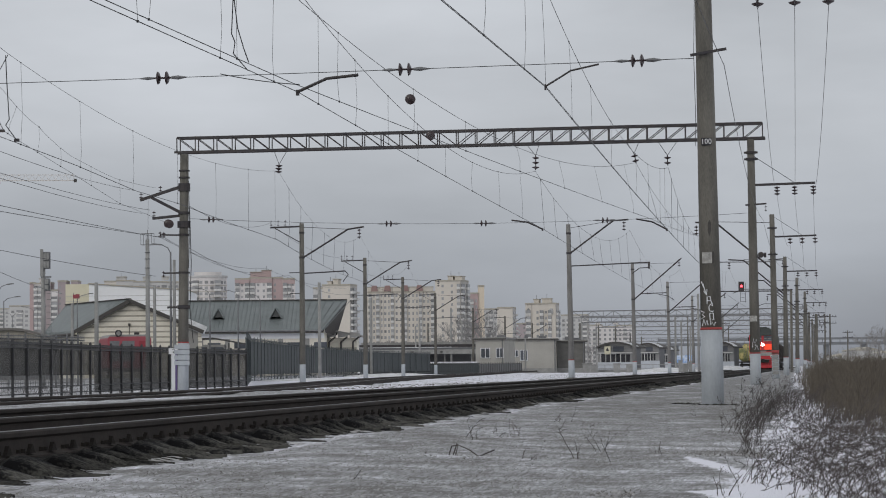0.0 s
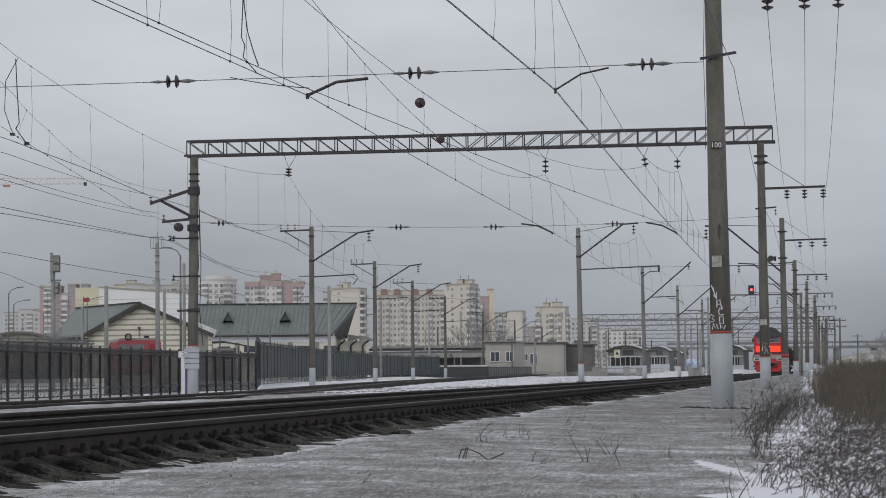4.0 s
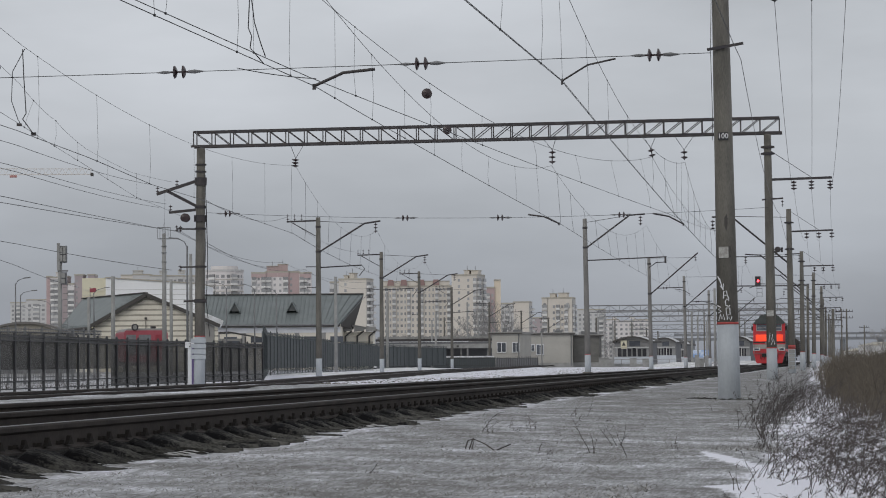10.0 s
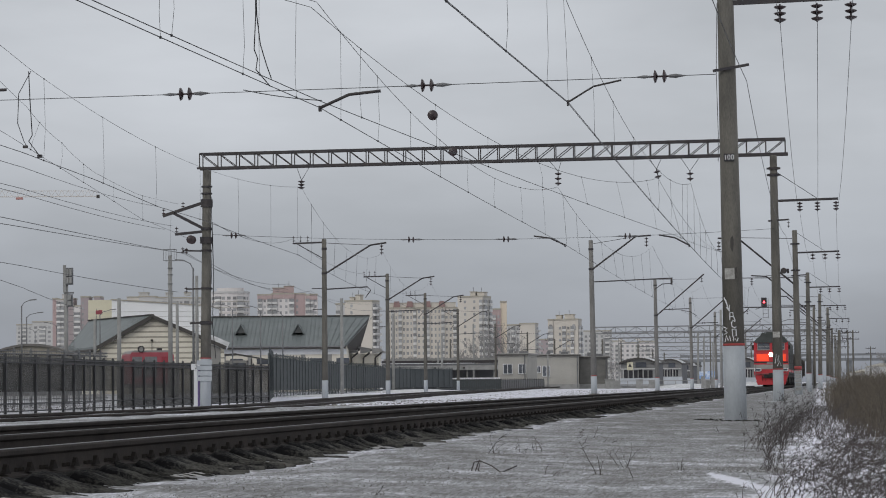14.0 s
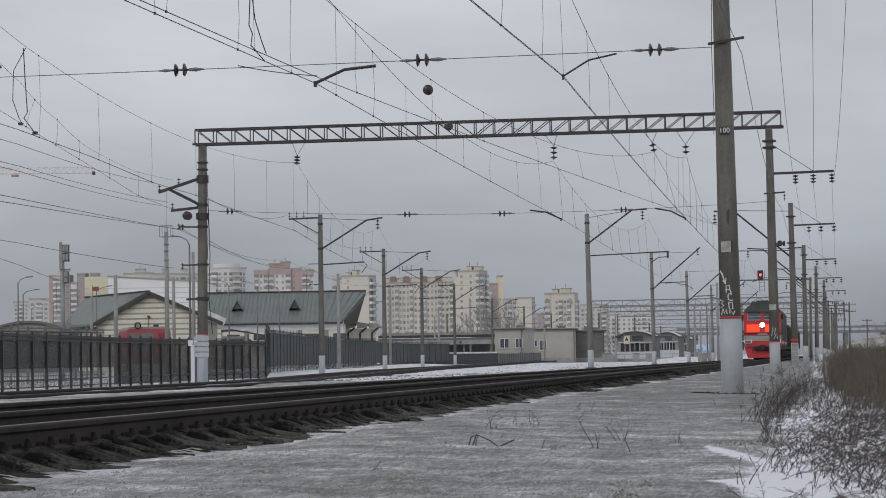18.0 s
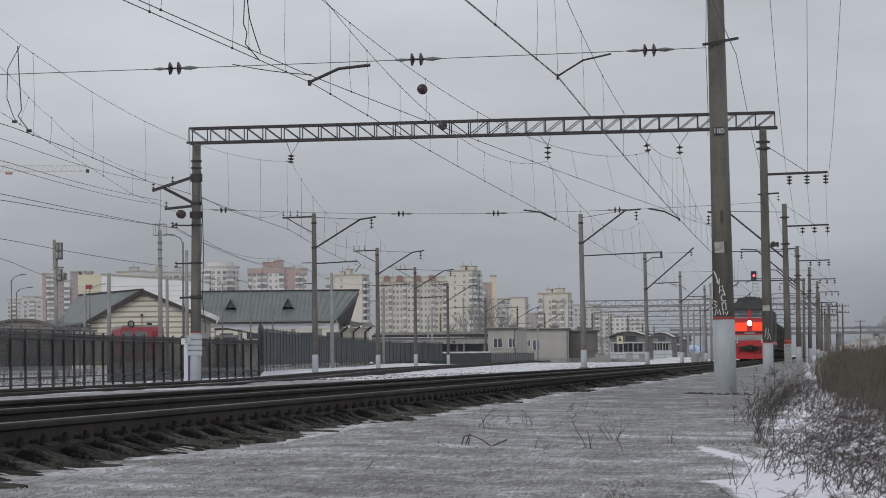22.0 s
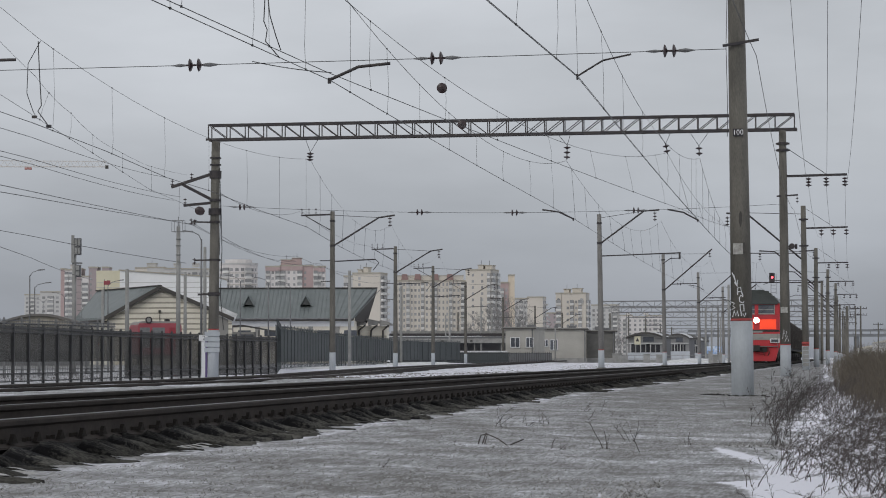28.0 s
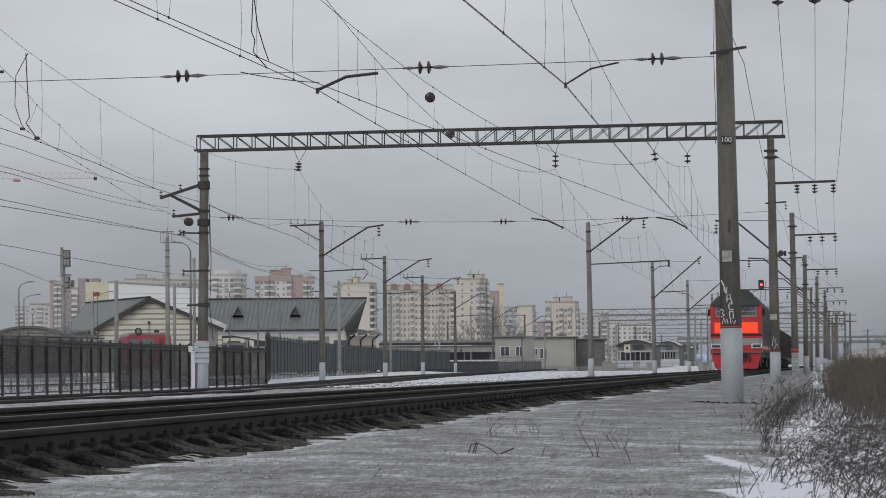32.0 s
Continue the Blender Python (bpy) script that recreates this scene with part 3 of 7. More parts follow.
def mast(base, height=10.0, lean=(0, 0), r0=0.20, r1=0.135, painted=1.35, label=MAST_LABEL, band=True, paint=None, body=None):
    base = Vector(base)
    m = thing("catenary_mast", label, "mast", group="catenary masts")
    top = base + Vector((lean[0], lean[1], height))
    m.matrix_world = tilted(base, top)
    rad = lambda z: r0 + (r1 - r0) * z / height
    part("shaft", Mesh().tube([(0, 0, z) for z in (painted, height * 0.4, height * 0.7, height - 0.02, height)], [rad(painted), rad(height * 0.4), rad(height * 0.7), rad(height), rad(height) * 0.85], 18), body or CONCRETE, m, smooth=True)
    part("painted_base", Mesh().tube([(0, 0, -0.7), (0, 0, painted * 0.5), (0, 0, painted)], [rad(0) + 0.004, rad(painted * 0.5) + 0.004, rad(painted) + 0.004], 18), paint or MAST_PAINT, m, "pale grey painted foot", True)
    if band:
        part("red_band", Mesh().tube([(0, 0, painted - 0.015), (0, 0, painted + 0.028)], rad(painted) + 0.007, 18), RED_BAND, m, "thin red painted band", True)
    return m


def collar(m, z, r, tall=0.12):
    part("collar", Mesh().tube([(0, 0, z - tall / 2), (0, 0, z + tall / 2)], r, 14), STEEL_DARK, m)


def feeder_arm(m, z, length, offs, reach=0.15, n=2):
    """A crossarm on the side away from the track with three hanging insulators."""
    part("crossarm", Mesh().bar((0.0, 0, z), (length, 0, z + 0.03), 0.08, 0.09), STEEL_DARK, m)
    part("arm_stay", Mesh().tube([(0.1, 0, z + 1.1), (length * 0.68, 0, z + 0.05)], 0.012, 6), STEEL_DARK, m)
    for u in offs:
        part("insulator", disc_string(Mesh(), (u, 0, z - 0.06), (u, 0, z - 0.42), n, reach), GLAZE, m)


R_MASTS = [((-1.842, 53.28, 0.0), 10.6, (-0.125, 0)), ((-2.10, 107.7, -0.15), 9.5, (-0.08, 0)), ((-1.95, 155.8, 0.0), 9.05, (-0.1, 0)),
           ((-1.88, 212.6, 0.0), 8.9, (0, 0)), ((-1.3, 264.1, 0.0), 8.9, (0.05, 0)), ((-0.7, 317.7, 0.0), 9.0, (0.05, 0)),
           ((-0.6, 380, 0.0), 9.0, (0, 0)), ((-0.3, 440, 0), 9.0, (0, 0)), ((0.2, 505, 0), 9, (0, 0)), ((0.6, 570, 0), 9, (0, 0))]
right_masts = []
for i, (b, h, lean) in enumerate(R_MASTS):
    k = 1.0 if i else 1.02
    m = mast(b, h, lean, 0.205 * k, 0.135, 1.45 if i == 0 else 1.38, MAST_LABEL if i else "round concrete catenary mast with number plate, graffiti and painted base")
    right_masts.append(m)
    if i:
        feeder_arm(m, 7.76 if i == 1 else 7.85 - 0.02 * i, 2.4, (0.96, 1.62, 2.32), reach=0.12 if i == 1 else 0.15, n=3 if i == 1 else 2)
        for z in ((h - 0.5, h - 0.75) if i == 1 else (h - 0.75, h - 2.2)):
            collar(m, z, 0.2, 0.09)
            part("clamp_plate", Mesh().box(-0.26, 0.26, -0.06, 0.06, z - 0.035, z + 0.035), STEEL_DARK, m)
        part("bracket", Mesh().bar((-0.25, -0.1, h - 2.5), (0.55, -0.1, h - 2.46), 0.05, 0.06), STEEL_DARK, m)
        part("bracket_insulator", disc_string(Mesh(), (0.52, -0.1, h - 2.52), (0.52, -0.1, h - 2.78), 2, 0.06), GLAZE, m)
    else:
        feeder_arm(m, 7.90, 2.6, (1.02, 1.71, 2.34), reach=0.12, n=3)
        part("bracket", Mesh().bar((-0.26, -0.2, 6.60), (0.42, -0.2, 6.70), 0.04, 0.05), STEEL_DARK, m)
# insulator-like dark disc seen head-on, held on a short arm
dark_disc = part("round_lamp", Mesh().tube([(0.3, -0.22, 5.1), (0.3, -0.12, 5.1), (0.3, 0.02, 5.1)], [0.10, 0.115, 0.05], 16), STEEL_DARK, right_masts[1], "round dark insulator disc on a short arm")
part("lamp_arm", Mesh().bar((0.1, 0, 5.1), (0.46, -0.06, 5.08), 0.035).box(0.41, 0.50, -0.1, 0.0, 5.0, 5.18), STEEL_DARK, dark_disc)
for i in (2, 3, 4, 5, 6, 7):
    b, h, _ = R_MASTS[i]
    m = right_masts[i]
    part("strut", Mesh().tube([(-0.1, 0, 6.1), (-3.05, 0, 8.65), (-4.2, 0, 8.72)], 0.05, 8), STEEL_DARK, m)
    part("tie", Mesh().tube([(-0.1, 0, 8.6), (-3.05, 0, 8.72)], 0.018, 6), STEEL_DARK, m)
    part("insulator", disc_string(Mesh(), (-4.15, 0, 8.55), (-4.15, 0, 8.0), 3, 0.13), GLAZE, m)
    part("registration_arm", Mesh().tube([(-0.1, 0, 6.45), (-3.0, 0, 6.5), (-3.9, 0, 6.2)], 0.028, 6), STEEL_DARK, m)

MID_MASTS = [((-15.58, 184.6, 0.1), 10.05, (-0.12, 0)), ((-15.75, 254.2, 0.08), 10.05, (-0.12, 0)), ((-15.3, 307.7, 0.05), 9.95, (-0.12, 0)),
             ((-15.1, 366.2, 0.0), 9.9, (-0.1, 0)), ((-15.1, 425, 0), 9.9, (0, 0)), ((-15.1, 490, 0), 9.9, (0, 0))]
LEFT_MASTS = [((-31.6, 174.4, -0.05), 10.0, (0, 0)), ((-36.6, 231.2, 0.0), 10.0, (0, 0)), ((-41.1, 284.1, 0.1), 10.0, (0, 0)),
              ((-46.4, 349.0, 0.1), 10.1, (0, 0)), ((-51.0, 427, 0.1), 9.9, (0, 0)), ((-54, 500, 0.1), 9.9, (0, 0)), ((-57, 580, 0.1), 9.9, (0, 0))]


def cantilever_mast(b, h, lean, left_rack, long_arm=False):
    m = mast(b, h, lean, 0.2, 0.14, 1.15, band=not left_rack, body=None if left_rack else CONCRETE_HAZED)
    if left_rack or long_arm:
        low, knee, end, pipe, reach = (h - 2.15, h - 0.42, h - 0.28, h - 3.15, 2.75) if left_rack else (h - 1.9, h + 0.15, h + 0.2, h - 2.75, 5.3)
        part("strut", Mesh().tube([(0.1, 0, low), (2.95, 0, knee), (3.95, 0, end)], 0.055, 8), STEEL_DARK, m)
        part("tie", Mesh().tube([(0.1, 0, h - 0.25), (2.95, 0, knee)], 0.018, 6), STEEL_DARK, m)
        part("registration_pipe", Mesh().tube([(0.1, 0, pipe), (reach, 0, pipe + 0.12)], 0.04, 8), STEEL_DARK, m)
        if long_arm:
            part("pipe_end", Mesh().box(reach - 0.14, reach - 0.02, -0.05, 0.05, pipe - 0.3, pipe + 0.14), STEEL_DARK, m)
            part("registration_arm", Mesh().tube([(reach - 0.1, 0, pipe - 0.22), (reach - 0.7, 0, pipe - 0.25), (reach - 1.2, 0, pipe - 0.6)], 0.032, 6), STEEL_DARK, m)
        else:
            part("registration_arm", Mesh().tube([(reach, 0, pipe + 0.1), (reach + 0.2, 0, pipe - 0.1), (2.6, 0, pipe - 0.55)], 0.028, 6), STEEL_DARK, m)
    else:
        low, end, pipe = h - 3.3, h + 0.3, h - 2.8
        part("strut", Mesh().tube([(0.1, 0, low), (4.4, 0, end)], 0.06, 8), STEEL_DARK, m)
        part("tie", Mesh().tube([(0.1, 0, h - 0.1), (4.25, 0, h - 0.12)], 0.016, 6), STEEL_DARK, m)
        part("registration_pipe", Mesh().tube([(0.75, 0, pipe), (3.0, 0, pipe + 0.03)], 0.04, 8), STEEL_DARK, m)
        part("pipe_insulator", disc_string(Mesh(), (1.15, 0, pipe), (1.65, 0, pipe), 2, 0.13), GLAZE, m)
        part("registration_arm", Mesh().tube([(2.3, 0, pipe - 0.1), (3.1, 0, pipe - 0.25), (3.65, 0, pipe - 0.62)], 0.032, 6), STEEL_DARK, m)
    part("insulator", disc_string(Mesh(), (3.65 if left_rack or long_arm else 4.15, 0, end - 0.1), (3.65 if left_rack or long_arm else 4.2, 0, end - 0.75), 3, 0.14), GLAZE, m)
    if not left_rack:
        part("plinth", Mesh().prism([(-0.36, -0.4), (0.36, -0.4), (0.30, 0.0), (-0.30, 0.0)], -0.3, 0.3), CONCRETE, m, "low dark concrete footing")
    collar(m, h - 0.6, 0.17)
    collar(m, low, 0.18)
    if left_rack:
        part("crossarm", Mesh().bar((-2.0, 0, h - 0.25), (0, 0, h - 0.2), 0.08, 0.1), STEEL_DARK, m)
        part("arm_brace", Mesh().bar((-1.7, 0, h - 0.3), (-0.1, 0, h - 1.2), 0.05), STEEL_DARK, m)
        for u in (-1.95, -1.5, -1.05):
            part("insulator", disc_string(Mesh(), (u, 0, h - 0.2), (u, 0, h + 0.22), 2, 0.09), GLAZE, m)
        part("bracket", Mesh().bar((-0.8, 0, h - 3.1), (0, 0, h - 3.1), 0.05), STEEL_DARK, m)
        part("bracket", Mesh().bar((-0.75, 0, h - 4.4), (0, 0, h - 4.4), 0.05), STEEL_DARK, m)
    return m


for k, (b, h, lean) in enumerate(MID_MASTS):
    cantilever_mast(b, h, lean, False, k == 0)
for b, h, lean in LEFT_MASTS:
    cantilever_mast(b, h, lean, True)

# the portal over the tracks
portal_mast = mast((-24.26, 107.8, -0.04), 9.25, (0.1, 0), 0.215, 0.165, 1.9, "round concrete portal mast with red band and strapped sign boards")
for z, r, tall in ((8.6, 0.22, 0.06), (8.33, 0.22, 0.06), (7.95, 0.24, 0.3), (6.95, 0.23, 0.1), (6.5, 0.26, 0.25), (6.1, 0.22, 0.08), (4.62, 0.22, 0.08), (3.28, 0.24, 0.14)):
    collar(portal_mast, z, r, tall)
part("bracket_arm", Mesh().bar((0, 0, 8.02), (-1.75, 0, 7.46), 0.13, 0.11), STEEL_DARK, portal_mast)
part("bracket_strut", Mesh().bar((0, 0, 6.9), (-1.3, 0, 7.56), 0.13, 0.11), STEEL_DARK, portal_mast)
part("lower_arm", Mesh().bar((0, 0, 6.86), (-1.25, 0, 6.74), 0.12, 0.10), STEEL_DARK, portal_mast)
part("side_arm", Mesh().bar((0.1, 0, 6.08), (-0.95, 0, 6.1), 0.05, 0.06), STEEL_DARK, portal_mast)
part("side_arm", Mesh().bar((0.25, 0, 4.62), (-0.8, 0, 4.6), 0.05, 0.06), STEEL_DARK, portal_mast)
part("side_arm", Mesh().bar((0.3, -0.2, 3.3), (-0.6, -0.2, 3.26), 0.06, 0.08), STEEL_DARK, portal_mast)
for u, z in ((-1.72, 7.52), (-0.95, 7.78), (-1.2, 6.8), (-0.95, 6.0), (-0.8, 5.98), (-0.8, 4.45)):
    part("insulator", disc_string(Mesh(), (u, 0, z - 0.02), (u, 0, z + 0.24), 2, 0.08), GLAZE, portal_mast)
part("down_lead", Mesh().tube([(0.24, -0.1, 7.2), (0.32, -0.1, 5.0), (0.28, -0.1, 3.2), (0.42, -0.1, 1.9)], 0.016, 5), WIRE, portal_mast)
part("down_lead", Mesh().tube([(0.2, -0.1, 8.2), (0.25, -0.1, 6.5), (0.22, -0.1, 4.8)], 0.012, 5), WIRE, portal_mast)
for i in range(4):
    part("sign_board", Mesh().box(-0.3, 0.3, -0.25, -0.225, 1.02 + 0.21 * i, 1.19 + 0.21 * i), MAST_PAINT, portal_mast, "pale grey strapped board")

PORTAL_Y = 107.5


def portal_beam():
    x0, x1, n = -24.32, -1.72, 31
    z0, z1 = lambda x: 9.24 + 0.13 * (x - x0) / (x1 - x0), lambda x: 9.80 + 0.14 * (x - x0) / (x1 - x0)
    g = thing("portal_beam", "dark steel lattice beam spanning the tracks", "lattice beam")
    for y in (PORTAL_Y - 0.3, PORTAL_Y + 0.3):
        part("lower_chord", Mesh().bar((x0 - 0.1, y, z0(x0)), (x1 + 0.1, y, z0(x1)), 0.075, 0.085), STEEL_DARK, g)
        part("upper_chord", Mesh().bar((x0, y, z1(x0)), (x1, y, z1(x1)), 0.07, 0.075), STEEL_DARK, g)
        for i in range(n + 1):
            x = x0 + (x1 - x0) * i / n
            part("post", Mesh().bar((x, y, z0(x)), (x, y, z1(x)), 0.038, 0.038, (0, 1, 0)), STEEL_DARK, g)
            if i < n:
                xa, xb = (x, x + (x1 - x0) / n) if i < n // 2 else (x + (x1 - x0) / n, x)
                part("diagonal", Mesh().bar((xa, y, z1(xa)), (xb, y, z0(xb)), 0.03, 0.03, (0, 1, 0)), STEEL_DARK, g)
    for i in range(n + 1):
        x = x0 + (x1 - x0) * i / n
        part("cross_tie", Mesh().bar((x, PORTAL_Y - 0.3, z0(x)), (x, PORTAL_Y + 0.3, z0(x)), 0.04), STEEL_DARK, g)
    return g


portal_beam()

# ---- town behind ----
AXIS = 7.41


def placed(px_xy, turn=0.0):
    return pose(px_xy[0], px_xy[1], 0, 0, 0, AXIS + turn)


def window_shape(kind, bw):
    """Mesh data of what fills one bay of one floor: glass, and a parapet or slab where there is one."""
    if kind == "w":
        return [Mesh().box(-bw * 0.22, bw * 0.22, -0.06, 0.2, 0.9, 2.3).data("window", HAZED_GLASS)]
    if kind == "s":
        return [Mesh().box(-0.5, 0.5, -0.06, 0.2, 1.0, 2.2).data("window", HAZED_GLASS)]
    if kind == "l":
        return [Mesh().box(-bw * 0.44, bw * 0.44, -0.7, 0.2, 1.15, 2.5).data("window", HAZED_GLASS), Mesh().box(-bw * 0.46, bw * 0.46, -0.8, 0.2, 0.05, 1.13).data("balcony", BALCONY)]
    return [Mesh().box(-bw * 0.40, bw * 0.40, -0.05, 0.2, 0.3, 2.4).data("window", HAZED_GLASS), Mesh().box(-bw * 0.46, bw * 0.46, -1.2, -0.06, 0.0, 1.0).data("balcony", BALCONY)]


def fill_bays(h, place, length, plan, floors, fh):
    """Windows, glazed loggias and balconies of one face; plan: a letter for each bay."""
    bw = length / len(plan)
    shapes = {kind: window_shape(kind, bw) for kind in set(plan) - {"n"}}
    for fl in range(1, floors):
        for b, kind in enumerate(plan):
            for data in shapes.get(kind, ()):
                part(data.name.split(".")[0], data, None, h).matrix_local = place @ pose((b + 0.5) * bw, 0, fl * fh)


def roof_clutter(h, crown, width, height, wall):
    for x0, x1, up, mat in crown:
        part("lift_house", Mesh().box(width * x0, width * x1, 5, 10, height, height + up), mat or wall, h)
        part("lift_house_roof", Mesh().box(width * x0 - 0.3, width * x1 + 0.3, 4.7, 10.3, height + up, height + up + 0.3), BAND, h)
        part("roof_aerial", Mesh().tube([(width * (x0 + x1) / 2, 6, height + up), (width * (x0 + x1) / 2, 6, height + up + 2.2)], 0.10, 5), GALVANISED, h)


def apartment_house(label, xy, height, sections, wall, turn=0.0, side_plan="", side=None, depth=13.0, crown=(), fh=2.75):
    """A housing block; sections of its front from left to right: width, letters for the bays, material, how far it stands out, how much lower it ends."""
    h = thing("apartment_building", label, "apartment building", group="housing blocks")
    h.matrix_world = placed(xy, turn)
    width = sum(sec[0] for sec in sections)
    x = -width / 2
    for k, (w, plan, mat, out, drop) in enumerate(sections):
        top = height - drop
        part("wall", Mesh().box(x, x + w - 0.01, -out, depth + 0.01 * k, -1, top), mat or wall, h)
        part("parapet", Mesh().box(x - 0.15, x + w + 0.12, -out - 0.25, depth + 0.2 + 0.01 * k, top, top + 0.7), BAND, h)
        fill_bays(h, pose(x, -out, 0), w, plan, int(top / fh), fh)
        x += w
    if side_plan:
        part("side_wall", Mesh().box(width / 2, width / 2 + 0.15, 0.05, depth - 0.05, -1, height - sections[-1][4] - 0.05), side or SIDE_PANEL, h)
        fill_bays(h, pose(width / 2 + 0.15, 0, 0, 0, 0, 90), depth, side_plan, int((height - sections[-1][4]) / fh), fh)
    roof_clutter(h, crown, width, height + 0.7, wall)
    return h


def round_tower(label, xy, height, radius, turn=0.0):
    """A rounded housing tower with a ring of parapets on each floor."""
    h = thing("apartment_building", label, "apartment building", group="housing blocks")
    h.matrix_world = placed(xy, turn)
    part("wall", Mesh().tube([(0, radius, -1), (0, radius, height)], radius, 28), PINKISH, h, smooth=False)
    part("roof_ring", Mesh().tube([(0, radius, height), (0, radius, height + 0.9)], radius + 0.35, 28), GREY_PANEL, h)
    part("lift_house", Mesh().tube([(0, radius, height + 0.9), (0, radius, height + 2.6)], radius * 0.72, 20), PINKISH, h)
    glass = Mesh().box(-0.8, 0.8, -0.05, 0.2, 0.9, 2.3).data("window", HAZED_GLASS)
    bay, slab = window_shape("l", 3.6)
    for fl in range(1, int(height / 2.75)):
        part("floor_band", Mesh().tube([(0, radius, fl * 2.75 - 0.12), (0, radius, fl * 2.75 + 0.12)], radius + 0.12, 28), BAND, h)
        for k in range(-4, 5):
            at = pose(0, radius, fl * 2.75, 0, 0, 17 * k) @ pose(0, -radius, 0)
            for data in ((bay, slab) if k in (-2, 2) else (glass,)):
                part(data.name.split(".")[0], data, None, h).matrix_local = at
    return h


# housing panel colours are lifted and greyed to carry the distance haze
BEIGE = material("beige_panel", (0.63, 0.585, 0.52), (0.57, 0.53, 0.475), 0.08, 1.0, rough=0.9, bump=0)
BRICK_RED = material("red_brown_cladding", (0.47, 0.36, 0.35), (0.41, 0.315, 0.31), 0.08, 1.0, rough=0.9, bump=0)
PINKISH = material("white_pink_panel", (0.70, 0.67, 0.655), (0.63, 0.60, 0.59), 0.08, 1.0, rough=0.9, bump=0)
GREY_PANEL = material("grey_panel", (0.54, 0.535, 0.525), (0.47, 0.465, 0.455), 0.08, 1.0, rough=0.9, bump=0)
YELLOWISH = material("pale_yellow_panel", (0.74, 0.70, 0.54), (0.67, 0.63, 0.48), 0.08, 1.0, rough=0.9, bump=0)
ROOF_BOX = material("red_mansard_boxes", (0.31, 0.205, 0.19), (0.26, 0.175, 0.165), 0.1, 1.0, rough=0.9, bump=0)
BALCONY = material("pale_balcony_front", (0.66, 0.65, 0.63), (0.55, 0.54, 0.52), 0.1, 1.0, rough=0.9, bump=0, spread=0.25)
# side faces of the blocks: their shade is put into this darker tone
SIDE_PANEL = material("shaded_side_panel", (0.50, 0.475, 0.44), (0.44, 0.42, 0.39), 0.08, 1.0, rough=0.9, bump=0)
SHEET_WHITE = material("white_sheet_cladding", (0.87, 0.88, 0.89), (0.80, 0.81, 0.82), 0.1, 1.0, rough=0.6, bump=0)

DUSKY = material("mauve_brown_cladding", (0.40, 0.345, 0.345), (0.35, 0.30, 0.305), 0.08, 1.0, rough=0.9, bump=0)
apartment_house("distant pale low-rise housing block", (-472.4, 1654), 40.5, [(12.6, "wlw", None, 0, 0)], GREY_PANEL, -6)
apartment_house("distant pale low-rise housing block", (-526.3, 1800), 42.3, [(10.7, "wbw", None, 0, 0)], GREY_PANEL, -6)
apartment_house("red-brown and white tower block", (-379.3, 1365), 44.9, [(2.0, "n", BRICK_RED, 0, 0), (3.9, "ll", PINKISH, 0.6, 0.4), (4.6, "sn", DUSKY, 0, 0)], PINKISH, 0, crown=((-0.1, 0.2, 1.6, None),))
apartment_house("mauve tower block with a pale strip of balconies", (-367.1, 1365), 45.6, [(3.6, "l", PINKISH, 0.5, 4.5), (4.2, "sn", DUSKY, 0, 0), (2.3, "l", PINKISH, 0.4, 8.0), (3.4, "ns", DUSKY, 0, 0)], DUSKY, 0)
apartment_house("long pale housing block with beige end", (-352.0, 1470), 48.8, [(6.4, "nsn", BEIGE, 0, 0.3), (9.0, "lwl", None, 0, 0), (9.0, "wlw", None, 0.3, 0.6), (9.0, "lwl", None, 0, 0.8), (8.4, "wlw", None, 0.3, 1.0)], GREY_PANEL, 0, crown=((-0.36, -0.24, 1.7, None), (-0.02, 0.06, 1.5, None), (0.22, 0.3, 1.5, None)))
round_tower("rounded beige tower block with banded floors", (-284.6, 1316), 45.2, 9.1)
apartment_house("long white tower block with red-brown upper storeys and strip", (-249.3, 1280), 43.0, [(6.6, "lsl", None, 0.5, 0.4), (5.4, "ls", None, 0, 0), (5.0, "sl", None, 0.5, 0), (5.0, "sn", BRICK_RED, 0, 0), (2.2, "l", None, 0.5, 0.6), (3.3, "ls", None, 0, 0.4)], PINKISH, 2, crown=((-0.25, -0.06, 2.4, BRICK_RED), (-0.06, 0.1, 3.2, BRICK_RED)))
red_white = bpy.data.objects["apartment_building.006"]
for x0, x1, out, up in ((-13.8, -7.1, 0.75, 42.6), (-7.08, -1.7, 0.25, 43.0), (-1.68, 3.3, 0.75, 43.0), (8.4, 13.8, 0.75, 42.4)):
    part("top_storey", Mesh().box(x0, x1, -out, 0, up - 1.9, up - 0.02), BRICK_RED, red_white, "red-brown top storey")
apartment_house("grey-beige panel tower block seen at its corner", (-202.0, 1185), 36.4, [(3.9, "lw", GREY_PANEL, 0, 1.2), (12.2, "nsnnnn", BEIGE, 0, 0)], BEIGE, -14, "blb", crown=((-0.2, -0.08, 1.2, None), (-0.05, 0.08, 2.2, None)), depth=11)
apartment_house("long beige panel housing block with red-brown roof boxes", (-187.8, 1288), 35.9, [(3.6, "sl", None, 0, 0), (5.2, "wlw", None, 0.3, 0), (5.0, "swl", None, 0, 0), (4.2, "ww", None, 0.3, 0), (5.4, "lww", None, 0, 0), (5.0, "wls", None, 0.3, 0), (4.2, "wl", None, 0, 0)], BEIGE, 0)
apartment_house("tall beige panel tower block with roof aerials", (-159.2, 1240), 39.3, [(5.4, "nnsn", None, 0, 0), (6.2, "nsnl", None, 0.2, 0)], BEIGE, -16, "lwl", crown=((-0.12, 0.08, 1.8, None), (0.16, 0.44, 1.6, None)), depth=13)
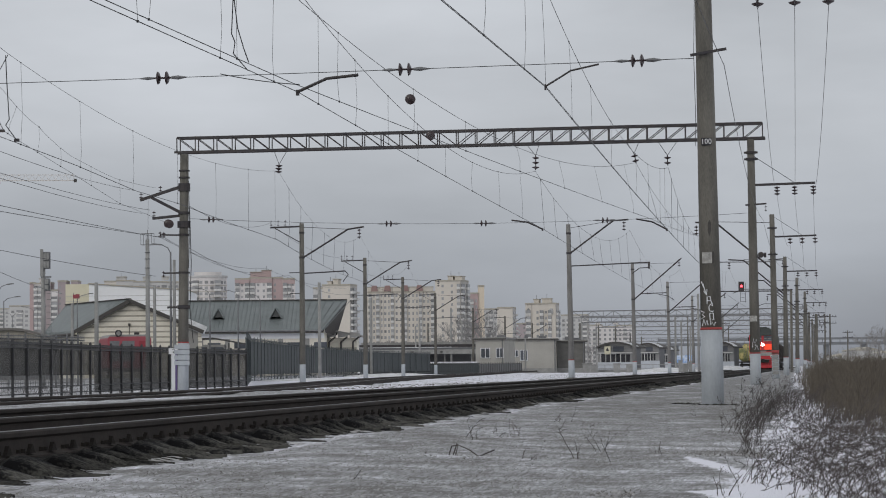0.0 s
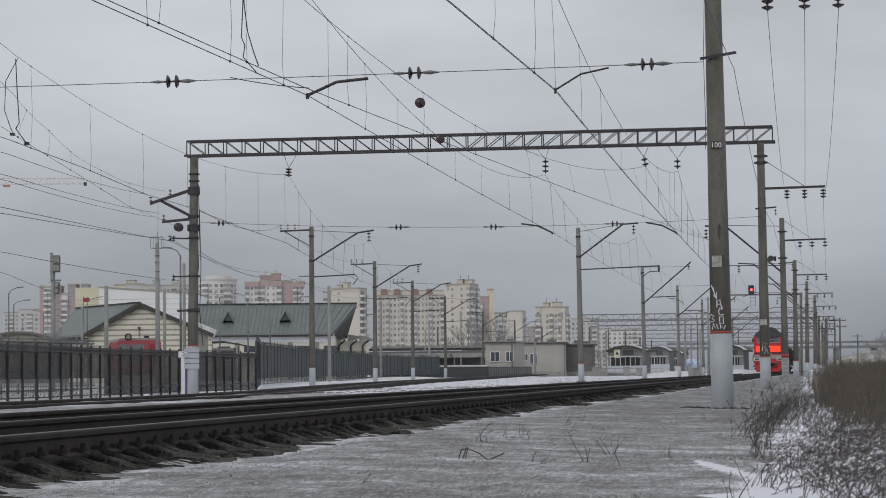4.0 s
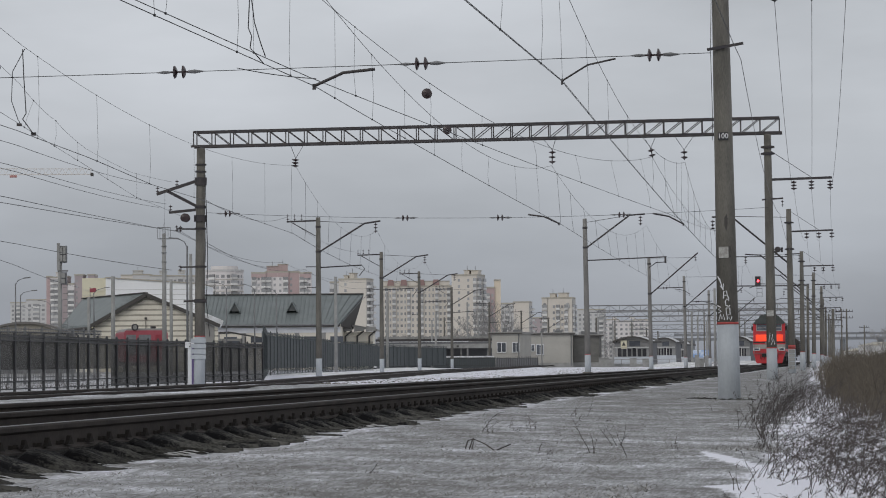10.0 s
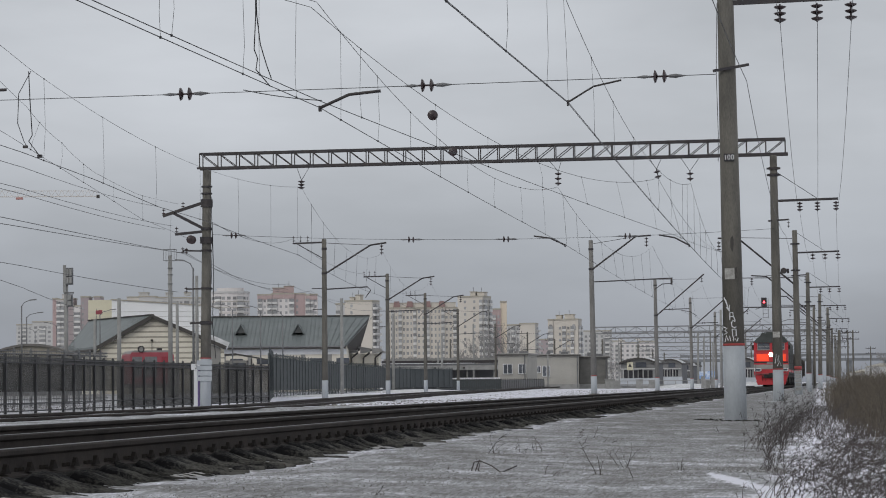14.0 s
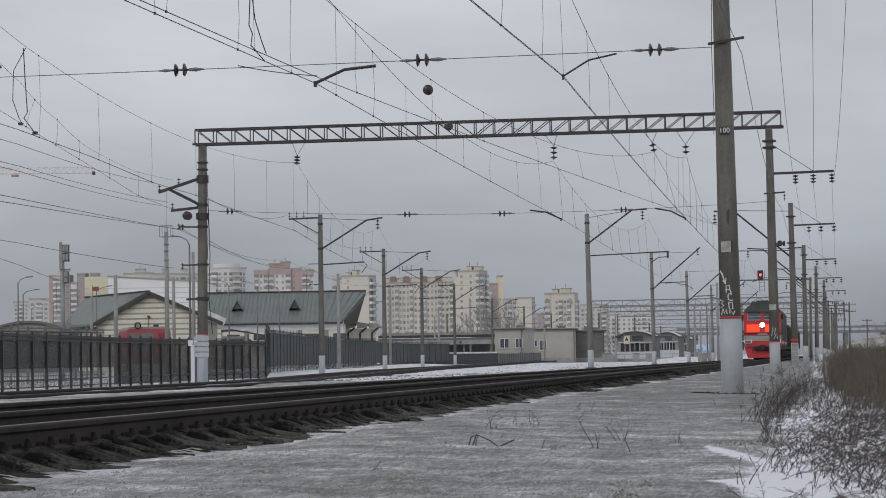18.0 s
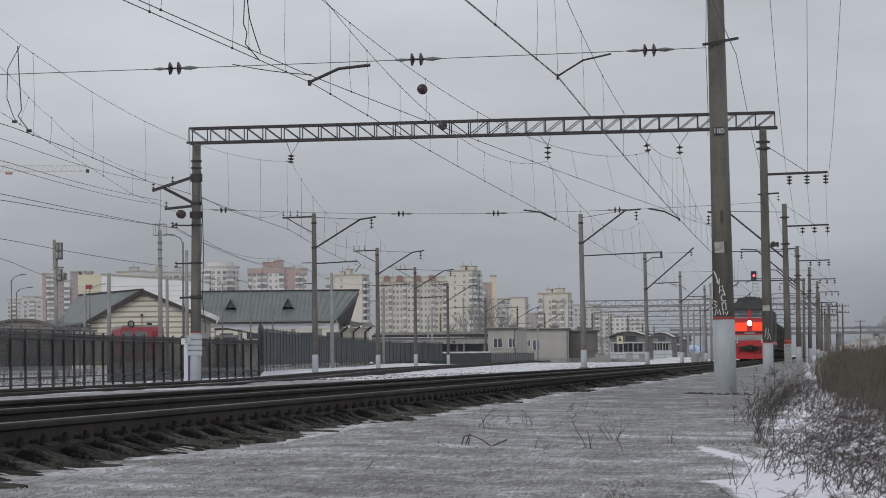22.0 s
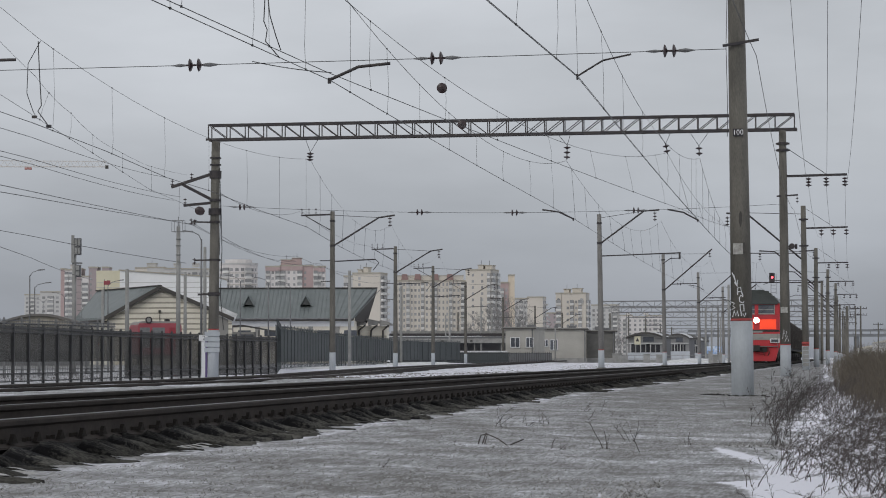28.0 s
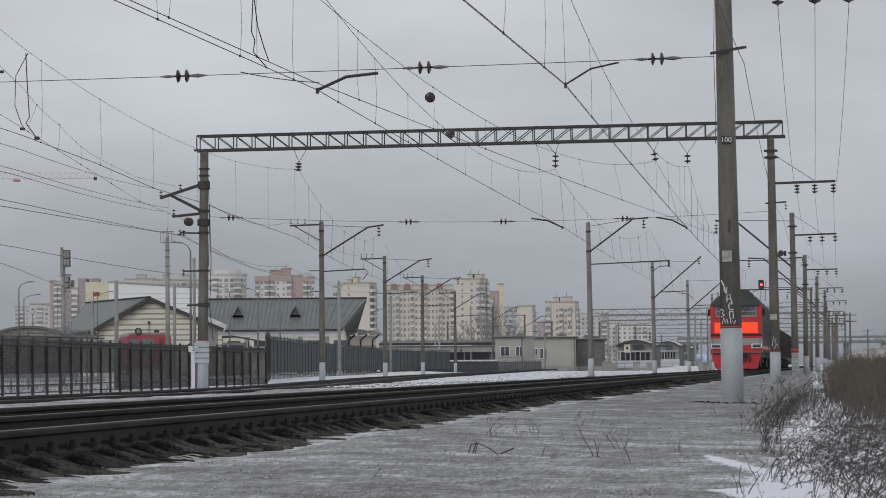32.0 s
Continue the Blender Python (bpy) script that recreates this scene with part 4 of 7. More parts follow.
apartment_house("pale yellow tower block with red-brown bay", (-152.5, 1292), 38.4, [(4.2, "lw", BRICK_RED, 0.8, 3.4), (2.8, "nn", None, 0, 0)], material("warm_beige_panel", (0.70, 0.61, 0.49), (0.64, 0.56, 0.45), 0.08, 1.0, rough=0.9, bump=0), 0)
apartment_house("greyish panel housing block behind bare trees", (-158.8, 1440), 31.4, [(6.6, "wlw", GREY_PANEL, 0, 0.6), (8.0, "nnn", BEIGE, 0, 0)], GREY_PANEL, -12, "wb", depth=9)
apartment_house("low red-brown house between tower blocks", (-163.2, 1600), 25.8, [(5.8, "ws", None, 0, 0)], DUSKY, 0)
arched = apartment_house("beige tower block with arched top windows", (-123.4, 1296), 30.0, [(2.6, "l", None, 0.4, 0), (7.8, "nsls", None, 0, 0), (3.6, "ln", None, 0.4, 0)], BEIGE, -10, "lwl", crown=((-0.28, -0.1, 1.6, None), (0.0, 0.3, 1.9, None)), depth=11)
for x in (-5.6, 5.0):
    part("arched_window", Mesh().prism([(-0.85, 0), (0.85, 0), (0.85, 1.6), (0.5, 2.3), (0, 2.55), (-0.5, 2.3), (-0.85, 1.6)], -1.0, 0.2, pose(x, 0, 25.6)), HAZED_GLASS, arched)
apartment_house("pale distant housing block", (-141.7, 1700), 32.1, [(16.0, "wbwwb", None, 0, 0)], GREY_PANEL, -8, "wb")
apartment_house("pale distant housing block", (-123.7, 1750), 26.6, [(9.4, "wbw", None, 0, 0), (9.4, "wwb", None, 0.3, 1.0), (9.2, "wbw", None, 0, 0.3)], PINKISH, 0, crown=((-0.3, -0.2, 1.5, None), (0.1, 0.2, 1.5, None)))
mansard = Mesh().prism([(-1.6, 0), (1.6, 0), (1.15, 2.7), (-1.15, 2.7)], -0.5, 4).data("roof_box", ROOF_BOX)
long_block = bpy.data.objects["apartment_building.008"]
part("attic_wall", Mesh().box(-15.5, 15.5, 0.4, 6, 36.6, 38.4), BEIGE, long_block)
part("attic_coping", Mesh().box(-15.7, 15.7, 0.2, 6.2, 38.4, 38.75), BAND, long_block)
for x in (-11.6, -5.6, 2.6, 9.2):
    part("roof_box", mansard, None, long_block, "red-brown mansard box").location = (x, 0, 36.6)

hall = thing("warehouse", "large white sheet-clad hall with a sloping roof edge", "warehouse")
hall.matrix_world = placed((-167.49, 684.70))
part("wall", Mesh().prism([(-10.08, 0), (14.00, 0), (14.00, 20.75), (-10.08, 22.51)], 0, 30), SHEET_WHITE, hall)
part("yellow_section", Mesh().box(-15.96, -10.08 - 0.02, 0.4, 30, 0, 22.53), YELLOWISH, hall, "pale yellow clad end")
for k in range(9):
    part("siding_joint", Mesh().box(-15.82, 13.86, -0.05, -0.002 if k < 8 else -0.003, 9.5 + 1.25 * k, 9.6 + 1.25 * k), GREY_PANEL, hall)
part("roof", Mesh().prism([(-10.22, 22.51), (14.14, 20.75), (14.14, 21.03), (-10.22, 22.79)], -0.3, 30.3), BAND, hall)

# ---- overhead wires ----


def hang(p, q, sag, n=14):
    """Points of a wire from p to q that hangs through by sag in the middle."""
    p, q = Vector(p), Vector(q)
    return [p.lerp(q, i / n) - Vector((0, 0, 4 * sag * (i / n) * (1 - i / n))) for i in range(n + 1)]


def run(supports, sags, n=14):
    pts = []
    for i in range(len(supports) - 1):
        h = hang(supports[i], supports[i + 1], sags[i] if isinstance(sags, (list, tuple)) else sags, n)
        pts += h if not pts else h[1:]
    return pts


def onward(supports, share=0.7):
    """The same supports with the wire carried on past its first one."""
    a, b = Vector(supports[0]), Vector(supports[1])
    return [a + (a - b) * share] + list(supports)


def at_y(pts, y):
    for a, b in zip(pts, pts[1:]):
        if a.y <= y <= b.y:
            return a.lerp(b, (y - a.y) / (b.y - a.y))
    return None


def overhead_wire(label, supports, sag, r=0.0075, name="overhead_wire", n=14):
    w = part(name, Mesh().tube(run(supports, sag, n), r, 5), WIRE)
    return tagged(w, label, "wire", "overhead wires")


def catenary(label, messenger, m_sag, contact, c_sag, droppers, r=0.0068, pair=True):
    """A messenger wire, the contact wire below it, and thin droppers between them at the given distances."""
    c = thing("catenary", label, "overhead line", group="overhead wires")
    m_pts, c_pts = run(messenger, m_sag, 24), run(contact, c_sag, 24)
    part("messenger_wire", Mesh().tube(m_pts, r, 5), WIRE, c)
    for off in ((-0.011, 0.011) if pair else (0,)):
        part("contact_wire", Mesh().tube([p + Vector((off, 0, 0)) for p in c_pts], r if pair else r * 1.25, 5), WIRE, c)
    rr = random.Random(len(label))
    for y in droppers:
        a, b = at_y(m_pts, y), at_y(c_pts, y)
        if a and b:
            # clips are set a little along the wire where the two wires do not lie over one another
            near = [q for q in (at_y(c_pts, y + 0.1 * k) for k in range(-16, 17)) if q]
            b = min(near, key=lambda q: abs(q.x / q.y - a.x / a.y))
        if a and b and a.z - b.z > 0.05:
            k = a.lerp(b, rr.uniform(0.5, 0.8)) + Vector((rr.uniform(-0.04, 0.04), 0, 0))
            part("dropper", Mesh().tube([a, k, b], 0.0036 if y < 110 else 0.006, 4), WIRE, c)
            part("dropper_clamp", Mesh().box(-0.014, 0.014, -0.03, 0.03, -0.018, 0.018, Matrix.Translation(b)), WIRE, c)
            part("dropper_clamp", Mesh().box(-0.012, 0.012, -0.02, 0.02, -0.014, 0.014, Matrix.Translation(a)), WIRE, c)
    return c


catenary("overhead line of the near main track", [(-5.2, -6, 8.6), (-5.15, 53.2, 8.55), (-5.3, 107.5, 8.32), (-5.9, 155.8, 8.0), (-6.0, 212.6, 8.0), (-5.5, 264, 8.0), (-4.9, 317.7, 8.0), (-5.5, 440, 8.0)],
         [1.3, 1.22, 0.9, 0.9, 0.9, 0.9, 1.2],
         [(-6.1, -6, 6.05), (-4.93, 53.2, 6.08), (-5.39, 107.5, 5.99), (-5.7, 155.8, 6.1), (-6.2, 212.6, 6.1), (-5.7, 264, 6.1), (-6.2, 317.7, 6.1), (-6, 440, 6.1)], 0.05,
         [38, 45, 51.5, 54.9, 61.5, 67.8, 75, 86, 93, 101, 104.5, 110.5, 117, 124, 132, 140, 148, 160, 168, 176, 185, 194, 203])
catenary("overhead line of the second track", [(-9.3, -6, 8.3), (-9.75, 53.2, 8.12), (-10.39, 107.5, 8.28), (-11.67, 184.83, 9.69), (-11.6, 254, 9.5), (-11.5, 307, 9.4), (-11.3, 366, 9.3)],
         [1.3, 1.25, 1.5, 1.6, 1.6, 1.6],
         [(-11.4, -6, 6.05), (-9.70, 53.2, 6.08), (-10.13, 107.5, 6.07), (-11.4, 184.6, 6.2), (-11.2, 254, 6.2), (-11.3, 307, 6.2), (-11.3, 366, 6.2)], 0.05,
         [34, 40, 46, 51, 56, 61, 66.3, 71.8, 78, 85, 93, 101, 110, 117, 125, 133, 142, 150, 160, 170, 180, 195, 207, 220, 235], pair=False)
catenary("overhead line crossing from one track to the other", [(-11.5, -6, 8.4), (-9.9, 53.4, 8.05), (-6.54, 107.5, 8.54), (-5.24, 155.00, 7.96)], [1.2, 1.25, 1.0],
         [(-11.6, -6, 6.15), (-9.77, 53.2, 6.24), (-5.96, 107.50, 6.37), (-5.55, 155.00, 7.78)], [0.05, 0.06, 0.1],
         [30, 37, 43, 49, 57.6, 65.3, 72, 80, 88, 96, 104, 113, 122, 131, 140], pair=False)
catenary("overhead line of the diverging track", [(-15.6, 20, 8.9), (-18.21, 58.00, 8.64), (-18.6, 64, 8.25), (-20.37, 107.5, 8.46), (-27.91, 174.66, 9.10), (-33.04, 231.52, 9.33), (-37.36, 284.44, 9.52)], [0.3, 0.0, 0.75, 1.3, 1.5, 1.5],
         [(-15.8, 25, 6.2), (-19.03, 65.00, 6.35), (-19.29, 72.80, 6.24), (-19.57, 80.80, 6.04), (-19.82, 87.90, 6.05), (-20.12, 96.30, 5.92), (-20.63, 108.40, 5.85), (-28.04, 174.00, 6.36), (-31.81, 216.00, 6.58), (-39.43, 284.25, 7.71)], [0.1, 0.0, 0.0, 0.0, 0.0, 0.0, 0.15, 0.05, 0.05],
         [65.5, 72, 79, 86, 93, 100, 106.5, 113, 120, 128, 137, 146, 156, 166, 182, 195, 210], 0.0055)
catenary("overhead line anchored at the portal mast", [(-16.55, 52.00, 7.49), (-19.23, 66.00, 7.54), (-20.47, 72.00, 7.57), (-21.14, 76.00, 7.55), (-21.83, 80.00, 7.47), (-22.61, 85.00, 7.42), (-24.23, 97.00, 7.55), (-25.01, 106.46, 7.82)], 0.02, [(-18.19, 56.00, 6.86), (-20.50, 70.00, 6.99), (-21.15, 74.00, 7.01), (-22.75, 86.00, 6.89), (-24.11, 97.00, 6.69), (-24.63, 103.53, 6.63), (-24.55, 106.58, 6.44)], 0.0,
         [70, 76, 82, 90, 98], 0.005, False)
overhead_wire("thin feeder wires running to the portal mast", onward([(-18.16, 62.00, 5.76), (-25.77, 106.37, 7.72)]), [0.0, 0.1], 0.0075)
overhead_wire("thin feeder wires running to the portal mast", onward([(-18.16, 62.00, 5.27), (-25.24, 106.47, 6.97)]), [0.0, 0.08], 0.0075)
overhead_wire("thin feeder wires running to the portal mast", onward([(-18.16, 62.00, 5.15), (-25.52, 106.44, 6.84)]), [0.0, 0.08], 0.0075)
overhead_wire("thin wires to a small side arm", onward([(-18.16, 62.00, 4.53), (-24.82, 106.57, 5.90), (-33.84, 173.98, 7.14), (-37.89, 230.97, 7.50)]), [0.0, 0.02, 0.4, 0.4], 0.009)
overhead_wire("thin wires to a small side arm", onward([(-18.16, 62.00, 4.40), (-24.69, 106.59, 5.90), (-33.84, 173.99, 6.79)]), [0.0, 0.02, 0.4], 0.009)
overhead_wire("single wire running beside the fence", onward([(-26.36, 90.00, 4.77), (-25.75, 109.54, 4.52)]), [0.0, 0.05], 0.010)
overhead_wire("single wire running beside the fence", onward([(-35.15, 120.00, 5.15), (-49.91, 185.06, 6.03)]), [0.0, 0.1], 0.012)
overhead_wire("wire from the portal mast to the next mast", [(-23.72, 106.66, 7.11), (-33.52, 173.90, 9.97), (-38.50, 230.78, 9.99), (-42.36, 283.77, 10.03)], 0.5, 0.010)
overhead_wire("wire from the portal mast to the next mast", [(-23.74, 106.73, 5.48), (-32.44, 174.18, 6.70), (-37.43, 231.05, 7.03)], 0.5, 0.010)

# feeder wires on the masts beside the bank
for k in range(3):
    pts = [(-3.0 + 0.2 * k, -6, 7.4)]
    for i, (b, h, lean) in enumerate(R_MASTS[:8]):
        u = (1.02, 1.71, 2.34)[k] if i == 0 else (0.96, 1.62, 2.32)[k]
        z = (7.90 if i == 0 else 7.76 if i == 1 else 7.85 - 0.02 * i) - 0.44
        pts.append((b[0] + lean[0] * z / h + u, b[1], b[2] + z))
    pts[0] = (pts[1][0], -6, 7.5)
    overhead_wire("feeder wire hung from the crossarms", pts, [0.5, 0.75, 0.7, 0.8, 0.7, 0.7, 0.8, 0.8], 0.0058)
overhead_wire("earth wire on a side bracket", [(-1.7, -6, 6.6), (-1.55, 53.1, 6.4), (-1.75, 107.7, 6.3), (-1.5, 155.8, 6.3), (-1.5, 212, 6.3)], 0.6, 0.0065)
cable = part("down_lead", Mesh().tube([(-0.155, -0.1, 7.9), (-0.20, -0.1, 6.6), (-0.19, -0.1, 5.4), (-0.205, -0.1, 4.9)], 0.006, 5), WIRE, right_masts[0])


def cross_rope(label, left, right, sag, insulators, r=0.007):
    """A fixing rope across the tracks with paired dish insulators at shares of its length."""
    g = thing("cross_rope", label, "wire", group="overhead wires")
    pts = hang(left, right, sag, 20)
    part("rope", Mesh().tube(pts, r, 5), WIRE, g)
    a, b = Vector(left), Vector(right)
    for x in insulators:
        k = (x - a.x) / (b.x - a.x)
        c = a.lerp(b, k) - Vector((0, 0, 4 * sag * k * (1 - k)))
        d = (b - a).normalized()
        part("insulator", disc_string(Mesh(), c - d * 0.17, c + d * 0.17, 2, 0.13), GLAZE, g)
        part("clamp", Mesh().tube([c - d * 0.45, c - d * 0.3, c - d * 0.17], [0.01, 0.035, 0.02], 6), GALVANISED, g)
        part("clamp", Mesh().tube([c + d * 0.17, c + d * 0.3, c + d * 0.48], [0.03, 0.045, 0.01], 6), GALVANISED, g)
    return g, pts


def steady_arm(parent, a, b, r=0.03):
    """A bent arm from the rope at a to the contact wire at b."""
    a, b = Vector(a), Vector(b)
    k = a.lerp(b, 0.52) + Vector((0, 0, 0.10))
    part("steady_arm", Mesh().tube([a, k, b], r, 8), STEEL_DARK, parent)
    part("arm_clamp", Mesh().box(-r, r, -r, r, -0.07, 0.04, Matrix.Translation(b)), STEEL_DARK, parent)


rope, _ = cross_rope("fixing rope across the tracks with paired brown insulators", (-19.34, 53.20, 6.34), (-2.12, 53.20, 6.55), 0.02, ((-12.34, 53.20, 6.44)[0], (-7.62, 53.20, 6.41)[0], (-3.18, 53.20, 6.52)[0]))
steady_arm(rope, (-15.91, 53.20, 6.57), (-17.28, 53.20, 6.36))
steady_arm(rope, (-8.52, 53.20, 6.38), (-9.70, 53.20, 6.08))
steady_arm(rope, (-3.91, 53.20, 6.48), (-4.93, 53.20, 6.08), 0.018)
part("side_rope", Mesh().tube(hang((-11.21, 53.20, 6.46), (-9.66, 53.20, 6.22), 0.03, 6), 0.009, 5), WIRE, rope)
rope2, _ = cross_rope("fixing rope below the portal with paired insulators", (-23.91, 107.50, 6.67), (-2.18, 107.50, 6.55), 0.30, ((-23.04, 107.50, 6.64)[0], (-16.07, 107.50, 6.22)[0], (-12.39, 107.50, 6.28)[0], (-7.73, 107.50, 6.38)[0]))
steady_arm(rope2, (-11.32, 107.50, 6.41), (-10.13, 107.50, 6.05))
steady_arm(rope2, (-6.54, 107.50, 6.38), (-5.39, 107.50, 5.97))

portal_hang = thing("portal_insulators", "insulator strings hung in wire loops below the portal beam", "insulator")
for top_l, top_r, a, b, n in (((-20.54, 107.50, 9.23), (-20.03, 107.50, 9.24), (-20.35, 107.50, 8.72), (-20.37, 107.50, 8.37), 3), ((-10.75, 107.50, 9.35), (-10.21, 107.50, 9.36), (-10.36, 107.50, 8.87), (-10.37, 107.50, 8.32), 3),
                              ((-6.90, 107.50, 9.36), (-6.38, 107.50, 9.37), (-6.60, 107.50, 8.88), (-6.52, 107.50, 8.51), 2), ((-5.71, 107.50, 9.36), (-4.92, 107.50, 9.37), (-5.33, 107.50, 8.79), (-5.32, 107.50, 8.40), 2)):
    part("loop", Mesh().tube([top_l, a], 0.010, 5).tube([top_r, a], 0.010, 5), WIRE, portal_hang)
    part("insulator", disc_string(Mesh(), a, b, n, 0.14), GLAZE, portal_hang)
ball = part("insulator", disc_string(Mesh(), (-9.39, 66.40, 7.17), (-9.48, 67.10, 7.23), 3, 0.125), GLAZE)
tagged(ball, "dark dish insulators in line in a messenger wire", "insulator", "in-line insulators")
ball = part("insulator", disc_string(Mesh(), (-11.59, 86.40, 7.96), (-11.69, 87.20, 8.02), 3, 0.14), GLAZE)
tagged(ball, "dark dish insulators in line in a messenger wire", "insulator", "in-line insulators")
ball = part("insulator", disc_string(Mesh(), (-24.46, 106.19, 6.42), (-24.82, 108.06, 6.50), 4, 0.17), GLAZE, portal_mast)
ball.matrix_parent_inverse = portal_mast.matrix_world.inverted()
jumper = thing("jumper_cable", "kinked jumper cables hanging between wires", "wire")
part("cable", Mesh().tube([(-9.88, 48.00, 8.08), (-9.88, 48.00, 7.19), (-9.91, 48.00, 6.60), (-9.85, 48.00, 6.45), (-9.88, 48.00, 6.25), (-9.73, 48.50, 6.01)], 0.010, 5), WIRE, jumper)
part("cable", Mesh().tube([(-9.88, 48.00, 8.08), (-9.86, 48.00, 7.19), (-9.80, 48.00, 6.69), (-9.69, 48.00, 6.32), (-9.71, 48.50, 6.15)], 0.010, 5), WIRE, jumper)
part("cable", Mesh().tube([(-18.02, 62.00, 7.94), (-17.99, 62.00, 7.27), (-17.94, 62.00, 6.48), (-18.02, 62.00, 6.35), (-18.05, 63.00, 6.09)], 0.012, 5), WIRE, jumper)
part("cable", Mesh().tube([(-17.97, 62.00, 7.94), (-18.55, 63.00, 7.54), (-18.87, 64.00, 6.96), (-19.01, 65.00, 6.62), (-19.24, 66.00, 6.60)], 0.010, 5), WIRE, jumper)
part("clamp", Mesh().box(-0.05, 0.05, -0.05, 0.05, -0.035, 0.035, Matrix.Translation((-18.05, 63.00, 6.09))), STEEL_DARK, jumper)
part("clamp", Mesh().box(-0.05, 0.05, -0.05, 0.05, -0.03, 0.03, Matrix.Translation((-18.39, 63.00, 6.31))), STEEL_DARK, jumper)

# ---- fences, depot, poles, platform side ----


DARK_CLAD = material("dark_grey_cladding", (0.15, 0.155, 0.16), (0.12, 0.12, 0.125), 0.5, 6, rough=0.8)


def polyline_posts(pts, step):
    out, left = [], 0.0
    for a, b in zip(pts, pts[1:]):
        a, b = Vector(a), Vector(b)
        d = (b - a).length
        s = left
        while s < d:
            out.append((a.lerp(b, s / d), (b - a).normalized()))
            s += step
        left = s - d
    return out


def bar_fence(label, pts, z0, z1, step, sheet, post, sheet_low, open_until=0, picket=0.16, tall=False, half=0.05):
    """Posts, three rails, thin pickets, and a screening sheet behind them."""
    f = thing("fence", label, "fence")
    for p, d in polyline_posts(pts, step):
        part("post", Mesh().box(-half, half, -half, half, z0 - 0.4, z1 + 0.12, Matrix.Translation((p.x, p.y, 0))).tube([(p.x, p.y, z1 + 0.12), (p.x, p.y, z1 + 0.17)], [half, half * 0.4], 6), post, f)
    for i, (a, b) in enumerate(zip(pts, pts[1:])):
        for z in (z0 + 0.12, z0 + 0.42, z1 - 0.18, z1 - 0.02):
            part("rail", Mesh().bar((a[0], a[1], z), (b[0], b[1], z), 0.05), post, f)
        low = sheet_low if i < open_until else z0 + 0.06
        n = Vector((b[1] - a[1], a[0] - b[0], 0)).normalized() * -0.08
        part("screen_sheet", Mesh().bar((a[0] + n.x, a[1] + n.y, (low + z1 - 0.2) / 2), (b[0] + n.x, b[1] + n.y, (low + z1 - 0.2) / 2), 0.02, z1 - 0.2 - low), sheet, f)
    pk = Mesh()
    for p, d in polyline_posts(pts, picket):
        pk.box(-0.012, 0.012, -0.012, 0.012, z0 if tall else z1 - 0.2, z1 + 0.06, Matrix.Translation((p.x, p.y, 0)))
        if picket > 0.3 and p.y < pts[open_until][1]:
            pk.box(-0.012, 0.012, -0.012, 0.012, z0 + 0.05, sheet_low, Matrix.Translation((p.x, p.y, 0)))
    tagged(part("grille", pk, post, f), kind="stuff")
    return f


bar_fence("dark grey metal fence with screening sheets and posts", [(-31.46, 102.89), (-31.98, 114.93), (-33.15, 128.91), (-33.81, 146.99), (-34.09, 169.16)], -0.26, 1.95, 2.45, FENCE_GREY, FENCE_POST, 0.62, 2)
bar_fence("tall dark green sheet metal fence beside the snow", [(-34.09, 169.16), (-39.56, 197.72), (-43.09, 228.55), (-47.80, 271.34), (-53.39, 334.20), (-53.59, 358.40), (-51.37, 380.89)], -0.15, 3.0, 3.2, FENCE_GREEN, FENCE_GREEN, 0.45, 6, 0.5, False, 0.022)

bar_fence("second dark fence with spiked top behind the first", [(-47.52, 153.28), (-46.63, 161.47), (-45.93, 167.62), (-45.92, 175.69)], -0.3, 2.95, 2.6, FENCE_GREY, GALVANISED, 2.7, 3, 0.26, True)

HANGAR_ROOF = material("weathered_hangar_roof", (0.21, 0.20, 0.188), (0.145, 0.138, 0.13), 0.6, 8, rough=0.8)
hangar = thing("hangar", "low buff hangar with a shallow arched roof behind the fence", "hangar")
hangar.matrix_world = placed((-83.98, 291.85), 4)
part("wall", Mesh().box(-5.2, 4.0, 0, 12, -0.5, 4.3), GREY_WALL, hangar)
part("plinth", Mesh().box(-5.25, 4.05, -0.08, -0.002, -0.5, 1.6), DARK_CLAD, hangar)
arc = [(-5.4 + 9.6 * i / 10, 4.3 + 1.2 * (1 - (i / 5 - 1) ** 2)) for i in range(11)]
part("arched_roof", Mesh().prism(arc + [(x, z - 0.25) for x, z in reversed(arc)], -0.4, 12.4), HANGAR_ROOF, hangar)
part("gable", Mesh().prism([(x * 0.96, z - 0.26) for x, z in arc] + [(3.9, 4.2), (-5.1, 4.2)], 0.0, 0.3), BAND, hangar)
stone = part('marker_stone', Mesh().prism([(-0.08, -0.2), (0.08, -0.2), (0.07, 0.02), (0.03, 0.06), (-0.05, 0.05)], -0.08, 0.08, pose(-24.18, 99.80, 0)), WHITE)
tagged(stone, 'small white marker stone beside the second track', 'marker stone')
stub = thing("marker_stub", "short white and black marker post in the snow", "marker post")
stub.location = (-37.35, 232.33, 0)
part("post", Mesh().box(-0.09, 0.09, -0.09, 0.09, -0.3, 0.55), WHITE, stub)
part("black_cap", Mesh().box(-0.095, 0.095, -0.095, 0.095, 0.30, 0.42), STEEL_DARK, stub)


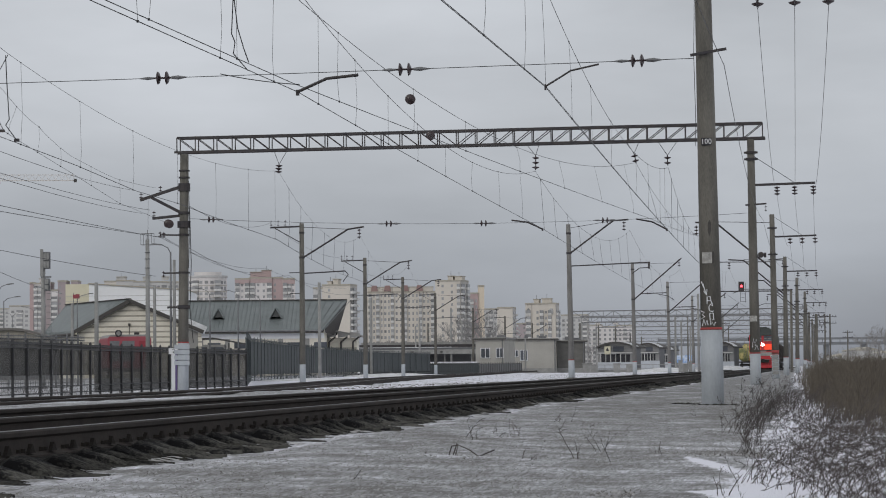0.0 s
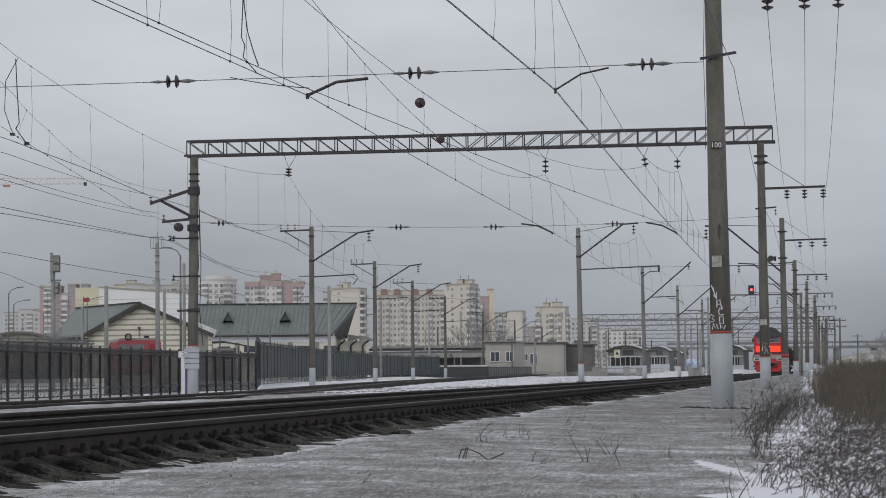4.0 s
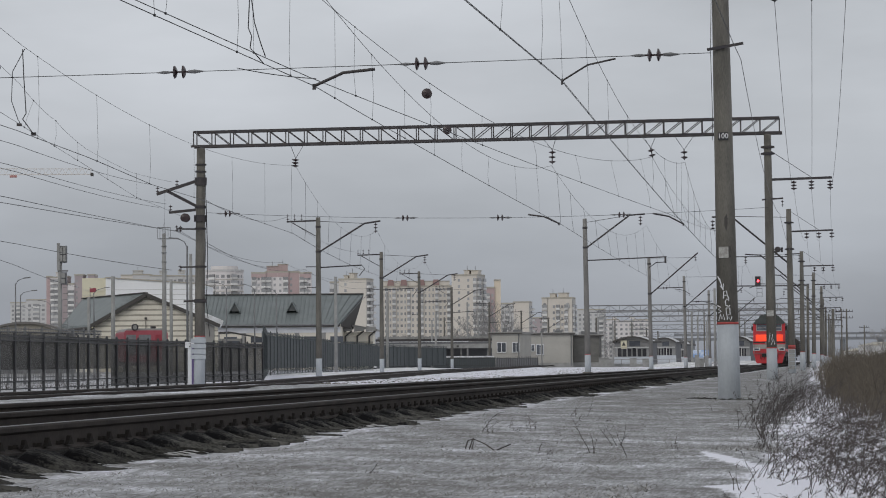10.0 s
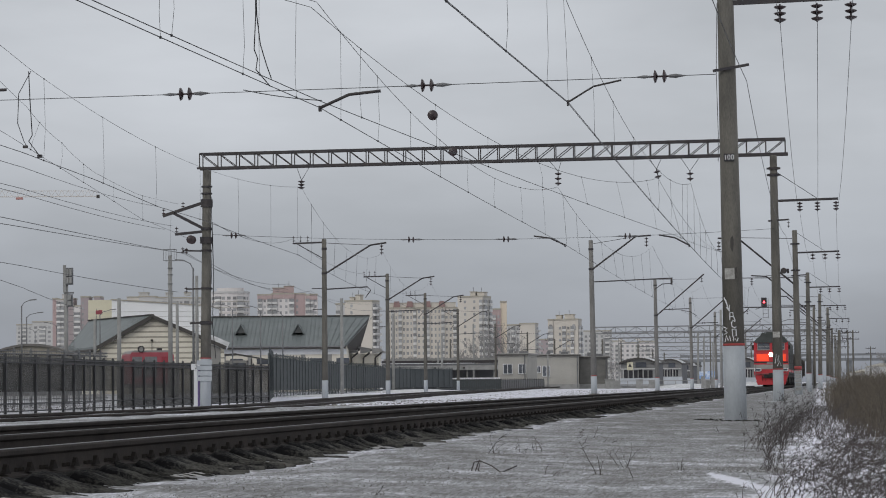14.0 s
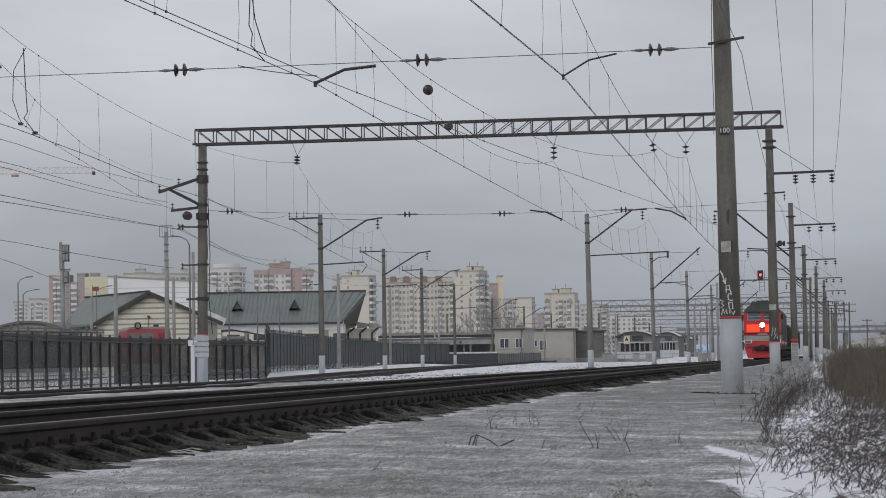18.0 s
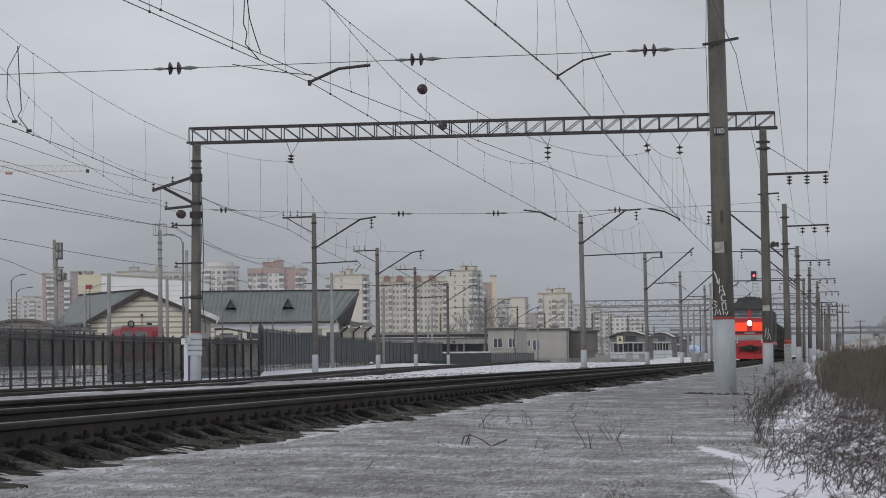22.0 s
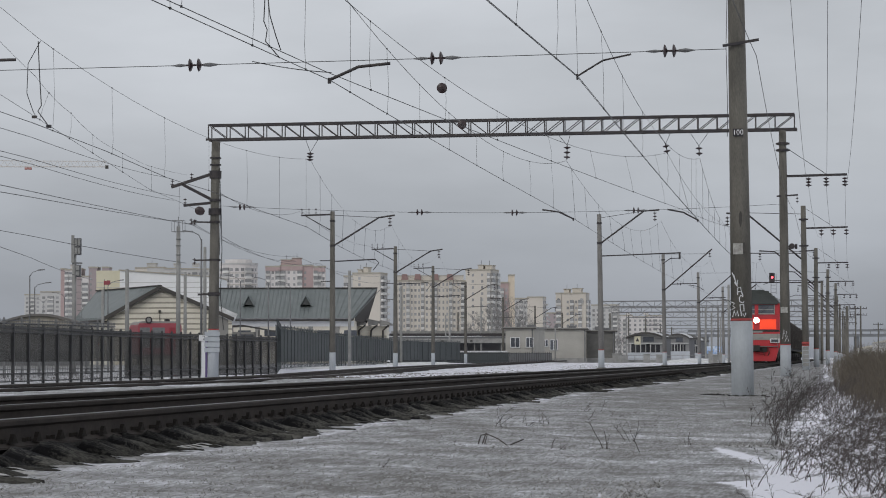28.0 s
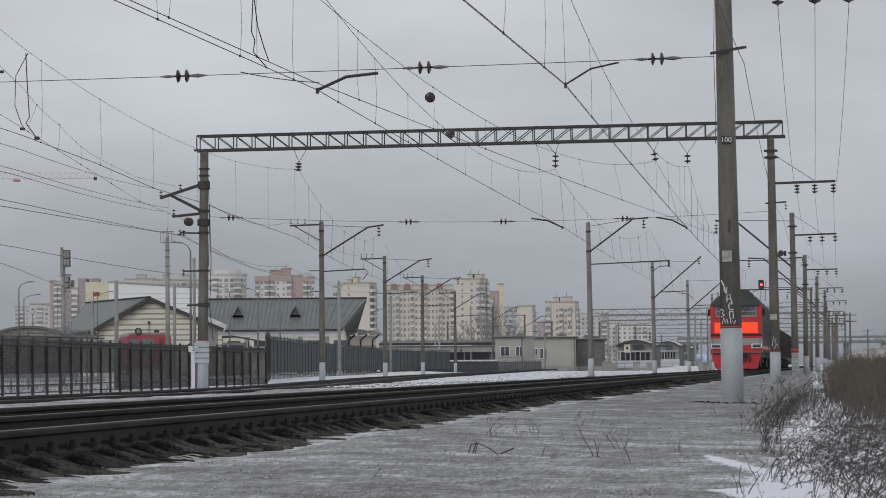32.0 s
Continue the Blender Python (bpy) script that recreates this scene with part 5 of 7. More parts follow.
# gabled depot wing, its gable to the tracks
wing = thing("depot_wing", "gabled depot wing with cream banded boards and green metal roof", "depot building")
wing.matrix_world = placed((-78.59, 322.0), -7.41)
LEFT, RIGHT, LOW, HIGH, SKEW, BACK = -6.9, 8.75, 5.2, 8.95, -13.96, 23.0
FAR_X, FAR_Y = -16.2, 20.0
part("gable_wall", Mesh().prism([(LEFT + 0.5, 0), (RIGHT - 0.5, 0), (RIGHT - 0.5, LOW + 0.15), (0, HIGH - 0.15), (LEFT + 0.5, LOW + 0.2)], 0, 0.4), BAND, wing)
for k in range(14):
    z = 0.5 + 0.62 * k
    low_in, high_in = (min(0.97, max(0.0, (q - LOW) / (HIGH - 0.2 - LOW))) for q in (z, z + 0.42))
    if low_in < 0.93:
        part("board", Mesh().prism([(LEFT * (1 - low_in) + 0.35, z), (RIGHT * (1 - low_in) - 0.35, z), (RIGHT * (1 - high_in) - 0.35, z + 0.42), (LEFT * (1 - high_in) + 0.35, z + 0.42)], -0.06, -0.002), PLASTER, wing, "cream board")
part("side_wall", Mesh().add([(LEFT + 0.5, 0.402, 0), (FAR_X + 0.7, FAR_Y - 0.5, 0), (FAR_X + 1.1, FAR_Y - 0.5, 0), (LEFT + 0.9, 0.402, 0), (LEFT + 0.5, 0.402, LOW), (FAR_X + 0.7, FAR_Y - 0.5, LOW), (FAR_X + 1.1, FAR_Y - 0.5, LOW), (LEFT + 0.9, 0.402, LOW)],
                             [(0, 3, 2, 1), (4, 5, 6, 7), (0, 1, 5, 4), (1, 2, 6, 5), (2, 3, 7, 6), (3, 0, 4, 7)]), PLASTER, wing)


def slope(side, far_eave):
    """One roof slope of the wing; its ridge runs back askew to the gable."""
    front = [(side, -0.7, LOW), (0, -0.7, HIGH), (SKEW, BACK, HIGH), (*far_eave, LOW)]
    return Mesh().add([(x, y, z + 0.22) for x, y, z in front] + front, [(0, 1, 2, 3), (7, 6, 5, 4), (0, 4, 5, 1), (1, 5, 6, 2), (2, 6, 7, 3), (3, 7, 4, 0)])


part("roof_slope", slope(LEFT, (FAR_X, FAR_Y)), ROOF_GREEN, wing, "grey-green standing-seam metal roof")
part("roof_slope", slope(RIGHT, (RIGHT + SKEW, BACK)), ROOF_GREEN, wing, "grey-green standing-seam metal roof")
for k in range(30):
    q = (k + 0.5) / 30
    part("standing_seam", Mesh().bar((LEFT + (FAR_X - LEFT) * q, -0.7 + (FAR_Y + 0.7) * q, LOW + 0.24), (SKEW * q, -0.7 + (BACK + 0.7) * q, HIGH + 0.24), 0.05, 0.07), ROOF_GREEN, wing)
part("ridge_cap", Mesh().bar((0, -0.7, HIGH + 0.27), (SKEW, BACK, HIGH + 0.27), 0.4, 0.12), DARK_TRIM, wing)
for side in (LEFT, RIGHT):
    part("barge_board", Mesh().bar((0, -0.76, HIGH + 0.05), (side, -0.76, LOW + 0.05), 0.1, 0.42), DARK_TRIM, wing)
part("gutter", Mesh().tube([(LEFT - 0.1, -0.6, LOW - 0.02), (FAR_X - 0.1, FAR_Y, LOW - 0.02)], 0.12, 8), DARK_TRIM, wing)
part("soffit", Mesh().bar((LEFT + 0.3, -0.5, LOW - 0.16), (FAR_X + 0.3, FAR_Y, LOW - 0.16), 0.5, 0.12), DARK_TRIM, wing)
k = (HIGH - LOW) / RIGHT
part("snow_patch", Mesh().bar((RIGHT - 2.4, -0.1, HIGH - k * (RIGHT - 2.4) + 0.25), (RIGHT + 0.1, -0.1, LOW + 0.2), 1.0, 0.16, (0, 1, 0)), SNOW_OLD, wing)
part("grey_pier", Mesh().box(RIGHT - 2.6, RIGHT - 0.8, -0.10, -0.062, 0.3, LOW + 0.4), GREY_WALL, wing)
part("wall_lamp", Mesh().bar((-0.2, -0.16, 5.0), (-0.2, -0.16, 6.2), 0.05).box(-0.32, -0.08, -0.3, -0.062, 6.1, 6.35), DARK_TRIM, wing)

# long hall with the green roof
DORMER = material("dormer_louvre", (0.10, 0.105, 0.105), rough=0.8)
depot = thing("depot_hall", "long depot hall with green metal roof and triangular dormers", "depot building")
depot.matrix_world = placed((-71.30, 366.18), 0)
X0, X1, EAVE, RIDGE = -11.0, 8.4, 6.1, 10.15
part("wall", Mesh().box(X0, X1 - 0.6, 0, 18, 0, EAVE), PLASTER, depot)
part("cornice", Mesh().box(X0, X1 - 0.65, -0.2, -0.122, EAVE - 1.2, EAVE - 0.5), WHITE, depot, "white band below the eaves")
part("plinth_band", Mesh().box(X0, X1 - 0.62, -0.16, -0.122, 2.0, 3.6), BEIGE, depot, "buff lower wall")
part("front_slope", Mesh().add([(X0, -0.9, EAVE - 0.1), (X1 - 0.9, -0.9, EAVE - 0.1), (X1 + 2.1, 9, RIDGE), (X0, 9, RIDGE), (X0, -0.9, EAVE - 0.3), (X1 - 0.9, -0.9, EAVE - 0.3), (X1 + 2.1, 9, RIDGE - 0.2), (X0, 9, RIDGE - 0.2)],
                               [(0, 1, 2, 3), (7, 6, 5, 4), (0, 4, 5, 1), (1, 5, 6, 2), (2, 6, 7, 3), (3, 7, 4, 0)]), ROOF_GREEN, depot, "grey-green metal roof slope")
part("back_slope", Mesh().add([(X0, 18.9, EAVE - 0.1), (X1 - 0.9, 18.9, EAVE - 0.1), (X1 + 2.1, 9.002, RIDGE), (X0, 9.002, RIDGE), (X0, 18.9, EAVE - 0.3), (X1 - 0.9, 18.9, EAVE - 0.3), (X1 + 2.1, 9.002, RIDGE - 0.2), (X0, 9.002, RIDGE - 0.2)],
                              [(3, 2, 1, 0), (4, 5, 6, 7), (1, 5, 4, 0), (2, 6, 5, 1), (3, 7, 6, 2), (0, 4, 7, 3)]), ROOF_GREEN, depot)
part("gable_fill", Mesh().add([(X1 - 0.6, 0, EAVE - 0.3), (X1 - 0.6, 18, EAVE - 0.3), (X1 + 1.5, 9, RIDGE - 0.25), (X1 - 1.0, 0, EAVE - 0.3), (X1 - 1.0, 18, EAVE - 0.3), (X1 + 1.1, 9, RIDGE - 0.25)],
                              [(0, 1, 2), (5, 4, 3), (0, 3, 4, 1), (1, 4, 5, 2), (2, 5, 3, 0)]), DARK_TRIM, depot)
part("gable_soffit", Mesh().add([(X1 - 0.88, -0.85, EAVE - 0.34), (X1 + 2.08, 8.9, RIDGE - 0.24), (X1 + 0.7, 8.9, EAVE - 0.7), (X1 - 1.0, -0.55, EAVE - 0.34), (X1 + 1.96, 8.98, RIDGE - 0.24), (X1 + 0.58, 8.98, EAVE - 0.7)], [(0, 2, 1), (3, 4, 5), (0, 1, 4, 3), (1, 2, 5, 4), (2, 0, 3, 5)]), DARK_TRIM, depot, "dark underside of the gable overhang")
for k in range(34):
    x = X0 + 0.3 + k * 0.56
    xt = x + (3.0 if x > X1 - 4 else 0) * max(0, (x - X1 + 4) / 3.1)
    part("standing_seam", Mesh().bar((x, -0.88, EAVE - 0.06), (xt, 8.9, RIDGE + 0.02), 0.04, 0.06), ROOF_GREEN, depot)
part("ridge_cap", Mesh().bar((X0, 9, RIDGE + 0.05), (X1 + 2.1, 9, RIDGE + 0.05), 0.5, 0.14), DARK_TRIM, depot)
part("eave_trim", Mesh().box(X0, X1 - 0.8, -1.0, -0.9, EAVE - 0.45, EAVE - 0.1), DARK_TRIM, depot)
part("gutter", Mesh().tube([(X0, -1.06, EAVE - 0.2), (X1 - 0.8, -1.06, EAVE - 0.2)], 0.09, 8), GALVANISED, depot)
for x in (-6.4, 1.2):
    dm = part("dormer", Mesh().prism([(-0.55, 0), (0.55, 0), (0, 1.05)], 2.5, 6.4, pose(x, 0, 7.82)), DORMER, depot, "small triangular dormer")
    for s in (-1, 1):
        part("dormer_roof", Mesh().prism([(s * 0.68, -0.15), (0, 1.12), (0, 1.22), (s * 0.79, -0.15)] if s > 0 else [(-0.79, -0.15), (0, 1.22), (0, 1.12), (-0.68, -0.15)], 2.3, 6.6, pose(x, 0, 7.82)), ROOF_GREEN, dm)
for x in (-8.5, -5.0, -1.5, 2.0, 5.5):
    part("pilaster", Mesh().box(x - 0.3, x + 0.3, -0.12, -0.002, 0, EAVE - 0.5), GREY_WALL, depot)
    part("facade_window", Mesh().box(x + 0.9, x + 2.6, -0.05, 0.05, 2.6, 4.4), GLASS, depot)
annex = thing("depot_annex", "low annex with stepped eaves and downpipes", "depot building")
annex.matrix_world = placed((-63.04, 375.33), 0) @ pose(0, 0, 0.85)
part("wall", Mesh().box(-2.4, 2.4, 0, 10, -1.0, 4.2), PLASTER, annex)
part("wall_band", Mesh().box(-2.4, 2.4, -0.05, -0.002, 2.2, 2.9), BAND, annex)
part("roof", Mesh().prism([(-2.6, 5.3), (3.0, 4.3), (3.0, 4.55), (-2.6, 5.6)], -0.6, 10.5), GREY_WALL, annex)
for x in (-1.6, 0.0, 1.6):
    part("eave_block", Mesh().prism([(x - 0.1, 4.2), (x + 1.25, 4.35), (x + 1.25, 4.75), (x - 0.1, 5.0)], -0.9, -0.65), GREY_WALL, annex)
    part("downpipe", Mesh().tube([(x + 1.15, -0.5, 4.3), (x + 0.3, -0.3, 3.6), (x + 0.3, -0.1, -0.6)], 0.13, 8), DARK_TRIM, annex)
porch = thing("lean_to", "glazed lean-to with a curved dark roof", "lean-to")
porch.matrix_world = placed((-69.89, 334.06), 0)
part("wall", Mesh().box(-4.2, -0.2, 0, 3, 0, 3.9), GREY_WALL, porch)
part("roof", Mesh().prism([(-5.0, 4.4), (-1.5, 4.55), (3.3, 3.7), (3.3, 3.85), (-1.5, 4.75), (-5.0, 4.6)], -0.5, 3.5), DARK_TRIM, porch)
for x in (-3.8, -1.9):
    part("window", Mesh().box(x, x + 1.5, -0.05, 0.05, 2.6, 3.6), GLASS, porch)
for x in (0.3, 1.4, 2.6):
    part("post", Mesh().box(x, x + 0.15, -0.3, -0.15, 0, 4.1), DARK_TRIM, porch)
part("end_panel", Mesh().box(0.6, 3.2, 0.2, 0.3, 1.8, 3.4), BEIGE, porch)

# parked red shunter behind the fence
RED_OLD = material("faded_red_paint", (0.36, 0.075, 0.095), (0.27, 0.055, 0.07), 1.2, 10, rough=0.6)
shunter = thing("shunting_locomotive", "parked red and grey shunting locomotive behind the fence", "locomotive")
shunter.matrix_world = pose(-63.00, 256.23, 0.2, 0, 0, AXIS + 12)
part("body", Mesh().prism([(-1.75, 0.9), (2.3, 0.9), (2.3, 3.55), (2.15, 3.8), (-1.6, 3.8), (-1.75, 3.55)], 0, 9), RED_OLD, shunter)
part("roof", Mesh().prism([(-1.7, 3.7), (2.2, 3.7), (1.9, 3.98), (-1.4, 3.98)], 0.05, 9.1), GREY_WALL, shunter)
part("grey_panel", Mesh().box(-1.55, -0.65, -0.03, 0, 1.5, 3.4).box(-0.4, 0.75, -0.03, 0, 1.5, 3.4), GALVANISED, shunter)
part("door", Mesh().box(1.15, 1.85, -0.03, 0, 1.2, 3.4), material("deep_red_door", (0.30, 0.035, 0.05), rough=0.6), shunter)
part("headlamp_ring", Mesh().tube([(-0.75 + 0.27 * math.cos(a * 0.4488), -0.1, 4.1 + 0.27 * math.sin(a * 0.4488)) for a in range(15)], 0.06, 8), STEEL_DARK, shunter)
part("headlamp_glass", Mesh().tube([(-0.75, -0.08, 4.1), (-0.75, 0.3, 4.1)], 0.23, 16), GREY_WALL, shunter)
part("roof_vent", Mesh().box(0.9, 1.3, 1, 2, 3.95, 4.2), STEEL_DARK, shunter)
part("underframe", Mesh().box(-2.2, 2.2, 0.1, 8.8, 0.5, 0.9), STEEL_DARK, shunter)
for x in (-1.6, 1.6):
    part("wheel", Mesh().tube([(x - 0.07, 1.5, 0.5), (x + 0.07, 1.5, 0.5)], 0.5, 18), STEEL_DARK, shunter)


def pole(xy, height, r, mat, label, name="pole", base=0.0):
    p = thing(name, label, "pole", group="poles of the yard")
    p.location = (xy[0], xy[1], base)
    part("shaft", Mesh().tube([(0, 0, -0.3), (0, 0, height * 0.5), (0, 0, height)], [r, r * 0.9, r * 0.8], 12), mat, p, smooth=True)
    return p


pole((-50.19, 195.32), 7.08, 0.17, CONCRETE_PALE, "pale concrete pole behind the fence")
pole((-62.28, 234.12), 6.59, 0.15, CONCRETE_PALE, "pale concrete pole behind the fence")
pole((-53.02, 225.24), 7.76, 0.15, CONCRETE_PALE, "pale concrete pole behind the fence")
pole((-42.48, 186.24), 8.24, 0.13, CONCRETE_PALE, "pale concrete pole behind the fence")
for xy, h, r in (
    ((-37.12, 212.17), 7.40, 0.14),
    ((-46.38, 296.76), 8.37, 0.16),
    ((-57.76, 416.39), 8.41, 0.17),
    ((-55.63, 436.86), 10.23, 0.17),
    ((-55.20, 447.01), 8.45, 0.15),
    ((-61.12, 436.14), 7.46, 0.14),
    ((-47.44, 417.74), 6.13, 0.15),
    ((-13.06, 331.38), 9.24, 0.16),
    ((-2.11, 302.53), 8.50, 0.14),
    ((-40.18, 398.50), 4.87, 0.12),
):
    pole(xy, h, r, CONCRETE_PALE, "slim pale grey pole beside the tracks")
mast_a = pole((-50.08, 210.48), 10.79, 0.19, CONCRETE_PALE, "pale pole with a wire cage and antenna on top", "antenna_pole")
H = 10.79
for z in (-0.4, 0.45):
    part("cage_ring", Mesh().bar((-0.42, -0.42, H + z), (0.42, -0.42, H + z), 0.035).bar((-0.42, 0.42, H + z), (0.42, 0.42, H + z), 0.035).bar((-0.42, -0.42, H + z), (-0.42, 0.42, H + z), 0.035).bar((0.42, -0.42, H + z), (0.42, 0.42, H + z), 0.035), GALVANISED, mast_a)
for u, v in ((-0.42, -0.42), (0.42, -0.42), (-0.42, 0.42), (0.42, 0.42), (0, -0.42), (0, 0.42)):
    part("cage_bar", Mesh().bar((u, v, H - 0.4), (u, v, H + 0.45), 0.03, 0.03, (0, 1, 0)), GALVANISED, mast_a)
part("aerial", Mesh().tube([(0, 0, H), (0, 0, H + 0.75)], 0.025, 6), GALVANISED, mast_a)
part("aerial", Mesh().tube([(0.05, 0, H + 0.7), (0.08, 0, H + 3.3)], 0.012, 5), GALVANISED, mast_a)
for z in (1.0, 1.5, 2.2):
    part("band", Mesh().tube([(0, 0, H - z), (0, 0, H - z + 0.06)], 0.21, 12), GALVANISED, mast_a)


def street_lamp(xy, height, arms, reach=1.6, rise=0.35):
    p = thing("street_lamp", "tall grey street lamp with slim bent arm", "street lamp", group="street lamps")
    p.location = (xy[0], xy[1], 0)
    part("post", Mesh().tube([(0, 0, -0.2), (0, 0, height * 0.6), (0, 0, height)], [0.1, 0.075, 0.055], 10), GALVANISED, p, smooth=True)
    for s in arms:
        part("arm", Mesh().tube([(0, 0, height - 0.1), (s * reach * 0.3, 0, height + rise * 0.8), (s * reach, 0, height + rise * 1.4)], 0.035, 6), GALVANISED, p)
        part("lamp_head", Mesh().bar((s * reach, 0, height + rise * 1.4), (s * (reach + 0.6), 0, height + rise * 1.55), 0.22, 0.1), GALVANISED, p)
    return p


street_lamp((-85.05, 291.71), 8.36, (1,), 1.2, 0.3)
street_lamp((-74.17, 252.76), 8.39, (1,), 0.8, 0.35)
street_lamp((-85.04, 322.00), 9.30, (1,), 1.3, 0.4)
street_lamp((-114.65, 408.98), 9.93, (-1, 1), 1.3, 0.4)
street_lamp((-145.87, 505.84), 11.12, (-1, 1), 1.6, 0.5)
street_lamp((-41.59, 181.31), 8.56, (-1,), 0.6, 0.35)
street_lamp((-63.33, 294.55), 8.94, (-1,), 1.0, 0.4)
street_lamp((-62.37, 304.76), 9.00, (-1,), 1.0, 0.4)
street_lamp((-59.97, 305.08), 8.54, (-1,), 0.8, 0.4)

sig = thing("signal_mast", "tall railway signal seen from behind with two grey heads", "railway signal")
sig.matrix_world = pose(-46.37, 167.56, 0, 0, 0, AXIS)
part("mast", Mesh().tube([(0, 0, -0.3), (0, 0, 7.94)], 0.13, 12), CONCRETE_PALE, sig, smooth=True)
part("signal_head", Mesh().box(0.0, 0.42, -0.15, 0.2, 7.05, 8.08).box(-0.12, 0.5, -0.12, -0.06, 6.50, 6.60), GALVANISED, sig, "grey signal head")
part("signal_head", Mesh().box(0.06, 0.40, -0.15, 0.2, 5.71, 6.46), GALVANISED, sig, "grey signal head")
part("head_rim", Mesh().box(-0.16, 0.02, -0.2, -0.1, 6.57, 8.25), CONCRETE_PALE, sig)
for x0, x1, z0, z1 in ((0.05, 0.19, 7.12, 7.5), (0.23, 0.37, 7.12, 7.5), (0.05, 0.19, 7.58, 8.0), (0.23, 0.37, 7.58, 8.0), (0.12, 0.34, 5.78, 6.05), (0.12, 0.34, 6.12, 6.4)):
    part("lamp_housing", Mesh().box(x0, x1, -0.26, -0.152, z0, z1), CONCRETE_PALE, sig)
for k in range(14):
    part("rung", Mesh().box(0.18, 0.45, 0.1, 0.13, 0.6 + 0.38 * k, 0.63 + 0.38 * k), GALVANISED, sig)
part("ladder_rail", Mesh().box(0.44, 0.47, 0.1, 0.13, 0.2, 6.0), GALVANISED, sig)

# number post beside the portal mast
post = thing("marker_post", "white and violet marker post with a number plate", "marker post")
post.matrix_world = pose(-24.84, 108.80, 0, 0, 0, AXIS)
VIOLET = material("violet_paint", (0.12, 0.08, 0.22), rough=0.6)
part("front_face", Mesh().box(-0.10, 0.05, -0.09, 0.09, -0.3, 1.45), WHITE, post)
part("side_face", Mesh().box(0.052, 0.12, -0.09, 0.09, -0.3, 1.45), VIOLET, post)
part("plate", Mesh().box(-0.2, 0.16, -0.12, -0.095, 1.42, 1.66), WHITE, post)


def writing(text, size, mat, parent, m, name="number"):
    cu = bpy.data.curves.new(name, "FONT")
    cu.body, cu.size, cu.align_x, cu.align_y, cu.extrude = text, size, "CENTER", "CENTER", 0.002
    tmp = new("text_source", cu)
    me = bpy.data.meshes.new_from_object(tmp.evaluated_get(bpy.context.evaluated_depsgraph_get()))
    bpy.data.objects.remove(tmp)
    me.materials.clear()
    me.materials.append(mat)
    ob = part(name, me, None, parent)
    ob.matrix_local = m
    return ob


bpy.context.view_layer.update()
writing("2", 0.24, STEEL_DARK, post, pose(0.0, -0.124, 1.54, 90, 0, 0))

# the near mast: plates and graffiti
first = right_masts[0]
BLACK_PLATE = material("black_number_plate", (0.025, 0.025, 0.03), rough=0.5, bump=0)
plate = part("number_plate", Mesh().box(-0.095, 0.095, -0.195, -0.178, 4.895, 5.035), BLACK_PLATE, first, "black plate with white digits")
writing("100", 0.135, WHITE, plate, pose(0, -0.198, 4.965, 90, 0, 0))
WORN_PAPER = material("weathered_pale_plate", (0.50, 0.50, 0.47), (0.26, 0.25, 0.235), 12, 60, rough=0.9, contrast=0.2)
part("paper_sign", Mesh().box(-0.13, 0.05, -0.205, -0.190, 2.68, 2.89), WORN_PAPER, first, "weathered pale square plate")
part("torn_poster", Mesh().prism([(0.052, 2.68), (0.095, 2.70), (0.085, 2.78), (0.10, 2.84), (0.09, 2.90), (0.052, 2.89)], -0.203, -0.190), DARK_TRIM, first, "dark torn edge of a poster")
part("rust_stain", Mesh().prism([(0.02, 3.18), (0.045, 3.3), (0.05, 3.42), (0.03, 3.5), (-0.01, 3.44), (-0.015, 3.28)], -0.192, -0.17), DARK_TRIM, first)


def stroke(points, r=0.012):
    return Mesh().tube([(x, -math.sqrt(max(0.0, 0.2045 ** 2 - x * x)) - 0.004, z) for x, z in points], r, 5)


for pts in ([(-0.16, 2.34), (-0.11, 2.22), (-0.07, 2.09)], [(-0.13, 2.30), (-0.08, 2.12)], [(-0.12, 2.16), (-0.065, 2.08), (-0.055, 2.20)],
            [(-0.06, 1.92), (-0.055, 2.05), (0.0, 2.06), (0.01, 1.98), (-0.05, 1.98)], [(0.01, 1.98), (0.04, 1.90)],
            [(0.04, 1.88), (0.0, 1.91), (-0.03, 1.86), (-0.02, 1.79), (0.03, 1.77), (0.06, 1.79)],
            [(-0.02, 1.74), (0.05, 1.74), (0.055, 1.62), (-0.01, 1.61), (-0.02, 1.74)], [(0.0, 1.60), (0.0, 1.52), (0.03, 1.57), (0.06, 1.51), (0.09, 1.58)],
            [(-0.18, 1.79), (-0.12, 1.76), (-0.16, 1.72), (-0.11, 1.68), (-0.17, 1.65)], [(-0.16, 1.51), (-0.13, 1.63), (-0.10, 1.53), (-0.07, 1.62), (-0.05, 1.52)]):
    part("graffiti_stroke", stroke(pts, 0.0108), WHITE, first)
second = right_masts[1]
part("paper_sign", Mesh().box(-0.16, 0.10, -0.205, -0.19, 2.58, 2.80), WORN_PAPER, second, "white square plate")
for pts in ([(-0.1, 1.6), (-0.05, 1.95), (0.02, 1.65), (0.05, 1.9)], [(-0.02, 1.5), (0.08, 1.7), (0.12, 1.5)]):
    part("graffiti_stroke", stroke(pts), WHITE, second)
for i in range(5):
    part("striped_board", Mesh().box(-0.165, 0.165, -0.225, -0.20, 0.28 + 0.22 * i, 0.46 + 0.22 * i), CONCRETE_PALE, right_masts[2], "white strapped board")

part("red_band", Mesh().tube([(0, 0, 1.44), (0, 0, 1.6)], 0.203, 18), RED_BAND, right_masts[2], "red painted band", True)

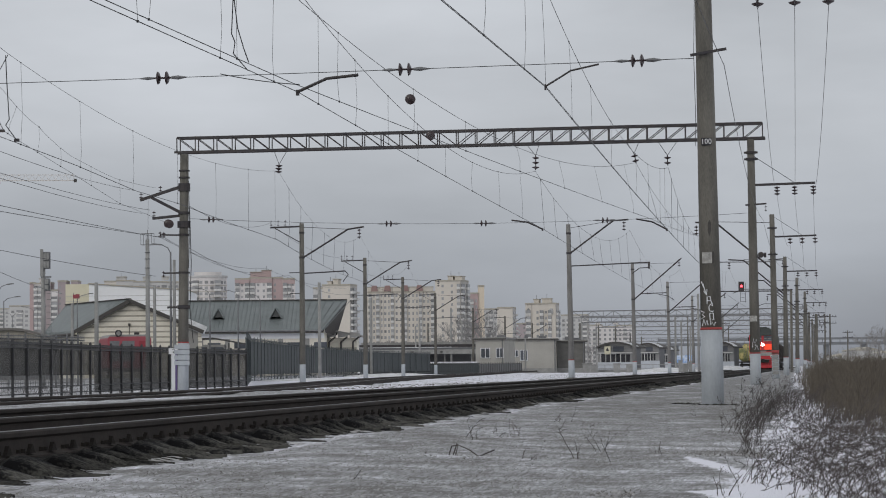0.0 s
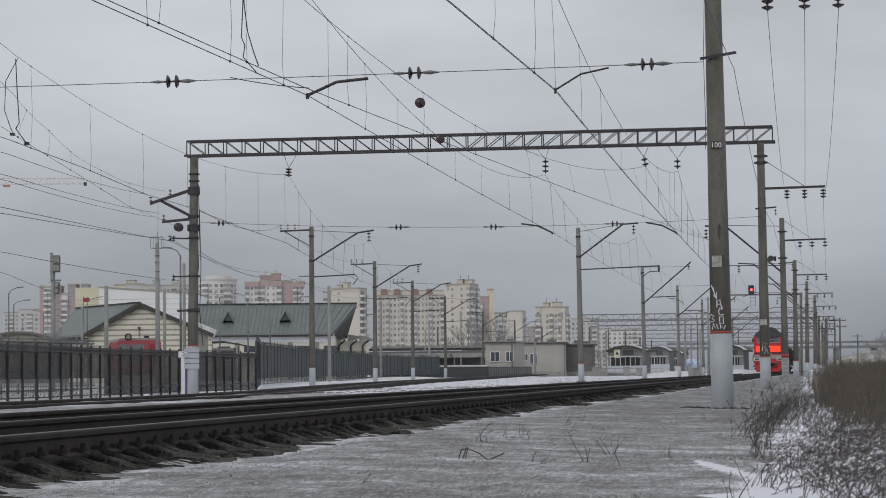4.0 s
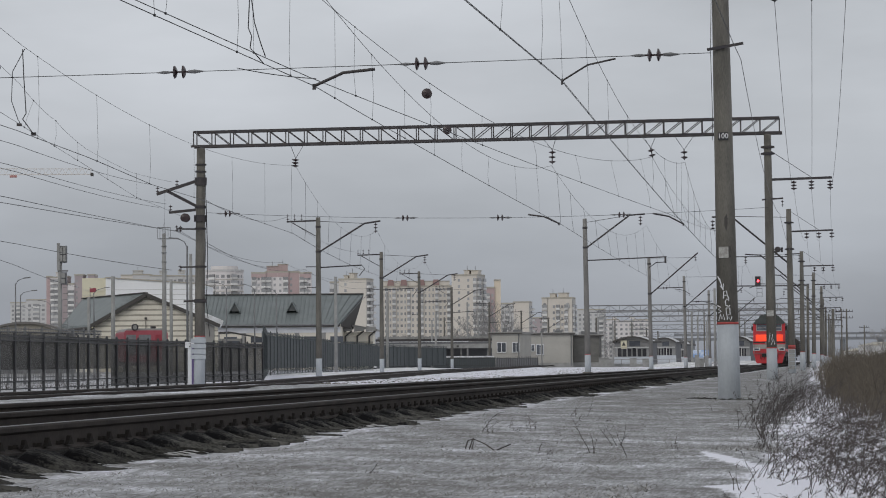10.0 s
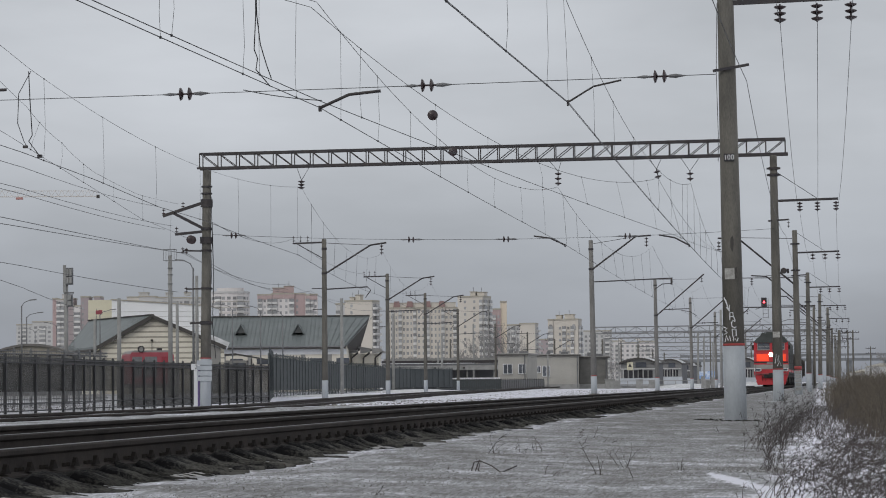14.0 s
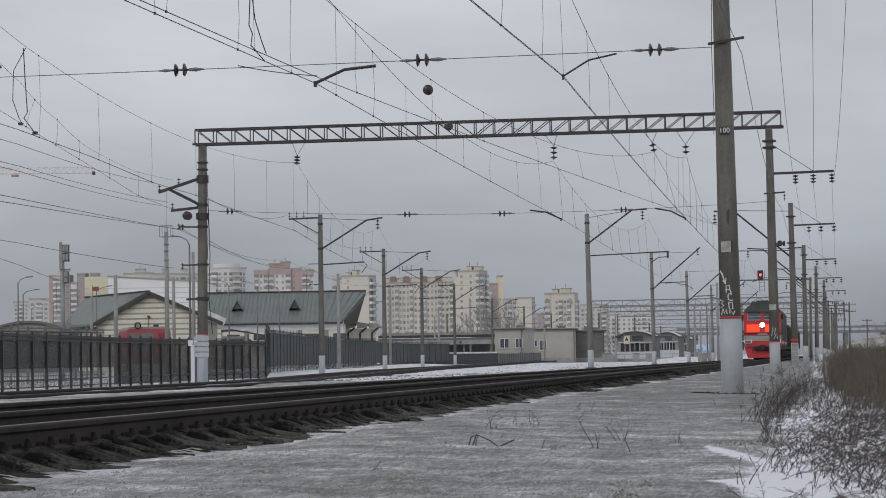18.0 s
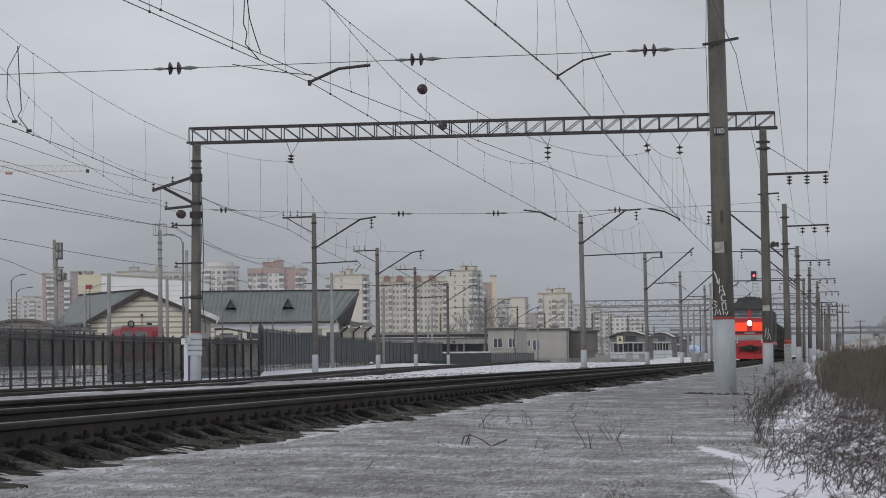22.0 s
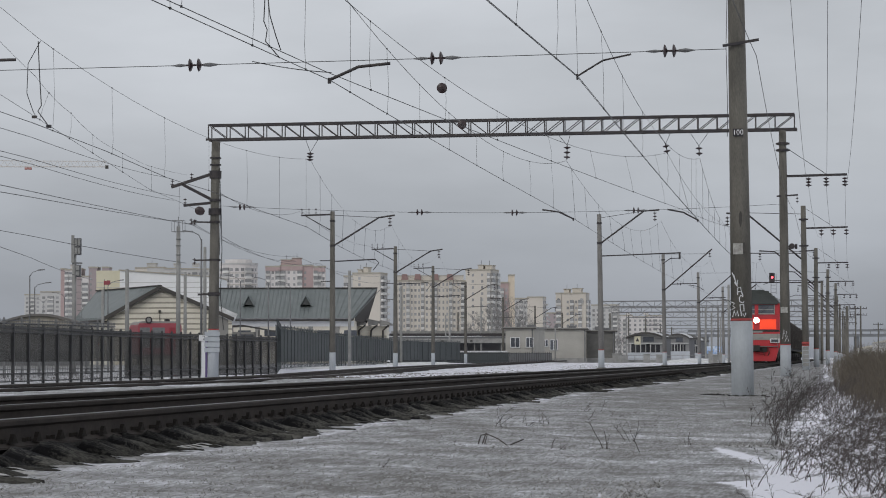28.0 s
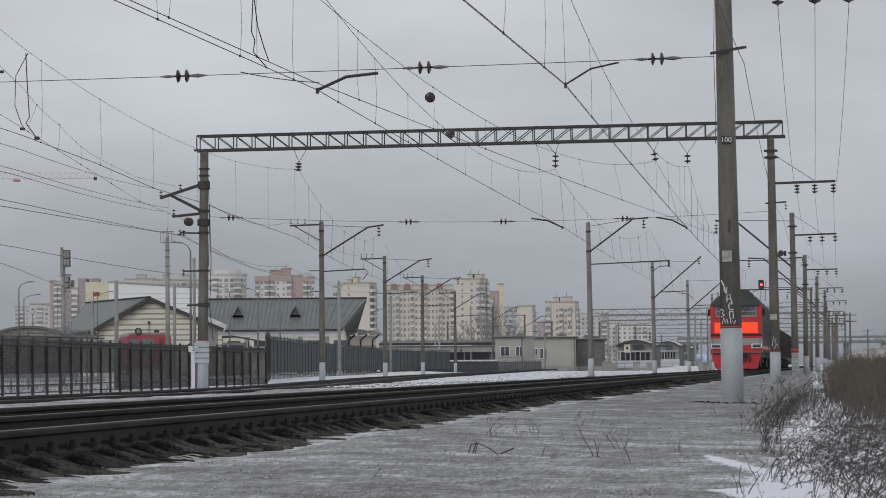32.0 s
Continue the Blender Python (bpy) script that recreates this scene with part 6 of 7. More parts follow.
# platform roof, low buildings, kiosks
canopy = thing("platform_canopy", "long grey platform canopy on pale columns", "platform canopy")
canopy.matrix_world = placed((-60.78, 436.19), -2)
w0, w1 = -9.15, 9.33
part("roof", Mesh().box(w0, w1, 0, 6, 4.15, 4.55), STEEL_DARK, canopy)
part("fascia", Mesh().box(w0, w1, -0.3, -0.05, 3.05, 3.75), CONCRETE_PALE, canopy, "pale grey fascia board")
part("fascia_shadow_board", Mesh().box(w0, w1, -0.25, -0.05, 3.752, 4.05), DARK_CLAD, canopy)
part("coping", Mesh().box(w0, w1 - 4, -0.4, -0.02, 4.06, 4.14), WHITE, canopy)
for k in range(5):
    part("column", Mesh().box(w0 + 0.6 + k * 4.2, w0 + 0.8 + k * 4.2, 0.4, 0.6, 0, 4.15), GREY_WALL, canopy)
part("back_wall", Mesh().box(w0, w1, 5.8, 6, 0, 4.1), DARK_CLAD, canopy)
part("roof_edge", Mesh().box(w0, w1, 5.0, 5.3, 4.552, 4.95), CONCRETE_PALE, canopy, "pale edge of the roof behind")
for x in (-6.5, -1.0, 3.5):
    part("fascia_lamp", Mesh().box(x, x + 0.35, -0.5, -0.302, 3.25, 3.5), DARK_TRIM, canopy)
low_fence = thing("low_fence", "dark low fence with a snowy top edge", "fence")
low_fence.matrix_world = placed((-50.77, 393.08), -2)
part("panel", Mesh().box(-4.1, 4.59, 0, 0.08, 0, 1.5), FENCE_GREEN, low_fence)
part("panel", Mesh().box(4.65, 10.6, 0, 0.08, 0, 1.35), DARK_CLAD, low_fence)
pk0, pk1 = -4.0, 10.5
for z in (0.35, 1.35):
    part("rail", Mesh().box(pk0, pk1, 0, 0.05, z, z + 0.07), FENCE_POST, low_fence)
for k in range(58):
    x = pk0 + (pk1 - pk0) * k / 57
    part("picket", Mesh().box(x - 0.03, x + 0.03, -0.03, -0.002, 0, 1.6), FENCE_POST, low_fence)
part("snow_cap", Mesh().box(-3.48, 4.36, 0.09, 0.6, 1.40, 1.72), SNOW_OLD, low_fence, "snow along the top edge")


def flat_block(label, xl, xr, D, top, depth, wall, windows, turn=0.0):
    b = thing("service_building", label, "low building")
    b.matrix_world = placed((xl[0], xl[1]), turn)
    w = xr
    part("wall", Mesh().box(0, w, 0, depth, -0.2, top), wall, b)
    part("parapet", Mesh().box(-0.3, w + 0.3, -0.3, depth + 0.3, top, top + 0.25), GREY_WALL, b)
    part("plinth", Mesh().box(-0.06, w + 0.06, -0.07, -0.002, -0.2, 0.7), CONCRETE_PALE, b)
    part("roof_edge", Mesh().box(-0.34, w + 0.34, -0.36, -0.302, top - 0.06, top + 0.12), DARK_TRIM, b)
    part("downpipe", Mesh().tube([(w - 0.25, -0.12, top), (w - 0.25, -0.12, 0.2)], 0.07, 8), GALVANISED, b)
    part("roof_vent", Mesh().box(w * 0.3, w * 0.3 + 0.5, 2, 2.5, top + 0.25, top + 0.8).box(w * 0.62, w * 0.62 + 1.1, 3, 4, top + 0.25, top + 0.6), GALVANISED, b)
    for x, z, ww, hh in windows:
        part("window_sill", Mesh().box(x - 0.15, x + ww + 0.15, -0.16, -0.002, z - 0.16, z - 0.082), CONCRETE_PALE, b)
        win = part("window", Mesh().box(x, x + ww, -0.03, 0.05, z, z + hh), GLASS, b)
        part("window_frame", Mesh().box(x - 0.08, x + ww + 0.08, -0.06, -0.032, z + hh, z + hh + 0.08).box(x - 0.08, x, -0.06, -0.032, z, z + hh).box(x + ww, x + ww + 0.08, -0.06, -0.032, z, z + hh).box(x + ww / 2 - 0.04, x + ww / 2 + 0.04, -0.06, -0.032, z, z + hh).box(x - 0.08, x + ww + 0.08, -0.06, -0.032, z - 0.08, z), WHITE, win)
    return b


BUFF = material("buff_plaster", (0.42, 0.405, 0.37), (0.34, 0.33, 0.30), 0.5, 6, rough=0.9)
SIDE_WALL = material("weathered_side_wall", (0.17, 0.165, 0.152), (0.11, 0.108, 0.10), 0.6, 7, rough=0.9, stretch=(1, 1, 2.5))
flat_block("small buff plastered service building with flat roof", (-47.16, 397.59), 4.1, 400, 4.86, 9, BUFF, [(0.8, 2.27, 1.2, 1.28), (3.0, 2.27, 0.95, 1.28)], -11)
flat_block("buff service building with narrow windows", (-44.71, 423.14), 6.72, 425, 4.98, 10, BUFF, [(0.2, 2.5, 0.7, 0.9), (1.3, 1.95, 1.0, 1.45)])
# side wall of the buff building, built as its own darker block
flat_block("dark side wall of the buff service building, built as a block", (-38.24, 427.01), 4.28, 428, 4.69, 8, SIDE_WALL, [])


KIOSK_WALL = material("kiosk_plaster", (0.27, 0.27, 0.268), (0.20, 0.20, 0.20), 0.8, 8, rough=0.9)
KIOSK_BASE = material("pale_blue_white_panel", (0.52, 0.55, 0.59), (0.40, 0.42, 0.45), 0.8, 9, rough=0.8)
KIOSK_GLASS = material("dark_kiosk_glass", (0.022, 0.022, 0.026), (0.05, 0.05, 0.055), 0.5, 4, rough=0.2, bump=0, spread=0.4)


def kiosk(label, x, D, w, h, sign):
    k = thing("platform_kiosk", label, "kiosk", group="arched roof kiosks")
    k.matrix_world = placed(x, -15)
    part("wall", Mesh().box(-w / 2 + 0.2, w / 2 - 0.2, 0, 5, -0.2, h - 0.9), KIOSK_WALL, k)
    top = [(-w / 2 + w * i / 10, h - 0.8 + 0.8 * (1 - (i / 5 - 1) ** 2)) for i in range(11)]
    part("arched_roof", Mesh().prism(top + [(a, b - 0.28) for a, b in reversed(top)], -0.8, 9), DARK_TRIM, k)
    part("roof_snow", Mesh().prism([(a, b + 0.05) for a, b in top[6:]] + [(a, b + 0.004) for a, b in reversed(top[6:])], -0.6, 3.0), SNOW_OLD, k, "dusting of snow on the roof")
    part("side_wall", Mesh().box(w / 2 - 0.198, w / 2 - 0.12, 0.05, 5, -0.2, h - 1.0), DARK_CLAD, k)
    part("gable", Mesh().prism([(a * 0.93, b - 0.24) for a, b in top] + [(w / 2 - 0.3, h - 0.95), (-w / 2 + 0.3, h - 0.95)], -0.1, 0.3), GREY_WALL, k)
    n = 6
    for i in range(n):
        a = -w / 2 + 0.7 + i * (w - 1.4) / n
        part("window", Mesh().box(a, a + (w - 1.4) / n - 0.2, -0.05, 0.05, h - 3.25, h - 2.05 if i % 3 else h - 1.75), KIOSK_GLASS, k)
        part("mullion", Mesh().box(a - 0.16, a - 0.04, -0.12, -0.002, h - 3.3, h - 1.9), CONCRETE_PALE if i % 2 else GREY_PANEL, k)
    part("upper_window", Mesh().box(-w * 0.08, w * 0.2, -0.16, -0.102, h - 1.55, h - 0.75), GLASS, k)
    part("lintel", Mesh().box(-w / 2 + 0.3, w / 2 - 0.3, -0.3, -0.13, h - 1.9, h - 1.72), GREY_PANEL, k)
    part("base", Mesh().box(-w / 2 + 0.1, w / 2 - 0.1, -0.10, -0.002, -0.2, h - 3.3), KIOSK_BASE, k, "pale lower wall")
    if sign:
        part("sign", Mesh().box(-w * 0.3, -w * 0.3 + 1.0, -0.3, -0.22, h - 2.0, h - 0.65), YELLOWISH, k, "pale yellow warning sign")
        part("sign_mark", Mesh().prism([(-w * 0.3 + 0.2, h - 1.5), (-w * 0.3 + 0.8, h - 1.5), (-w * 0.3 + 0.5, h - 0.9)], -0.33, -0.302), STEEL_DARK, k)
    return k


kiosk("platform pavilion with arched dark roof and yellow sign", (-31.18, 455.19), 455, 6.28, 4.85, True)
kiosk("platform pavilion with arched dark roof", (-29.85, 520.97), 520, 4.58, 5.18, False)
kiosk("platform pavilion with arched dark roof", (-29.37, 561.40), 560, 3.70, 4.94, False)
kiosk("platform pavilion beside the departing wagons", (-14.59, 472.49), 470, 3.95, 4.83, False)
for px, D, w, h in (((-32.24, 409.63), 410, 1.4, 1.3), ((-31.11, 407.76), 408, 1.0, 0.9), ((-27.33, 400.17), 400, 0.9, 1.2), ((-25.58, 405.45), 405, 1.5, 1.1), ((-17.45, 381.28), 380, 0.5, 1.5), ((-17.02, 385.37), 384, 0.7, 1.0), ((-16.25, 383.45), 382, 0.45, 1.35)):
    c = part("concrete_block", Mesh().box(-w / 2, w / 2, 0, 0.8, -0.2, h, placed(px)).box(-w / 2 - 0.06, w / 2 + 0.06, -0.06, 0.86, h, h + 0.1, placed(px)), CONCRETE_PALE)
    tagged(c, "pale concrete block standing in the snow", "concrete block", "concrete blocks")
poster = part("blue_hoarding", Mesh().box(-2.6, 2.6, 0, 0.15, 1.6, 3.2, placed((-28.22, 622.11))).box(-2.3, -2.15, 0.02, 0.13, -0.3, 1.6, placed((-28.22, 622.11))).box(2.15, 2.3, 0.02, 0.13, -0.3, 1.6, placed((-28.22, 622.11))), material("blue_white_hoarding", (0.22, 0.36, 0.62), (0.6, 0.66, 0.75), 0.7, 3, rough=0.6, contrast=0.12))
tagged(poster, "blue and white hoarding panel far behind", "hoarding")

# snow heaps between the tracks and the platforms
for px, D, w, h in (((-35.63, 202.27), 205, 4.0, 0.15), ((-43.82, 297.09), 300, 6.0, 0.3), ((-21.36, 421.14), 420, 6.0, 0.6), ((-11.62, 402.22), 400, 3.5, 0.75)):
    mesh = Mesh()
    nseg, nr = 22, 6
    v = [(px[0], px[1], h)]
    for j in range(1, nr + 1):
        for i in range(nseg):
            a = 6.283 * i / nseg
            q = j / nr * (1 + 0.25 * noise.noise((math.cos(a) * 2 + px[0], math.sin(a) * 2, w)))
            v.append((px[0] + w * q * math.cos(a), px[1] + w * 1.6 * q * math.sin(a), h * (1 - (j / nr) ** 2) * (1 + 0.3 * noise.noise((i * 0.7, j * 0.9, px[0]))) - (0.12 if j == nr else 0)))
    f = [(0, 1 + i, 1 + (i + 1) % nseg) for i in range(nseg)]
    f += [(1 + (j - 1) * nseg + i, 1 + j * nseg + i, 1 + j * nseg + (i + 1) % nseg, 1 + (j - 1) * nseg + (i + 1) % nseg) for j in range(1, nr) for i in range(nseg)]
    mesh.add(v, f)
    tagged(part("snow_mound", mesh, SNOW_OLD, None, "", True), "low heap of old snow by the tracks", "snow mound", "snow mounds")

# far gantries over the station throat
for i, (px0, px1, D) in enumerate((((-36.03, 429.32), (-1.04, 423.79), 430), ((-37.73, 467.45), (-0.86, 462.17), 468), ((-39.24, 519.74), (-0.66, 514.68), 520), ((-43.98, 640.25), (-0.56, 635.81), 640), ((-51.80, 800.72), (-0.55, 797.31), 800))):
    g = thing("signal_gantry", "distant steel lattice gantry over the station tracks", "lattice gantry", group="far gantries")
    a, b = Vector((*px0, 0)), Vector((*px1, 0))
    n = 22
    zt = 9.3 - 0.1 * i
    for z in (zt - 1.0, zt):
        part("chord", Mesh().bar(a + Vector((0, 0, z)), b + Vector((0, 0, z)), 0.16), GALVANISED, g)
    for k in range(n + 1):
        p, q = a.lerp(b, k / n), a.lerp(b, min(1, (k + 1) / n))
        part("upright", Mesh().bar(p + Vector((0, 0, zt - 1)), p + Vector((0, 0, zt)), 0.08), GALVANISED, g)
        if k < n:
            part("diagonal", Mesh().bar(p + Vector((0, 0, zt - 1 if k % 2 else zt)), q + Vector((0, 0, zt if k % 2 else zt - 1)), 0.08), GALVANISED, g)
    for p in (a, a.lerp(b, 0.45), b):
        part("leg", Mesh().tube([p + Vector((0, 0, -0.2)), p + Vector((0, 0, zt - 1))], 0.15, 10), CONCRETE_PALE, g)

# red signal on its bracket
RED_LIGHT = material("red_signal_light", (0.9, 0.05, 0.06), glow=5.0, glow_colour=(1.0, 0.06, 0.08), bump=0)
rs = thing("railway_signal", "railway signal showing red on a steel bracket", "railway signal")
rs.matrix_world = Matrix.Translation((-7.28, 301.49, 9.21)) @ pose(0, 0, 0, 0, 0, AXIS)
part("head", Mesh().box(-0.28, 0.28, 0, 0.35, -0.5, 0.5), STEEL_DARK, rs)
part("lens", Mesh().tube([(0, -0.06, 0.02), (0, 0.02, 0.02)], 0.125, 14), RED_LIGHT, rs, "lit red lens")
part("visor", Mesh().box(-0.24, 0.24, -0.3, 0, 0.22, 0.26), STEEL_DARK, rs)
part("bracket", Mesh().bar((-2.4, 0.2, -0.52), (5.4, 0.2, -0.52), 0.09, 0.12), STEEL_DARK, rs)
for x in (0.0, 0.55):
    part("cage_bar", Mesh().bar((x - 0.1, 0.2, -1.7), (x - 0.1, 0.2, 0.4), 0.05, 0.05, (0, 1, 0)), GALVANISED, rs)
for z in (-1.6, -1.2, -0.8):
    part("rung", Mesh().bar((-0.1, 0.2, z), (0.45, 0.2, z), 0.04), GALVANISED, rs)
part("post", Mesh().tube([(5.3, 0.2, -8.9), (5.3, 0.2, -0.4)], 0.12, 10), CONCRETE, rs)

# overbridge, low sheds and poles far to the side
bridge = thing("overbridge", "long concrete road overbridge far beyond the bank", "bridge")
bridge.matrix_world = placed((0.62, 908.49), -4)
b0, b1 = -49.50, 57.60
DECK = material("bridge_concrete", (0.23, 0.24, 0.255), (0.18, 0.19, 0.20), 0.1, 2, rough=0.9, bump=0)
part("deck", Mesh().box(b0, b1, -4, 4, 7.3, 8.15), DECK, bridge)
part("parapet", Mesh().box(b0, b1, -4.3, -4.05, 8.9, 9.6), DECK, bridge, "pale bridge parapet")
for k in range(40):
    part("railing_post", Mesh().box(-0.1, 0.1, -4.25, -4.05, 8.0, 8.9, pose(b0 + (b1 - b0) * k / 39, 0, 0)), GALVANISED, bridge)
for k in range(9):
    part("pier", Mesh().box(-0.7, 0.7, -3, 3, -0.5, 7.3, pose(b0 + (b1 - b0) * (k + 0.5) / 9, 0, 0)), DECK, bridge)
for label, px, w, h, mat in (("low white industrial shed far off", (14.84, 769.04), 9, 4.6, GREY_PANEL), ("low pale shed far off behind brush", (10.33, 829.01), 8, 3.2, GREY_PANEL), ("low pale shed far off behind brush", (22.70, 709.50), 14, 3.6, GREY_PANEL)):
    s = thing("shed", label, "shed")
    s.matrix_world = placed(px, 10)
    part("wall", Mesh().box(-w / 2, w / 2, 0, 8, -0.3, h), mat, s)
    part("roof", Mesh().prism([(-w / 2 - 0.3, h), (w / 2 + 0.3, h), (0, h + 1.0)], -0.3, 8.3), BAND, s)
    part("door", Mesh().box(-1.4, 1.4, -0.06, 0, 0, 2.6), GREY_WALL, s)


def power_pole(xy, h, r=0.13):
    p = thing("power_pole", "wooden power pole with crossarms and insulators", "power pole", group="power poles")
    p.matrix_world = pose(xy[0], xy[1], 0, 0, 0, AXIS)
    part("shaft", Mesh().tube([(0, 0, -0.3), (0, 0, h)], [r * 1.2, r], 10), CONCRETE, p)
    for z in (h - 0.5, h - 1.6):
        part("crossarm", Mesh().box(-1.1, 1.1, -0.05, 0.05, z, z + 0.1), STEEL_DARK, p)
        for x in (-1.0, -0.5, 0.5, 1.0):
            part("insulator", disc_string(Mesh(), (x, 0, z + 0.1), (x, 0, z + 0.4), 1, 0.11), GLAZE, p)
    return p


power_pole((3.19, 484.90), 9.45)
power_pole((2.53, 525.19), 10.19)
power_pole((0.75, 403.84), 8.02, 0.2)
power_pole((7.93, 626.83), 8.36)

# construction crane on the skyline
crane = thing("tower_crane_jib", "pale lattice jib of a distant tower crane", "tower crane")
crane.matrix_world = placed((-218.38, 779.00), 3)
CRANE = material("pale_crane_steel", (0.70, 0.68, 0.66), (0.58, 0.55, 0.52), 0.3, 3, rough=0.7, bump=0)
CRANE_RED = material("faded_red_crane_paint", (0.50, 0.24, 0.22), (0.42, 0.22, 0.20), 0.5, 4, rough=0.7, bump=0)
j0, j1, jz = -48.00, 11.84, 55.17
for z, y in ((0, -0.8), (0, 0.8), (1.9, 0)):
    part("chord", Mesh().bar((j0, y, jz + z), (j1, y, jz + z * 0.8), 0.18), CRANE, crane)
for k in range(32):
    xa, xb = j0 + (j1 - j0) * k / 32, j0 + (j1 - j0) * (k + 0.5) / 32
    part("lacing", Mesh().bar((xa, -0.8, jz), (xb, 0, jz + 1.8), 0.1).bar((xb, 0, jz + 1.8), (xa + (j1 - j0) / 32, -0.8, jz), 0.1), CRANE, crane)
part("tower", Mesh().box(-1, 1, -1, 1, 0, jz, pose(j0 + 3, 0, 0)), CRANE, crane)
part("trolley", Mesh().box(-11.36, -9.44, -0.9, 0.9, jz - 0.8, jz - 0.25), CRANE_RED, crane, "red trolley")
part("jib_tip", Mesh().box(j1 - 0.4, j1 + 0.4, -0.9, 0.9, jz - 0.5, jz + 0.4), DARK_TRIM, crane)
flag = thing("flag", "small red flag on a pole above the depot", "flag")
flag.matrix_world = Matrix.Translation((-86.68, 326.47, 9.71)) @ pose(0, 0, 0, 0, 0, AXIS)
part("cloth", Mesh().box(-0.05, 0.72, -0.02, 0.02, -0.25, 0.22).box(0.3, 0.72, -0.05, -0.021, -0.2, 0.27), RED_OLD, flag)
part("staff", Mesh().tube([(0, 0.05, -8), (0, 0.05, 0.4)], 0.04, 6), GALVANISED, flag)

# clutter of the platform side: railing, dark posts
railing = thing("platform_railing", "pale tubular railing along the platform edge", "railing")
railing.matrix_world = placed((-25.40, 432.72), 0)
r0, r1 = -9.68, 10.54
for z in (0.55, 1.1):
    part("rail", Mesh().tube([(r0, 0, z), (r1, 0, z)], 0.05, 6), CONCRETE_PALE, railing)
for k in range(12):
    x = r0 + (r1 - r0) * k / 11
    part("post", Mesh().tube([(x, 0, -0.2), (x, 0, 1.15)], 0.05, 6), CONCRETE_PALE, railing)
platform = thing("platform_edge", "low snowy concrete platform edge", "platform")
platform.matrix_world = placed((-25.64, 436.73), 0)
part("kerb", Mesh().box(r0 - 2, r1 + 2, 0, 0.4, -0.3, 0.42), CONCRETE_PALE, platform)
part("deck", Mesh().box(r0 - 2, r1 + 2, 0.402, 14, -0.3, 0.40), SNOW_OLD, platform, "snow-covered deck")
for xy, h in (((-44.80, 599.77), 9.79), ((-42.60, 620.24), 9.81), ((-40.68, 640.68), 8.41), ((-38.14, 641.01), 7.62), ((-26.00, 602.22), 11.42), ((-18.59, 643.56), 10.13), ((-40.61, 499.38), 8.61), ((-67.28, 495.90), 8.86)):
    pole(xy, h, 0.17, CONCRETE, "dark slim pole in the station throat")

# ---- weeds, brush, trees ----
STALK = material("dry_weed_stalk", (0.056, 0.049, 0.047), (0.102, 0.089, 0.083), 3, 40, rough=0.9, bump=0, spread=0.45)
BRUSH = material("reddish_brown_brush", (0.083, 0.071, 0.056), (0.128, 0.109, 0.085), 1.5, 30, rough=0.95, bump=0, spread=0.5)
# bark tone raised to include the haze in front of the distant trees
BARK = material("bare_bark", (0.21, 0.203, 0.196), (0.28, 0.27, 0.262), 1.5, 20, rough=0.95, bump=0.2)


def ground_z(x, y):
    return lift(x, y) + 0.035 * noise.noise((x * 0.5, y * 0.25, 0.0))


def stem(mesh, r, base, height, lean, thick, twigs, heads):
    """One dry stalk that bends over, with side twigs and seed heads."""
    p, pts, rad = Vector(base), [], []
    n = 4
    d = Vector((lean[0] * 0.5, lean[1], 1)).normalized()
    for i in range(n + 1):
        pts.append(p.copy())
        rad.append(thick * (1 - 0.75 * i / n))
        d = (d + Vector((lean[0] * 0.25 + r.uniform(-0.3, 0.3), r.uniform(-0.25, 0.25), r.uniform(-0.1, 0.1)))).normalized()
        p = p + d * height / n
    mesh.tube(pts, rad, 3)
    for _ in range(twigs):
        k = r.uniform(0.3, 0.95) * n
        i = min(n - 1, int(k))
        a = pts[i].lerp(pts[i + 1], k - i)
        e = a + Vector((r.uniform(-0.5, 0.7) + lean[0] * 0.5, r.uniform(-0.4, 0.4), r.uniform(0.15, 0.7))) * height * r.uniform(0.15, 0.45)
        mesh.tube([a, a.lerp(e, 0.5) + Vector((0, 0, 0.01)), e], [thick * 0.55, thick * 0.45, thick * 0.25], 3)
        if heads and r.random() < 0.12:
            mesh.ball(e, r.uniform(0.002, 0.004), 4, 3, (1, 1, 1.8))
    if heads:
        for i in range(3):
            q = pts[-1].lerp(pts[-2], i * 0.16)
            mesh.ball(q + Vector((r.uniform(-0.02, 0.02), 0, 0)), r.uniform(0.002, 0.005), 4, 3, (1, 1, 2.2))


def weed_clump(xy, count, height, lean, spread, thick=0.0045, twigs=5, heads=True, seed=1, label="clump of dark dry weeds standing in the snow"):
    r = random.Random(seed)
    mesh = Mesh()
    for _ in range(count):
        x, y = xy[0] + r.gauss(0, spread), xy[1] + r.gauss(0, spread * 1.5)
        h = height * r.uniform(0.45, 1.1)
        stem(mesh, r, (x, y, ground_z(x, y) - 0.03), h, (lean + r.uniform(-0.6, 0.55), r.uniform(-0.3, 0.3)), thick * r.uniform(0.7, 1.3), r.randint(twigs // 2, twigs), heads)
    return tagged(part("dry_weeds", mesh, STALK), label, "weeds", "dry weeds")


